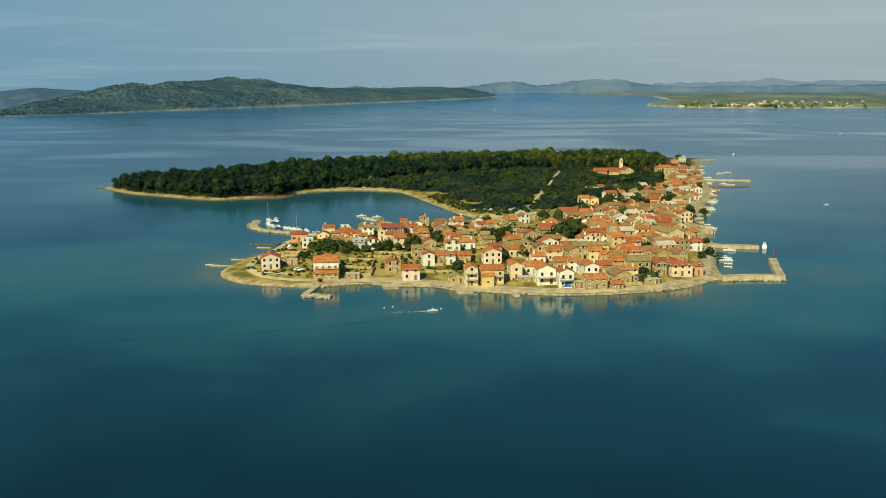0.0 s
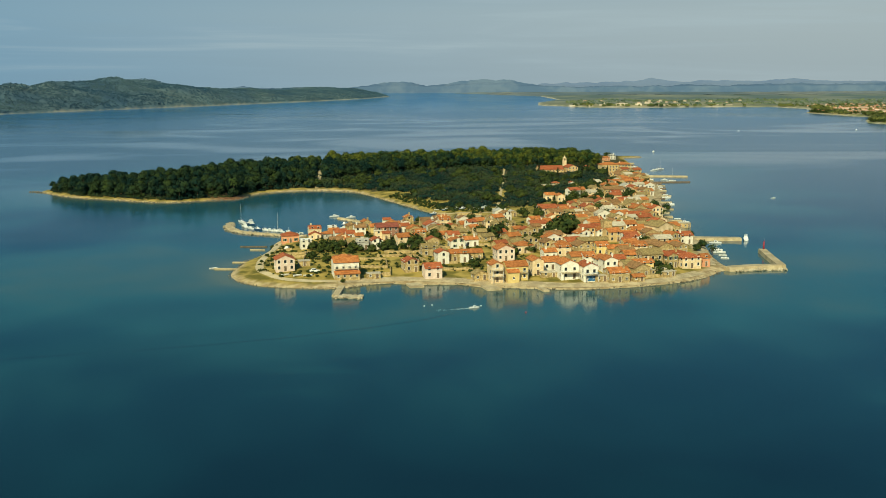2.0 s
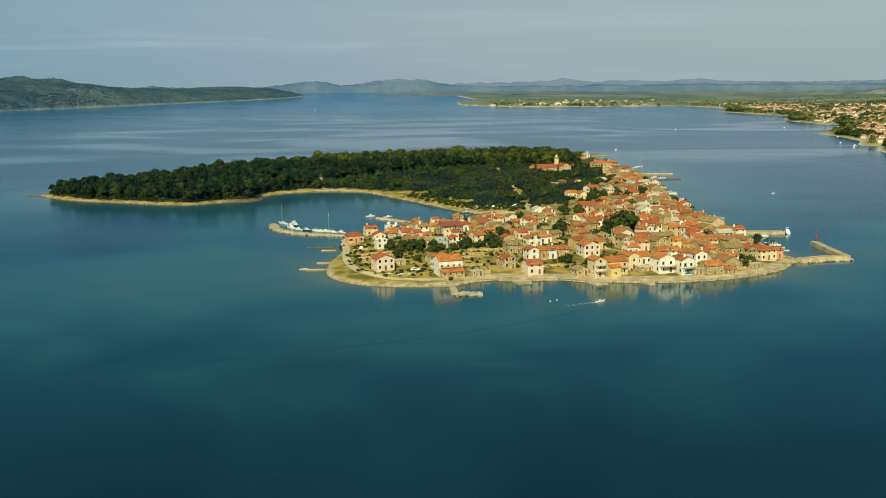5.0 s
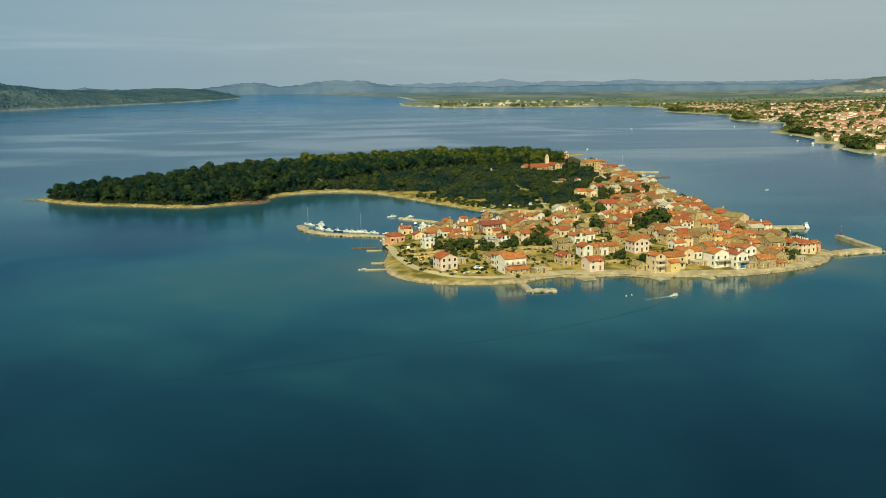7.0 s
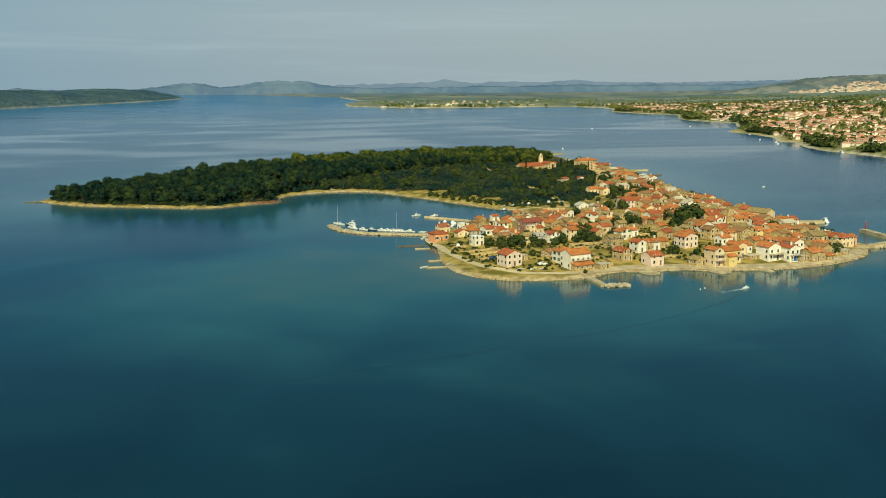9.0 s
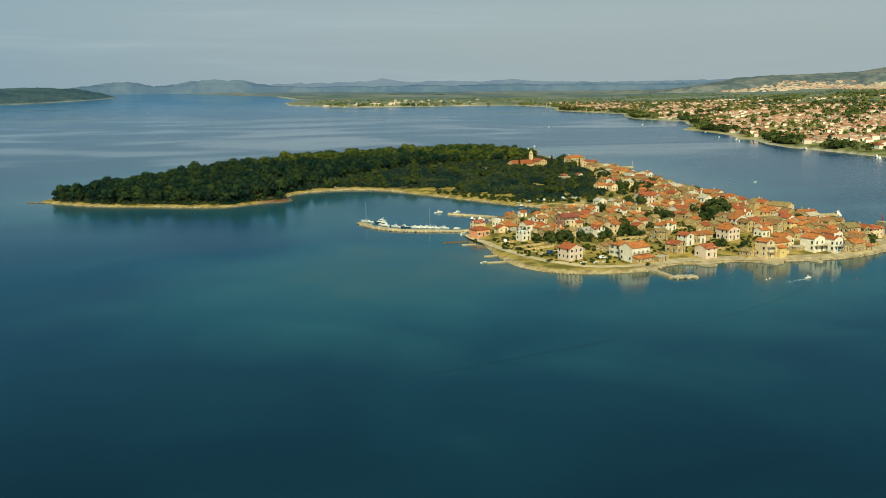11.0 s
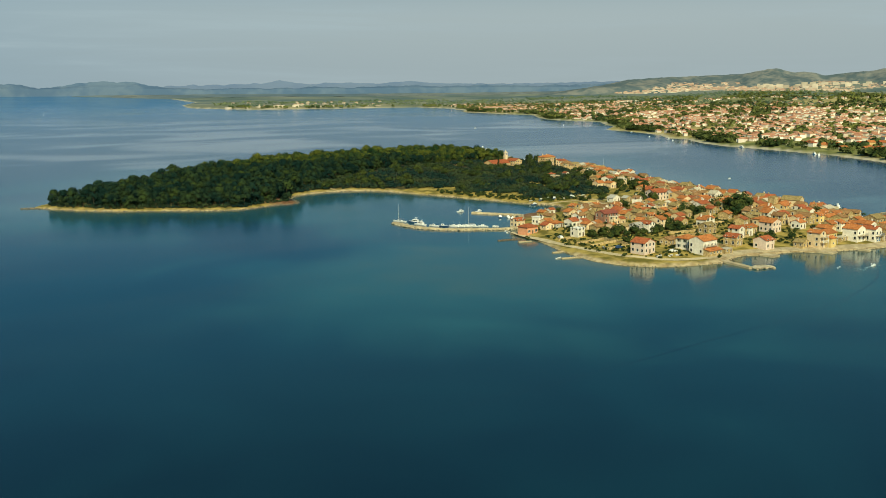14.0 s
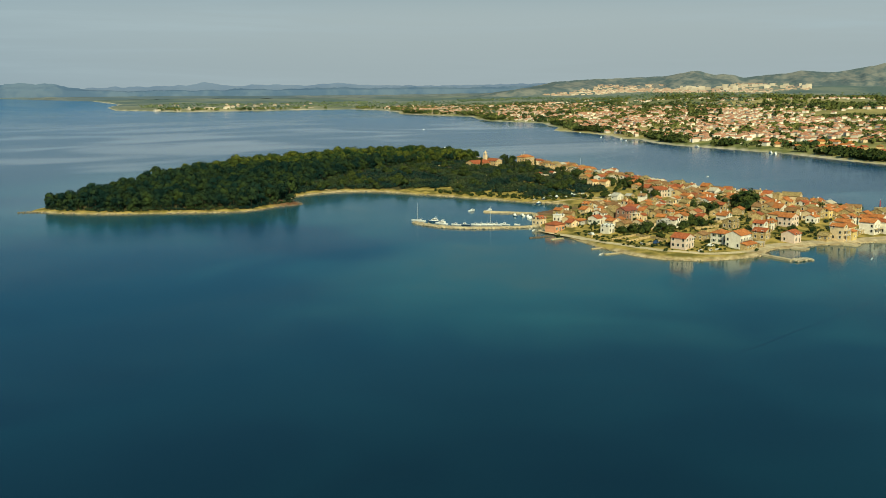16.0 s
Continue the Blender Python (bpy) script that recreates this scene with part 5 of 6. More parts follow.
# garden trees between the houses
GREEN = "dark green garden tree between the houses"
for x, y, k in ((-43, 76, .5), (-25, 49, .9), (-20, 46, 1.1), (-16, 42, 1.2), (-12, 43, 1.1), (-7, 38, 1.0), (-2, 41, .9), (4, 39, 1.0), (10, 42, 1.0), (15, 46, 1.0), (-21, 14, .6), (-27, 24, .7), (21, 43, 1.5), (35, 66, 1.0)):
    tree("garden", x + 2, y + 3.5, k * 0.8, x * 17, GREEN, "garden trees")
    tree("garden", x, y, k * 1.05, x * 31, GREEN, "garden trees")
for x, y, k in ((-14, 37, 0.8), (-9, 33, 0.9), (-4, 35, 0.8), (1, 32, 0.9), (6, 34, 1.0), (11, 31, 0.8), (15, 36, 0.9), (20, 33, 0.8), (24, 38, 1.0), (9, 37, 0.7), (-18, 39, 0.7), (29, 42, 0.9)):
    tree("garden", x, y, k, x * 13, "low dense dark green tree in a garden row", "garden trees")
for x, y, k in ((41, 70, 1.0), (45, 62, .9), (34, 56, .8), (58, 65, 1.0), (62, 56, 1.1), (67, 64, 1.1), (73, 76, 1.0), (61, 11, .7), (69, 17, .8), (83, 27, .9), (89, 50, 1.0), (92, 53, 1.1), (104, 63, 1.1), (88, 55, 1.0)):
    tree("garden", x, y, k * 1.4, x * 31, GREEN, "garden trees")
for x, y, k in ((97, 70, 1.1), (81, 9, .6), (96, 129, 1.0), (104, 127, 1.0), (89, 157, .9), (63, 114, 1.0), (40, -6, .7), (47, -13, .6), (110, -31, .7), (115, -28, .8), (113, -22, .7), (151, 22, .6), (157, 30, .7), (149, 64, .9)):
    tree("garden", x, y, k * 1.4, x * 31, GREEN, "garden trees")
for x, y, k in ((166, 63, .6), (167, 112, .8), (191, 172, 1.0), (201, 176, .8), (170, 162, .9), (148, 140, .8), (218, 258, .8), (237, 300, .9), (248, 345, .8), (262, 420, 1.2), (270, 440, 1.2), (300, 560, 1.0), (304, 580, .9), (-16, -20.5, .3)):
    tree("garden", x, y, k * 1.4, x * 31, GREEN, "garden trees")
for x, y in ((209, 372), (213, 378), (171, 366), (212, 366), (120, 150), (224, 352), (176, 330)):
    tree("cypress", x, y, 1.0 + 0.02 * (x % 7), x * 17, "tall narrow dark cypress beside the monastery", "cypresses", "cypress_tree")
for x, y in ((156, 16), (159, 24), (182, 135), (184, 140)):
    tree("palm", x, y, 1.0, x * 17, "short palm with arching fronds by the harbour", "palms", "palm_tree")
for x, y, k in ((94.5, 54, 2.3), (99, 57, 2.7), (96, 60, 2.4), (101.5, 61, 2.1)):
    tree("garden", x, y, k, x * 31, "great round dark green tree rising over the roofs", "garden trees")
filler = random.Random(21)
for x, y in GAPS:
    if filler.random() < (0.55 if y < 175 else 0.8):
        tree("garden", x, y, filler.uniform(1.0, 1.6), filler.uniform(0, 360), GREEN, "garden trees")
count = 0
while count < 90:
    x, y = filler.uniform(-35, 235), filler.uniform(-20, 300)
    if inland([(x, y)], SHORE)[0] > 14 and clear(x, y, 1.2) and off_path((x, y), 4) and y < 150 + 0.55 * x and not (y < 5 and x < 60):
        tree("garden" if filler.random() < 0.6 else "shrub", x, y, filler.uniform(0.45, 0.85), filler.uniform(0, 360), "small dense green garden tree or bush by a wall", "garden bushes")
        count += 1

WEST = [(-52, 10), (-40, -8), (-22, -12), (6, -12), (34, -20), (60, -26), (70, 0), (90, 40), (86, 100), (60, 140), (20, 120), (-20, 96), (-40, 70), (-48, 34)]
yard = [(x, y, z, 0.22 + 0.34 * k * abs(math.sin(x * 3.1 + y)), t) for x, y, z, k, t in scatter(WEST, 3.4, 19, 5) if clear(x, y, 1.0) and math.sin(x * 0.31 + 1.7) + math.sin(y * 0.27 + x * 0.11) > -0.5]
thicket("weeds", "shrub", yard, "untidy low bushes and weeds in the gardens", "bushes", GARDEN)



# ---------------------------------------------------------------- quays, moles, roads
def strip(name, line, width, lift, material, label, category, kind="structure"):
    """A paved band laid on the ground along a line."""
    p = smooth_line(line, 5)
    d = np.gradient(p, axis=0)
    d /= np.linalg.norm(d, axis=1)[:, None]
    side = np.stack([-d[:, 1], d[:, 0]], 1) * width / 2
    v, f = [], []
    for (x, y), (a, b) in zip(p, side):
        for u in (-1, -0.5, 0, 0.5, 1):
            q = (x + a * u, y + b * u)
            v.append((*q, max(ground_z(*q), 0.55) + lift))
    for k in range(len(p) - 1):
        f += [(5 * k + j, 5 * k + 5 + j, 5 * k + 6 + j, 5 * k + 1 + j) for j in range(4)]
    return tagged(new(name, mesh(name, v, f, material, smooth=True)), label, category, kind=kind)


def causeway(name, line, width, top, material, label, category, flare=1.2, per=5):
    """A mole: flat deck, battered sides going under the water."""
    p = smooth_line(line, per)
    d = np.gradient(p, axis=0)
    d /= np.linalg.norm(d, axis=1)[:, None]
    n = np.stack([-d[:, 1], d[:, 0]], 1)
    p[0] -= d[0] * 0.5
    p[-1] += d[-1] * 0.5
    v, f = [], []
    for (x, y), (a, b) in zip(p, n):
        for u, z in ((-width / 2 - flare, -1.2), (-width / 2, top), (width / 2, top), (width / 2 + flare, -1.2)):
            v.append((x + a * u, y + b * u, z))
    m = len(p)
    for k in range(m - 1):
        f += [(4 * k + j, 4 * k + 4 + j, 4 * k + 5 + j, 4 * k + 1 + j) for j in range(3)]
    f += [(0, 1, 2, 3), (4 * m - 1, 4 * m - 2, 4 * m - 3, 4 * m - 4)]
    return tagged(new(name, mesh(name, v, f, material)), label, category, kind="structure")


def rubble(line, width, count, size, seed, label, rock=ROCK, low=0.0):
    """Loose boulders heaped along both sides of a mole."""
    gen = np.random.default_rng(seed)
    p = smooth_line(line, 8)
    d = np.gradient(p, axis=0)
    d /= np.linalg.norm(d, axis=1)[:, None]
    v, f = [], []
    ico = [(0, 0, 1), (.89, 0, .45), (.28, .85, .45), (-.72, .53, .45), (-.72, -.53, .45), (.28, -.85, .45), (.72, .53, -.45), (-.28, .85, -.45), (-.89, 0, -.45), (-.28, -.85, -.45), (.72, -.53, -.45), (0, 0, -1)]
    tri = [(0, 1, 2), (0, 2, 3), (0, 3, 4), (0, 4, 5), (0, 5, 1), (1, 6, 2), (2, 7, 3), (3, 8, 4), (4, 9, 5), (5, 10, 1), (6, 7, 2), (7, 8, 3), (8, 9, 4), (9, 10, 5), (10, 6, 1), (11, 7, 6), (11, 8, 7), (11, 9, 8), (11, 10, 9), (11, 6, 10)]
    for _ in range(count):
        k = gen.integers(0, len(p) - 1)
        along = p[k] + (p[k + 1] - p[k]) * gen.random()
        u = gen.choice((-1, 1)) * (width / 2 + gen.uniform(-0.1, 0.9))
        c = (along[0] - d[k, 1] * u + gen.uniform(-.6, .6), along[1] + d[k, 0] * u + gen.uniform(-.6, .6), gen.uniform(0.0, 0.7) - low)
        r = size * gen.uniform(0.5, 1.3)
        n = len(v)
        v += [(c[0] + a * r * gen.uniform(.7, 1.2), c[1] + b * r * gen.uniform(.7, 1.2), c[2] + e * r * gen.uniform(.5, .9)) for a, b, e in ico]
        f += [tuple(n + j for j in t) for t in tri]
    tagged(new("boulders", mesh("boulders", v, f, rock)), label, "rocks", kind="stuff")


strip("road", [(-36, 96), (-40, 84), (-42, 67), (-45, 52), (-48, 30), (-48, 10), (-44, -2), (-38, -11), (-28, -16), (-18, -18)], 3.4, 0.07, GRAVEL, "pale gravel lane curving round the western point", "road")
strip("pavement", [(-18, -18.5), (-6, -16.5), (6, -16), (14, -19.5), (28, -22.5), (38, -29), (48, -32.6), (60, -37), (76, -41), (92, -40.5), (108, -37.5), (121, -32), (130, -26)], 5.2, 0.08, CONCRETE, "pale concrete quayside walk along the houses", "quay")
strip("pavement", [(141, -14), (148, 6), (155, 28), (163, 52)], 4.0, 0.08, CONCRETE, "pale concrete quay beside the small harbour", "quay")
strip("pavement", [(160, 60), (168, 90), (174, 120), (180, 150), (192, 182), (208, 222), (224, 260), (238, 296), (250, 335), (260, 376), (270, 420), (282, 462), (298, 510)], 4.5, 0.08, CONCRETE, "pale paved eastern waterfront lane", "quay")
strip("path", [(86, 160), (89, 168), (102, 213), (112, 252), (127, 308), (141, 366), (150, 400)], 1.8, 0.08, DIRT, "pale dirt path climbing through the scrub", "path")
strip("path", [(-10, 333), (-8, 360), (-5, 392), (-2, 440), (0, 470)], 3.0, 0.08, DIRT, "pale stony firebreak climbing through the pinewood", "path")
strip("path", [(60, 176), (72, 172), (86, 160), (98, 148)], 3.0, 0.08, DIRT, "pale dirt track behind the bay", "path")

WEST_MOLE = [(-26, 108), (-34, 110), (-46, 118), (-57, 126), (-64, 136), (-67, 150), (-66, 164)]
causeway("mole", WEST_MOLE, 2.6, 0.95, CONCRETE, "curved stone harbour mole with boats inside", "mole")
rubble(WEST_MOLE, 3.4, 230, 0.6, 2, "pale boulders along the harbour mole")
INNER_MOLE = [(2, 134), (9, 141), (10, 149), (3, 161), (-4, 173)]
causeway("mole", INNER_MOLE, 2.2, 0.9, CONCRETE, "short low stone jetty in the bay", "jetty")
rubble(INNER_MOLE, 2.8, 90, 0.5, 5, "boulders along the inner jetty")
causeway("jetty", [(-16.5, -23), (-18.3, -32), (-20, -40)], 2.6, 0.8, CONCRETE, "straight concrete jetty with a rubble end", "jetty", 0.3)
causeway("jetty", [(-19.5, -40.5), (-15, -41.8), (-10.5, -43)], 3.0, 0.7, ROCK, "rubble head of the jetty", "jetty", 0.8)
rubble([(-20, -40.5), (-15, -41.8), (-10, -43.2)], 3.4, 60, 0.55, 6, "rough boulders round the jetty head")
WET = mat("dark_wet_rock", (0.085, 0.070, 0.048), (0.22, 0.18, 0.12), 0.6, 0.7, 0.08, 4.0, vary=0.2, mode="world")
rubble(CAPE[:8], 0.6, 560, 0.7, 31, "dark weathered rocks along the water's edge of the cape", WET, 0.6)
rubble(CAPE[7:], 0.4, 420, 0.45, 32, "small dark rocks along the edge of the bay", WET, 0.4)
rubble(HARBOUR[3:] + SOUTH[:7], 0.4, 420, 0.28, 33, "small dark stones along the western shore", WET, 0.35)
rubble(SOUTH[6:], 0.4, 380, 0.38, 34, "small dark stones at the foot of the quay", WET, 0.4)
rubble([(-206, 352), (-210, 357), (-215, 360), (-219, 363)], 1.6, 50, 0.7, 35, "rocks trailing off the tip of the cape", WET, 0.3)
SEA_PIER = [(146, -19), (158, -17.5), (169.5, -18.5)]
causeway("pier", SEA_PIER, 3.6, 1.7, CONCRETE, "long stone harbour pier", "pier", 1.4)
rubble([(148, -20.5), (158, -19.5), (171, -20.5)], 3.8, 120, 0.7, 7, "pale boulders armouring the pier")
causeway("pier", [(170.5, -19), (176, 0), (182, 19)], 3.4, 1.8, CONCRETE, "stone pier arm carrying the harbour light", "pier", 0.4)
causeway("pier", [(163, 61.5), (176, 57.5), (188.5, 54)], 4.6, 1.5, CONCRETE, "broad concrete ferry pier", "pier", 0.2)
causeway("pier", [(262, 392), (284, 384), (304, 377)], 2.6, 1.1, CONCRETE, "narrow concrete pier", "pier", 0.2)
causeway("pier", [(252, 338), (270, 336), (287, 334)], 1.5, 0.8, WOOD, "narrow dark timber pier", "pier", 0.05)
for x, y, x1, y1 in ((11.5, -23, 12.2, -29.0), (39.5, -32.5, 40.5, -39.5), (58.5, -39.5, 59.3, -45.5)):
    causeway("slipway", [(x, y), ((x + x1) / 2, (y + y1) / 2), (x1, y1)], 5.6 if x < 50 else 2.2, 0.7, CONCRETE, "low concrete landing stage at the quay", "slipway", 0.2)
for x, y, x1, y1 in ((-56, 22, -67, 24.5), (-52, 37, -60, 38.5), (-46, 78.5, -58, 81), (-47, 69.5, -53, 71)):
    causeway("dock", [(x, y), ((x + x1) / 2, (y + y1) / 2), (x1, y1)], 0.9, 0.5, WOOD if y > 75 else CONCRETE, "small narrow boat dock on the western shore", "dock", 0.05)
docks = random.Random(4)
for x, y in ((183, 112), (184, 126), (186, 143), (192, 160), (199, 177), (206, 194), (212, 210), (219, 230), (226, 246), (233, 262), (239, 278), (245, 294), (250, 312), (255, 328), (260, 352), (272, 410), (281, 440), (290, 470), (299, 498), (308, 522)):
    L, w = docks.uniform(2.0, 6.5), docks.uniform(1.2, 3.4)
    causeway("dock", [(x - 3, y + 1), (x + L / 2, y - 0.2 * L), (x + L, y - 0.35 * L)], w, 0.8, docks.choice((CONCRETE, ROCK, WOOD)), "small weathered boat dock on the eastern waterfront", "dock", 0.15)


# ---------------------------------------------------------------- harbour light
light = new("harbour_light")
light.matrix_basis = pose(181.4, 16.8, 1.8) @ Matrix.Diagonal((0.5, 0.5, 0.62, 1))
tagged(light, "slim red harbour light tower at the pier's end", "harbour light")
s = Soup()
s.tube(0, 0, 0, 0.5, 1.1, 1.1, 12)
put("base", s.mesh("base", CONCRETE), light)
s = Soup()
s.tube(0, 0, 0.5, 5.2, 0.75, 0.55, 12)
put("shaft", s.mesh("shaft", RED_PAINT, True), light)
s = Soup()
s.tube(0, 0, 5.2, 5.4, 0.95, 0.95, 12)
put("gallery", s.mesh("gallery", RED_PAINT), light)
s = Soup()
s.tube(0, 0, 5.4, 6.5, 0.4, 0.4, 10)
s.tube(0, 0, 6.5, 7.1, 0.5, 0.05, 10)
put("lantern", s.mesh("lantern", RED_PAINT), light)
s = Soup()
s.tube(0, 0, 7.1, 9.2, 0.05, 0.03, 6)
put("aerial", s.mesh("aerial", METAL), light)


# ---------------------------------------------------------------- boats
def hull(L, B, H, n=9):
    """A pointed hull with sheer, transom stern, hollow below the deck line."""
    v, f = [], []
    for k in range(n):
        t = k / (n - 1)
        x = (t - 0.5) * L
        half = B / 2 * (1 - max(0, (t - 0.45) / 0.55) ** 2.2) * (0.86 + 0.14 * min(1, t / 0.3)) + 0.02
        sheer = H * (0.85 + 0.35 * t * t)
        for y, z in ((-half, sheer), (-half * 0.85, 0.12 * H), (0, -0.35), (half * 0.85, 0.12 * H), (half, sheer)):
            v.append((x, y, z))
    for k in range(n - 1):
        f += [(5 * k + j, 5 * k + 5 + j, 5 * k + 6 + j, 5 * k + 1 + j) for j in range(4)]
    f.append((0, 1, 2, 3, 4))
    return v, f


def boat(kind, x, y, rot, navy=False):
    L, B, H = {"dinghy": (4.6, 1.7, 0.5), "motor": (7.5, 2.6, 0.9), "yacht": (10.0, 3.2, 1.1), "sail": (11.0, 3.3, 1.0), "ferry": (12.0, 4.0, 1.3)}[kind]
    words = {"dinghy": "small open white rowing boat moored by the shore", "motor": "small white cabin motorboat moored in harbour", "yacht": "large white motor yacht moored at the mole",
             "sail": "white sailing yacht with a bare tall mast", "ferry": "white passenger boat moored at the pier"}
    ob = new({"dinghy": "rowing_boat", "motor": "motorboat", "yacht": "motor_yacht", "sail": "sailing_boat", "ferry": "passenger_boat"}[kind])
    ob.matrix_basis = pose(x, y, 0.02, 0, 0, rot) @ Matrix.Diagonal((0.78, 0.78, 0.78, 1))
    tagged(ob, ("small navy-blue cabin motorboat moored in harbour" if navy else words[kind]), "boat", "moored boats")
    v, f = hull(L, B, H)
    put("hull", mesh("hull", v, f, BOAT_BLUE if navy else BOAT_WHITE, smooth=False), ob)
    n = len(v) // 5
    low = 0.25 if kind == "dinghy" else 0.08
    dv = [(v[5 * k][0], v[5 * k + j][1] * 0.94, v[5 * k + j][2] - low) for k in range(n) for j in (0, 4)]
    df = [(2 * k, 2 * k + 2, 2 * k + 3, 2 * k + 1) for k in range(n - 1)]
    put("deck", mesh("deck", dv, df, WOOD if kind == "dinghy" else BOAT_WHITE), ob)
    if kind == "dinghy":
        for u in (-0.2, 0.18):
            s = Soup()
            s.box(L * u - 0.15, L * u + 0.15, -B * 0.42, B * 0.42, H * 0.6, H * 0.66)
            put("thwart", s.mesh("thwart", WOOD), ob)
        return ob
    c = {"motor": (-0.1, 0.22, 0.36, 0.9), "yacht": (-0.3, 0.22, 0.4, 1.3), "sail": (-0.22, 0.2, 0.3, 0.5), "ferry": (-0.42, 0.28, 0.42, 1.9)}[kind]
    x0, x1, b, h = c[0] * L, c[1] * L, c[2] * B, c[3]
    s = Soup()
    s.add([(x0, -b, H * .8), (x1, -b * .8, H * .8), (x1, b * .8, H * .8), (x0, b, H * .8), (x0 + .1, -b * .9, H + h), (x1 - h * .7, -b * .7, H + h), (x1 - h * .7, b * .7, H + h), (x0 + .1, b * .9, H + h)], BOX)
    cab = put("cabin", s.mesh("cabin", BOAT_WHITE), ob)
    s = Soup()
    s.box(x0 + 0.3, x1 - h, -b * 0.98, b * 0.98, H + h * 0.45, H + h * 0.8)
    put("cabin_window", s.mesh("cabin_window", GLASS), cab)
    if kind in ("yacht", "ferry"):
        s = Soup()
        s.box(x0 + 1.2, x1 - 2.4, -b * 0.7, b * 0.7, H + h + 0.01, H + h + 0.55)
        s.box(x0 + 0.8, x1 - 2.8, -b * 0.75, b * 0.75, H + h + 1.3, H + h + 1.4)
        for u in (x0 + 1.0, x1 - 3.1):
            for w in (-b * 0.7, b * 0.62):
                s.box(u, u + 0.08, w, w + 0.08, H + h + 0.5, H + h + 1.3)
        put("flybridge", s.mesh("flybridge", BOAT_WHITE), ob)
    if kind == "sail":
        s = Soup()
        s.tube(0.6, 0, H, 13.5, 0.11, 0.07, 8)
        s.box(-3.8, 0.6, -0.08, 0.08, H + 1.3, H + 1.5)
        put("mast", s.mesh("mast", METAL), ob)
        s = Soup()
        s.box(-3.6, 0.4, -0.16, 0.16, H + 1.5, H + 1.75)
        put("furled_sail", s.mesh("furled_sail", BOAT_BLUE), ob)
    else:
        s = Soup()
        s.tube(x0 + 0.8, 0, H + h, H + h + 1.8, 0.04, 0.03, 6)
        put("aerial", s.mesh("aerial", METAL), ob)
    return ob


boat("sail", -60.5, 168, 115)
boat("yacht", -55.5, 160, 120, True)
boat("yacht", -58.5, 150, 108)
for x, y, r, navy in ((-55, 141.5, 118, 0), (-51, 138.5, 125, 1), (-47, 134, 120, 0), (-44.5, 132, 122, 0), (-42, 130, 120, 0), (-38.5, 126.5, 121, 0), (-34.5, 124, 118, 0), (-3, 148, 60, 1), (0.5, 145, 62, 0), (-1, 139, 50, 0), (-4, 134, 40, 0), (-6.5, 182, 10, 0), (3, 176, 20, 0)):
    boat("motor", x, y, r, bool(navy))
boat("sail", -40, 129, 120)
for x, y, r in ((-68, 26, 15), (-37, 99, 30), (-34, 104, 25), (-30, 119, 120), (-28, 121, 118)):
    boat("dinghy", x, y, r)
for x, y, r in ((172.5, 48, -20), (163.5, 28, -14), (162, 22, -14), (160.5, 15, -16), (158, 8, -18)):
    boat("motor" if y > 20 else "dinghy", x, y, r)
boat("yacht", 192.5, 56, 70)
boat("motor", 176.5, 4, 75)
boat("motor", 174, -4, 75)
for x, y, r, kind in ((300, 441, 20, "motor"), (305, 446, 15, "motor"), (311, 452, 10, "sail"), (276, 344, 10, "sail"), (274, 354, 5, "motor"), (264, 360, -10, "motor"), (278, 404, 0, "motor"), (240, 284, -15, "motor"), (247, 300, -20, "motor"),
                      (252, 318, -15, "dinghy"), (213, 199, -20, "motor"), (187, 118, -10, "motor"), (190, 134, -15, "dinghy"), (226, 236, -18, "motor"), (233, 254, -18, "dinghy"), (204, 183, -20, "dinghy"), (288, 452, 10, "motor"), (296, 480, 5, "motor")):
    boat(kind, x, y, r)
runner = boat("motor", 27, -67, 8)
runner.matrix_basis = runner.matrix_basis @ Matrix.Diagonal((0.62, 0.62, 0.62, 1))
runner["label"] = "small white motorboat crossing calm open water"
for x, y, r in ((731, 1130, 20), (947, 1127, 60), (837, 841, 10), (745, 717, 30), (695, 628, 40), (718, 655, 20), (640, 470, 80), (604, 345, 60), (590, 330, 40)):
    boat("motor" if x % 2 else "yacht", x, y, r)
channel = boat("motor", 297, 219, 10)
channel.matrix_basis = channel.matrix_basis @ Matrix.Diagonal((0.6, 0.6, 0.6, 1))
channel["label"] = "small motorboat under way in the channel"
boat("motor", 397, 679, 50)
boat("sail", 320, 2600, 50)

for x, y, k in ((10, -61, 0), (13, -60, 0), (43, -77, 1), (30, -64, 0)):
    s = Soup()
    s.tube(0, 0, -0.2, 0.2, 0.24, 0.24, 10)
    s.tube(0, 0, 0.2, 0.38, 0.24, 0.1, 10)
    ob = new("buoy", s.mesh("buoy", RED_PAINT if k else BOAT_WHITE))
    ob.matrix_basis = pose(x, y, 0)
    tagged(ob, "round red mooring buoy on the water" if k else "round white mooring buoy on the water", "buoy", "mooring buoys")

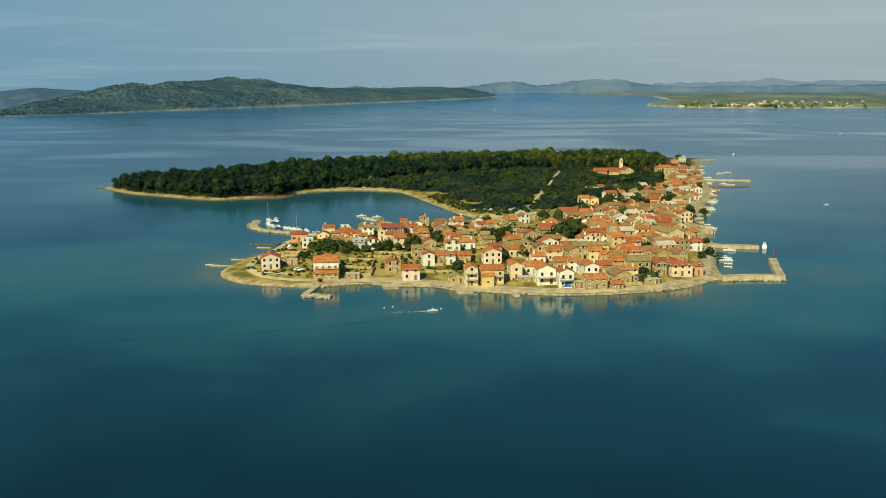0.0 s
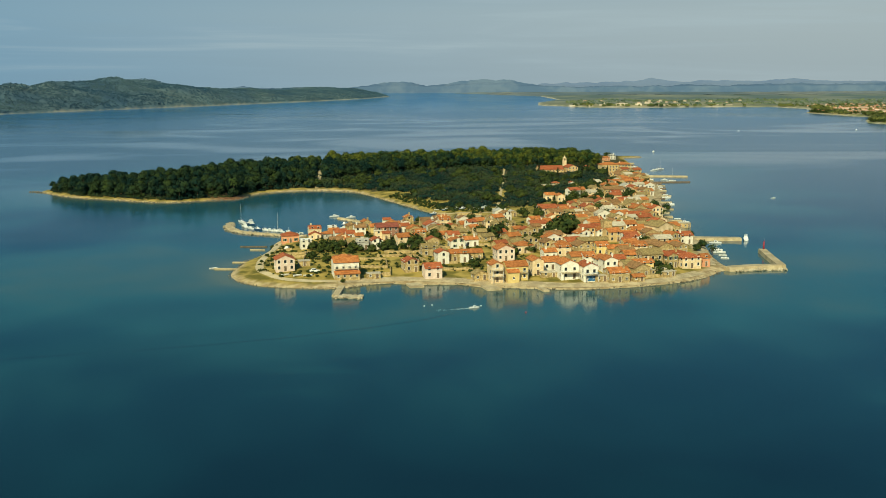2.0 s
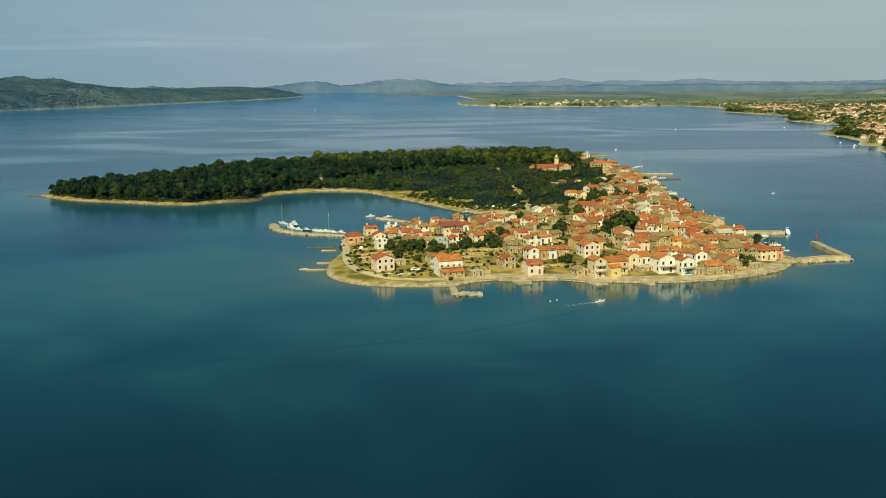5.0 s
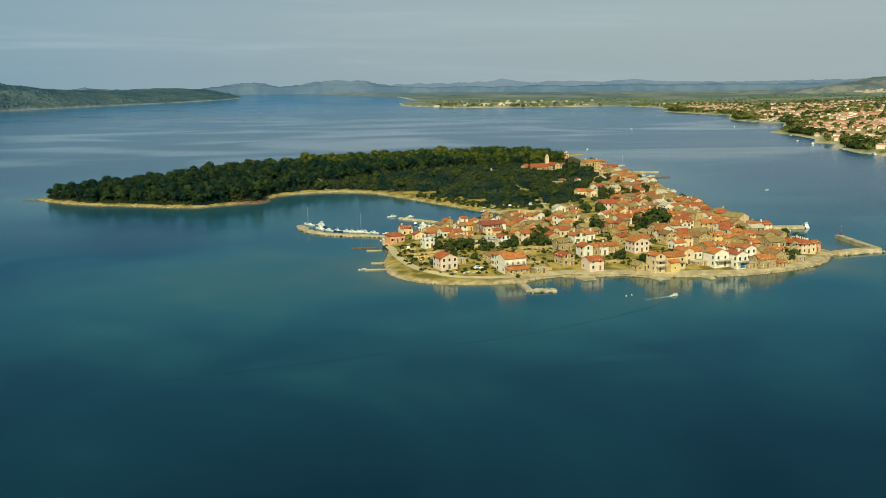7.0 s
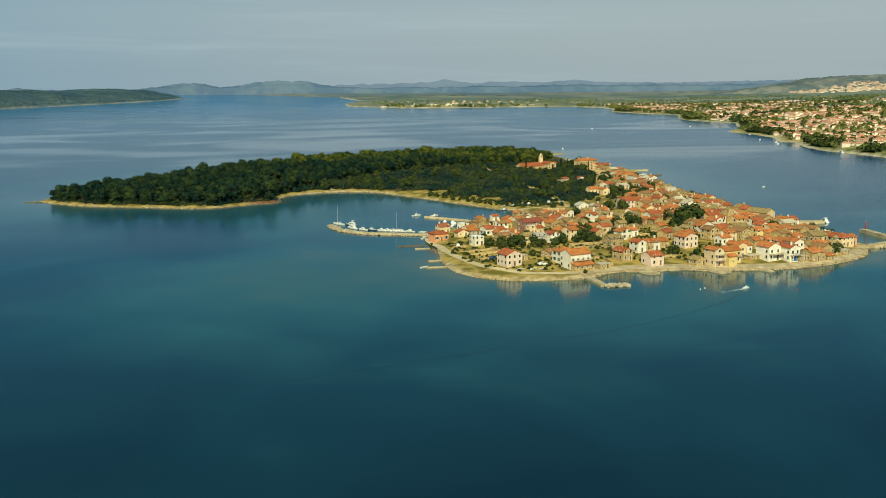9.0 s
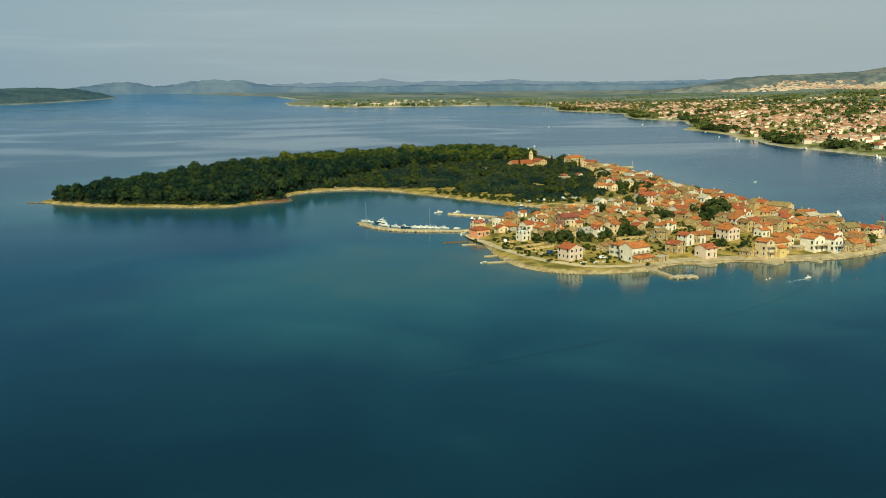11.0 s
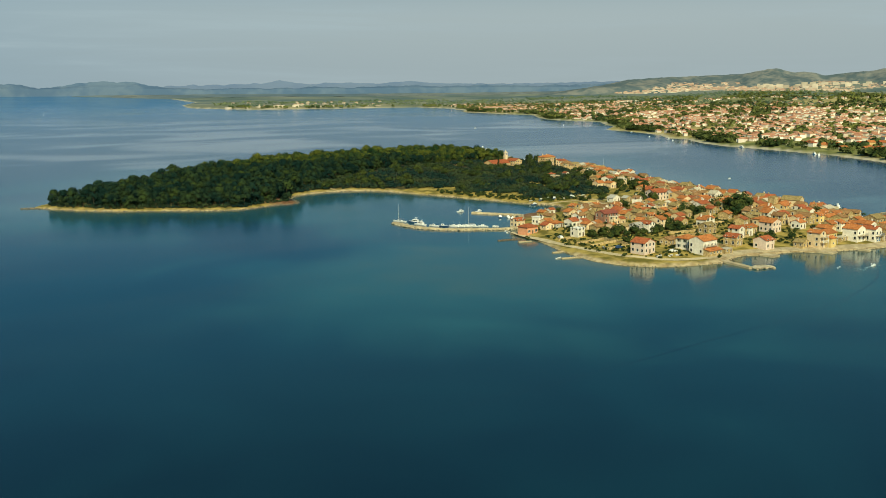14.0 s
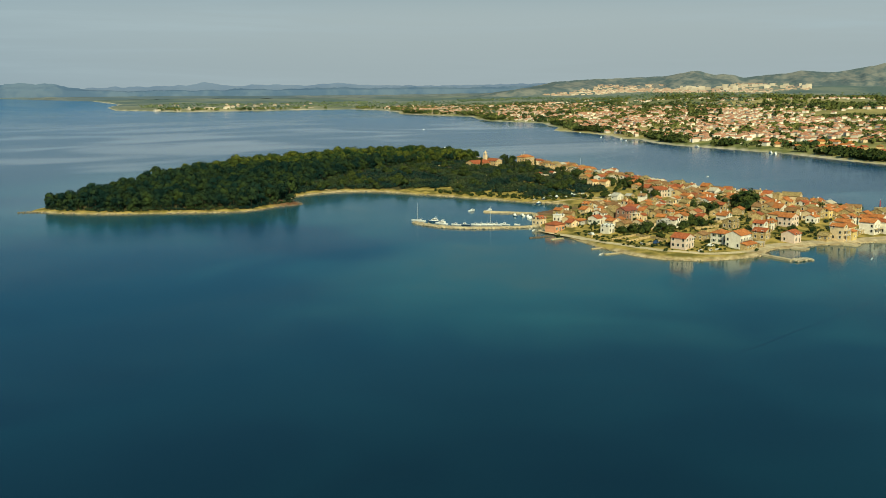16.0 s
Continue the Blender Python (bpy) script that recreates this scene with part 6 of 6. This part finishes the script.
# low swell left by the passing boat
def swell(name, line, rows, gap, height, label):
    p = smooth_line(line, 14)
    d = np.gradient(p, axis=0)
    d /= np.linalg.norm(d, axis=1)[:, None]
    nrm = np.stack([-d[:, 1], d[:, 0]], 1)
    v, f = [], []
    for r in range(rows):
        n = len(v)
        for k, ((x, y), (a, b)) in enumerate(zip(p, nrm)):
            wob = 0.25 * math.sin(k * 0.7 + r)
            fade = math.sin(math.pi * min(1, (k + 1) / 18) / 2) * math.sin(math.pi * min(1, (len(p) - k) / 10) / 2)
            for u, z in ((-0.5, -0.03), (-0.2, 0.7), (0.2, 0.7), (0.5, -0.03)):
                q = (r - rows / 2) * gap + u * gap * 0.8 + wob
                v.append((x + a * q, y + b * q, z * height * fade if z > 0 else z))
        f += [(n + 4 * k + j, n + 4 * k + 4 + j, n + 4 * k + 5 + j, n + 4 * k + 1 + j) for k in range(len(p) - 1) for j in range(3)]
    tagged(new(name, mesh(name, v, f, bpy.data.materials["sea_water"], smooth=True)), label, "wake", kind="stuff")


swell("wake", [(-330, -108), (-250, -110), (-180, -108), (-115, -104), (-75, -101), (-38, -95), (0, -83), (20, -72)], 1, 1.1, 0.022, "thin dark line of swell from a passing boat")
FOAM = mat("sea_foam", (0.30, 0.40, 0.42), (0.55, 0.62, 0.62), 1.2, 0.6, mode="world")


def foam(x0, y0, x1, y1, count, label):
    """Flat flecks of froth strewn behind a boat, denser towards it, spreading away from it."""
    pick = random.Random(61)
    v, f = [], []
    for _ in range(count):
        t = 1 - pick.random() ** 1.6
        spread = 0.25 + 2.2 * (1 - t)
        u = pick.choice((-1, 1)) * spread * pick.uniform(0.5, 1.0) if pick.random() < 0.6 else pick.uniform(-0.4, 0.4)
        n = math.hypot(x1 - x0, y1 - y0)
        cx, cy = x0 + (x1 - x0) * t - (y1 - y0) / n * u, y0 + (y1 - y0) * t + (x1 - x0) / n * u
        r, k = pick.uniform(0.05, 0.13), len(v)
        v += [(cx + r * 2.2 * math.cos(a * math.pi / 3), cy + r * math.sin(a * math.pi / 3), 0.03) for a in range(6)] + [(cx, cy, 0.03 + r * 0.3)]
        f += [(k + a, k + (a + 1) % 6, k + 6) for a in range(6)]
    tagged(new("foam", mesh("foam", v, f, FOAM)), label, "foam", kind="stuff")


foam(12, -68.6, 25, -67.3, 110, "white froth trailing behind the small motorboat")

# ---------------------------------------------------------------- walls, court, clutter
def stone_wall(x0, y0, x1, y1, h=1.1, t=0.5):
    n = max(2, int(math.hypot(x1 - x0, y1 - y0) / 2.5))
    a = math.atan2(y1 - y0, x1 - x0)
    cx, cy = -math.sin(a) * t / 2, math.cos(a) * t / 2
    v, f = [], []
    for k in range(n + 1):
        x, y = x0 + (x1 - x0) * k / n, y0 + (y1 - y0) * k / n
        g = ground_z(x, y)
        top = g + h + 0.15 * math.sin(k * 2.3 + x0)
        v += [(x - cx, y - cy, g - 0.5), (x - cx * .8, y - cy * .8, top), (x + cx * .8, y + cy * .8, top), (x + cx, y + cy, g - 0.5)]
    for k in range(n):
        f += [(4 * k + j, 4 * k + 4 + j, 4 * k + 5 + j, 4 * k + 1 + j) for j in range(3)]
    f += [(0, 1, 2, 3), (4 * n + 3, 4 * n + 2, 4 * n + 1, 4 * n)]
    tagged(new("garden_wall", mesh("garden_wall", v, f, WALLS["stone"])), "low dry-stone garden wall of pale field stones", "wall", "garden walls")


for x0, y0, x1, y1 in ((-44, 20, -30, 18), (-43, 32, -28, 29), (-42, 42, -26, 38), (-41, 56, -34, 55), (-30, 18, -28, 38), (-8, 2, 4, 0), (4, 0, 5, 14), (5, 14, -6, 16), (2, 22, 18, 19), (18, 19, 22, 4), (24, 4, 34, 2), (26, -8, 38, -11)):
    stone_wall(x0, y0, x1, y1)
for x0, y0, x1, y1 in ((34, 2, 36, 16), (6, 28, 26, 24), (26, 24, 34, 30), (28, 36, 42, 30), (44, 40, 56, 34), (60, -16, 66, -26), (-4, -12, 4, -11), (4, -11, 5, -2), (56, -20, 64, -22), (98, -36, 110, -33), (150, 400, 170, 396), (170, 396, 172, 408)):
    stone_wall(x0, y0, x1, y1, 1.3)
for x0, y0, x1, y1 in ((100, 150, 106, 172), (84, 176, 78, 162), (150, 402, 152, 412), (126, 236, 140, 246), (140, 246, 138, 258), (112, 190, 124, 198), (16, 62, 26, 58), (50, 90, 62, 86), (46, 104, 58, 110), (62, 124, 78, 120)):
    stone_wall(x0, y0, x1, y1, 1.0)

court = Soup()
m = pose(66, 138, 0, 0, 0, -15)
zc = max(ground_z(x, y) for x, y in ((56, 128), (70, 124), (62, 152), (76, 148), (66, 138)))
court.box(-7.5, 7.5, -11.5, 11.5, zc - 1.0, zc + 0.06, 0, m)
tagged(new("sports_court", court.mesh("sports_court", CONCRETE)), "pale fenced concrete sports court", "sports court", kind="structure")
net = new("court_fence")
net.matrix_basis = m @ pose(0, 0, zc + 0.06)
tagged(net, "low pale wall round the sports court", "fence")
for a, b, c, d in ((-7.5, 7.5, -11.5, -11.3), (-7.5, 7.5, 11.3, 11.5), (-7.5, -7.3, -11.3, 11.3), (7.3, 7.5, -11.3, 11.3)):
    s = Soup()
    s.box(a, b, c, d, 0, 1.0)
    put("panel", s.mesh("panel", WALLS["stone"]), net)


def car(x, y, rot, paint, label):
    ob = new("car")
    ob.matrix_basis = pose(x, y, ground_z(x, y) + 0.02, 0, 0, rot)
    tagged(ob, label, "car", "parked cars")
    s = Soup()
    s.add([(-2.1, -.85, .35), (2.1, -.85, .35), (2.1, .85, .35), (-2.1, .85, .35), (-2.05, -.82, .9), (2.0, -.8, .82), (2.0, .8, .82), (-2.05, .82, .9)], BOX)
    s.add([(-1.6, -.8, .9), (1.0, -.8, .86), (1.0, .8, .86), (-1.6, .8, .9), (-1.2, -.65, 1.45), (.3, -.65, 1.45), (.3, .65, 1.45), (-1.2, .65, 1.45)], BOX)
    body = put("body", s.mesh("body", paint), ob)
    s = Soup()
    s.box(-1.25, .45, -.76, .76, .98, 1.34)
    put("side_window", s.mesh("side_window", GLASS), body)
    for a in (-1.3, 1.3):
        for b in (-.8, .8):
            s = Soup()
            s.tube(0, 0, -.1, .1, .33, .33, 12)
            put("wheel", s.mesh("wheel", GLASS), ob, pose(a, b, .33, 90, 0, 0))


# boats and cars drawn up on land
for x, y, r, k in ((62, 186, 30, 1), (67, 182, 20, 0), (72, 184, 40, 1), (77, 180, 10, 0), (83, 178, 25, 1), (57, 190, 15, 0), (90, 174, 30, 0), (50, 186, 40, 0), (54, 183, 20, 1), (64, 189, 60, 0), (69, 187, 15, 1), (74, 190, 35, 0), (80, 186, 20, 0), (86, 183, 50, 1), (94, 180, 10, 0), (-38, -6, 10, 0), (-33, -8, 20, 0), (-29, -9, 5, 0), (-42, 24, 60, 0)):
    b = boat("motor" if k else "dinghy", x, y, r, navy=k == 1)
    b.matrix_basis = pose(x, y, ground_z(x, y) + 0.27, 0, 0, r) @ Matrix.Diagonal((0.78, 0.78, 0.78, 1))
    b["label"] = "small boat drawn up on dry land"
    b["group"] = "boats ashore"
for x, y, r, c in ((-38, 3.5 + 15, 12, BOAT_BLUE), (-26, -3, 5, BOAT_WHITE), (-36, 60, 70, BOAT_WHITE), (44, 100, 20, BOAT_BLUE), (96, 158, 30, BOAT_WHITE)):
    car(x, y, r, c, "small white parked car on rough ground" if c is BOAT_WHITE else "dark blue parked car on rough ground")



# ---------------------------------------------------------------- the town across the channel
TOWN_WALL = mat("town_plaster", (0.66, 0.55, 0.45), (0.85, 0.78, 0.69), 0.02, 0.9, vary=0.22, mode="island")
TOWN_ROOF = mat("town_tile", (0.34, 0.15, 0.082), (0.52, 0.28, 0.175), 0.02, 0.9, vary=0.2, mode="island")
# Walls and tiles of the farthest buildings, muted with haze in the colour.
FAR_WALL = mat("hazed_town_plaster", (0.42, 0.36, 0.29), (0.60, 0.52, 0.42), 0.01, 0.9, vary=0.2, mode="island")
FAR_ROOF = mat("hazed_town_tile", (0.34, 0.21, 0.15), (0.45, 0.31, 0.23), 0.01, 0.9, vary=0.15, mode="island")


def block(soup, x, y, z, w, d, h, turn, hip=True):
    """A simple far house: walls and a low tiled roof."""
    m = pose(x, y, z, 0, 0, turn)
    soup.box(-w / 2, w / 2, -d / 2, d / 2, -3, h, 0, m)
    r = 0.27 * d
    run = w / 2 - d / 2 if hip and w > d else w / 2 + 0.3
    v = [m @ Vector(p) for p in ((-w / 2 - .4, -d / 2 - .4, h + .01), (w / 2 + .4, -d / 2 - .4, h + .01), (w / 2 + .4, d / 2 + .4, h + .01), (-w / 2 - .4, d / 2 + .4, h + .01), (-run, 0, h + r), (run, 0, h + r))]
    soup.add(v, [(3, 2, 1, 0), (0, 1, 5, 4), (2, 3, 4, 5), (1, 2, 5), (3, 0, 4)], 1)


gen = np.random.default_rng(17)
c = np.column_stack([gen.uniform(520, 2400, 26000), gen.uniform(-80, 2700, 26000)])
s = inland(c, COAST)
bearing = np.degrees(np.arctan2(c[:, 0] - PIVOT[0], c[:, 1] - PIVOT[1]))
dist = np.hypot(c[:, 0] - PIVOT[0], c[:, 1] - PIVOT[1])
dense = 0.72 + 0.42 * np.clip((c[:, 1] - 450) / 600, 0, 1) + 0.7 * waves(c[:, 0], c[:, 1], 420, 31) - np.clip((s - 230) / 420, 0, 1.2) - np.clip((c[:, 1] - 2150) / 500, 0, 1)
ok = (s > 26 + 16 * waves(c[:, 0], c[:, 1], 260, 37)) & (bearing > 22) & (bearing < 72) & (gen.uniform(0, 1, len(c)) < dense)
picked, cells = [], set()
for (x, y), hit in zip(c, ok):
    key = (int(x // 11.5), int(y // 11.5))
    if hit and key not in cells:
        cells.add(key)
        picked.append((x, y))
picked.sort(key=lambda p: math.hypot(p[0] - 100, p[1]))
hs = mainland_height(np.array([p[0] for p in picked]), np.array([p[1] for p in picked]), inland(picked, COAST))
variants = []
for k in range(6):
    w, d, h = gen.uniform(6.5, 10.0), gen.uniform(6.0, 7.6), gen.choice((3.0, 3.4, 3.8, 4.4, 5.0))
    a, b = Soup(), Soup()
    a.box(-w / 2, w / 2, -d / 2, d / 2, -3, h)
    r = (gable_roof if k % 2 else hip_roof)(w, d, h, 0.56)
    variants.append((mesh("wall", a.v, a.f, WALLS[("white", "cream", "pinkwhite", "stone", "cream", "ochre")[k]]), r.mesh("roof", ROOFS["orange" if k % 3 else "red"]), w, d, h,
                     "{} waterfront town house with tiled roof".format(("white", "cream", "pale pink", "stone", "cream", "ochre")[k])))
for n, ((x, y), z) in enumerate(zip(picked[:230], hs[:230])):
    wm, rm, w, d, h, label = variants[n % 6]
    ob = new("town_house")
    ob.matrix_basis = pose(x, y, z, 0, 0, float(gen.uniform(-40, 40)))
    tagged(ob, label, "town house", "town houses across the channel")
    put("wall", wm, ob)
    put("roof", rm, ob)
    kind = WINDOW
    for k in range(max(1, round(h / 2.9)) if n < 70 else 0):
        for u in (-w / 4, w / 4):
            put("window", kind[1], ob, pose(u, -d / 2 - 0.02, 1 + 2.7 * k) @ Matrix.Diagonal((1.5, 1, 1.2, 1)))
rest = Soup()
for (x, y), z in zip(picked[230:], hs[230:]):
    block(rest, x, y, float(z), gen.uniform(5.5, 10), gen.uniform(5.5, 7.5), float(gen.choice((2.8, 3.2, 3.8, 4.6))), float(gen.uniform(0, 180)))
rest.v = [tuple(p) for p in far_off(rest.v)]
tagged(new("town", rest.mesh("town", [TOWN_WALL, TOWN_ROOF])), "distant town of pale houses with orange roofs", "town", kind="stuff")

# resort buildings on the far cape, roofs along the plain, the city on its hill
far = Soup()
for x, y, w, h in ((1180, 2880, 60, 12), (1120, 2900, 45, 10), (1235, 2860, 30, 8), (1075, 2910, 22, 7), (1330, 2860, 70, 10), (1395, 2880, 45, 8), (1040, 3000, 40, 8), (1520, 2850, 30, 7), (1580, 2860, 26, 7)):
    z = float(mainland_height(np.array([x]), np.array([y]), inland([(x, y)], COAST))[0])
    far.box(-w / 3, w / 3, -7, 7, -3, h * 0.6, 0, pose(x, y, z, 0, 0, 5))
for _ in range(300):
    b, r = radians(gen.uniform(15, 31)), gen.uniform(3350, 4300)
    if gen.random() < 0.45:
        b, r = radians(gen.uniform(31, 42)), gen.uniform(2500, 3100)
    x, y = PIVOT[0] + r * math.sin(b), PIVOT[1] + r * math.cos(b)
    q = inland([(x, y)], COAST)
    if q[0] > 60 and waves(np.array([x]), np.array([y]), 500, 35)[0] > 0.15:
        block(far, x, y, float(mainland_height(np.array([x]), np.array([y]), q)[0]), gen.uniform(8, 16), 9, gen.uniform(3.5, 6), gen.uniform(0, 180))
for k in range(3200):
    b, r = gen.uniform(43.5, 58.6), gen.uniform(5000, 6500)
    if waves(np.array([b * 60]), np.array([r * 0.5]), 300, 91)[0] < -0.45 or (b < 46.5 and gen.random() < 0.6):
        continue
    x, y = PIVOT[0] + r * math.sin(radians(b)), PIVOT[1] + r * math.cos(radians(b))
    z = float(mainland_height(np.array([x]), np.array([y]), np.array([900.0]))[0])
    block(far, x, y, z, gen.uniform(10, 22), 11, gen.uniform(5, 13), gen.uniform(-60, 10))
for k in range(46):
    b, r = gen.uniform(51.5, 58.6), gen.uniform(5250, 5900)
    x, y = PIVOT[0] + r * math.sin(radians(b)), PIVOT[1] + r * math.cos(radians(b))
    z = float(mainland_height(np.array([x]), np.array([y]), np.array([900.0]))[0])
    w, h = gen.uniform(14, 34), gen.uniform(20, 34)
    far.box(-w / 2, w / 2, -7, 7, -3, h, 0, pose(x, y, z, 0, 0, -50 + gen.uniform(-8, 8)))
far.v = [tuple(p) for p in far_off(far.v)]
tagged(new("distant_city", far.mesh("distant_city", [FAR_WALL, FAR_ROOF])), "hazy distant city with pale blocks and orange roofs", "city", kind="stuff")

# woods and garden trees of the mainland
def tuft(gen, n, r):
    d = gen.normal(size=(n, 3))
    d[:, 2] = np.abs(d[:, 2]) - 0.2
    d /= np.linalg.norm(d, axis=1)[:, None]
    at = d * np.array([r, r, r * 0.8]) + (0, 0, r * 0.7)
    nn = d + gen.normal(size=(n, 3)) * 0.4
    a = np.cross(nn, gen.normal(size=(n, 3)))
    a /= np.linalg.norm(a, axis=1)[:, None]
    b = np.cross(nn / np.linalg.norm(nn, axis=1)[:, None], a)
    k = gen.uniform(0.35, 0.6, (n, 1)) * r
    return np.stack([at - a * k, at - b * k, at + a * k, at + b * k], 1).reshape(-1, 3)


tufts = [tuft(gen, 34, 1.0) for _ in range(8)]
c = np.column_stack([gen.uniform(520, 3300, 60000), gen.uniform(-80, 3400, 60000)])
s = inland(c, COAST)
bearing = np.degrees(np.arctan2(c[:, 0] - PIVOT[0], c[:, 1] - PIVOT[1]))
dist = np.hypot(c[:, 0] - PIVOT[0], c[:, 1] - PIVOT[1])
thick = 0.17 + 0.20 * np.clip((900 - c[:, 1]) / 400, 0, 1) + 0.04 * ((s > 25) & (s < 330) & (c[:, 1] < 1700)) + 0.45 * waves(c[:, 0], c[:, 1], 300, 41) + np.where(s < 42, 0.62, 0) + np.where((dist > 2200), 0.08, 0) - np.where((s > 330) & (dist < 2200), 0.14, 0)
ok = (s > 9) & (bearing > 14) & (bearing < 72) & (gen.uniform(0, 1, len(c)) < thick * np.clip(1500 / dist, 0.25, 0.9)) & (dist < 3600)
c, s, dist = c[ok][:17000], s[ok][:17000], dist[ok][:17000]
z = mainland_height(c[:, 0], c[:, 1], s)
vs = []
for (x, y), h, q in zip(c, z, dist):
    r = gen.uniform(2.2, 4.4) * (1.0 if q < 1800 else 1.4)
    vs.append(tufts[gen.integers(0, 8)] * r + (x, y, h))
vs = far_off(np.concatenate(vs))
tagged(new("woodland", quad_mesh("woodland", vs, np.arange(len(vs)).reshape(-1, 4), [MAINWOOD])), "green trees and woods of the mainland shore", "woodland", kind="stuff")


# belt of trees along the town's beach
coast = smooth_line(COAST[2:22], 40)
vs = []
for k in range(1500):
    i = int(gen.integers(0, len(coast) - 1))
    (x, y), (dx, dy) = coast[i], coast[i + 1] - coast[i]
    n = math.hypot(dx, dy) + 1e-6
    if waves(np.array([x]), np.array([y]), 330, 95)[0] < -0.12:
        continue
    off = 9 + 26 * gen.random() ** 1.5
    x, y = x + dy / n * off + gen.uniform(-4, 4), y - dx / n * off + gen.uniform(-4, 4)
    q = inland([(x, y)], COAST)
    if q[0] > 6:
        vs.append(tufts[gen.integers(0, 8)] * gen.uniform(2.4, 4.6) + (x, y, float(mainland_height(np.array([x]), np.array([y]), q)[0])))
vs = far_off(np.concatenate(vs))
tagged(new("shore_trees", quad_mesh("shore_trees", vs, np.arange(len(vs)).reshape(-1, 4), [GARDEN])), "dark green pines along the town's pale beach", "woodland", kind="stuff")

# Leaf colour of the far trees is paled to stand for haze.
FARWOOD = mat("hazed_plain_leaves", (0.068, 0.108, 0.082), (0.150, 0.178, 0.095), 0.006, 0.95, vary=0.08, mode="island", spec=0.05)
# woods of the far plain
c = np.column_stack([gen.uniform(700, 5000, 42000), gen.uniform(1200, 5600, 42000)])
s = inland(c, COAST)
dist = np.hypot(c[:, 0] - PIVOT[0], c[:, 1] - PIVOT[1])
bearing = np.degrees(np.arctan2(c[:, 0] - PIVOT[0], c[:, 1] - PIVOT[1]))
ok = (s > np.where(bearing < 33, 110, 30)) & (dist > 2500) & (dist < 4600) & (bearing > 12) & (bearing < 66) & (gen.uniform(0, 1, len(c)) < 0.32 + 0.6 * waves(c[:, 0], c[:, 1], 520, 71))
c, s = c[ok][:8000], s[ok][:8000]
z = mainland_height(c[:, 0], c[:, 1], s)
clumps = [tuft(gen, 9, 1.0) for _ in range(8)]
vs = [clumps[gen.integers(0, 8)] * gen.uniform(3, 6) + (x, y, h - 1) for (x, y), h in zip(c, z)]
vs = far_off(np.concatenate(vs))
tagged(new("woodland", quad_mesh("woodland", vs, np.arange(len(vs)).reshape(-1, 4), [FARWOOD])), "haze-paled green pine woods over the far coastal plain", "woodland", kind="stuff")


# woods on the long hill, their leaves blued with painted-in haze
HILLWOOD = mat("hazed_hill_leaves", (0.030, 0.070, 0.118), (0.070, 0.118, 0.145), 0.006, 0.95, vary=0.07, mode="island", spec=0.05)
c = np.column_stack([gen.uniform(-1250, 950, 110000), gen.uniform(2050, 6900, 110000)])
s = inland(c, RIDGE)
ok = (s > 14) & (gen.uniform(0, 1, len(c)) < np.clip(0.85 + 0.4 * waves(c[:, 0], c[:, 1], 420, 51), 0.25, 1)) & (s < 420)
c, s = c[ok][:30000], s[ok][:30000]
z = hill_height(c[:, 0], c[:, 1], s)
small = [tuft(gen, 9, 1.0) for _ in range(8)]
vs = [small[gen.integers(0, 8)] * gen.uniform(2.0, 4.2) + (x, y, h - 1.6) for (x, y), h in zip(c, z)]
vs = far_off(np.concatenate(vs))
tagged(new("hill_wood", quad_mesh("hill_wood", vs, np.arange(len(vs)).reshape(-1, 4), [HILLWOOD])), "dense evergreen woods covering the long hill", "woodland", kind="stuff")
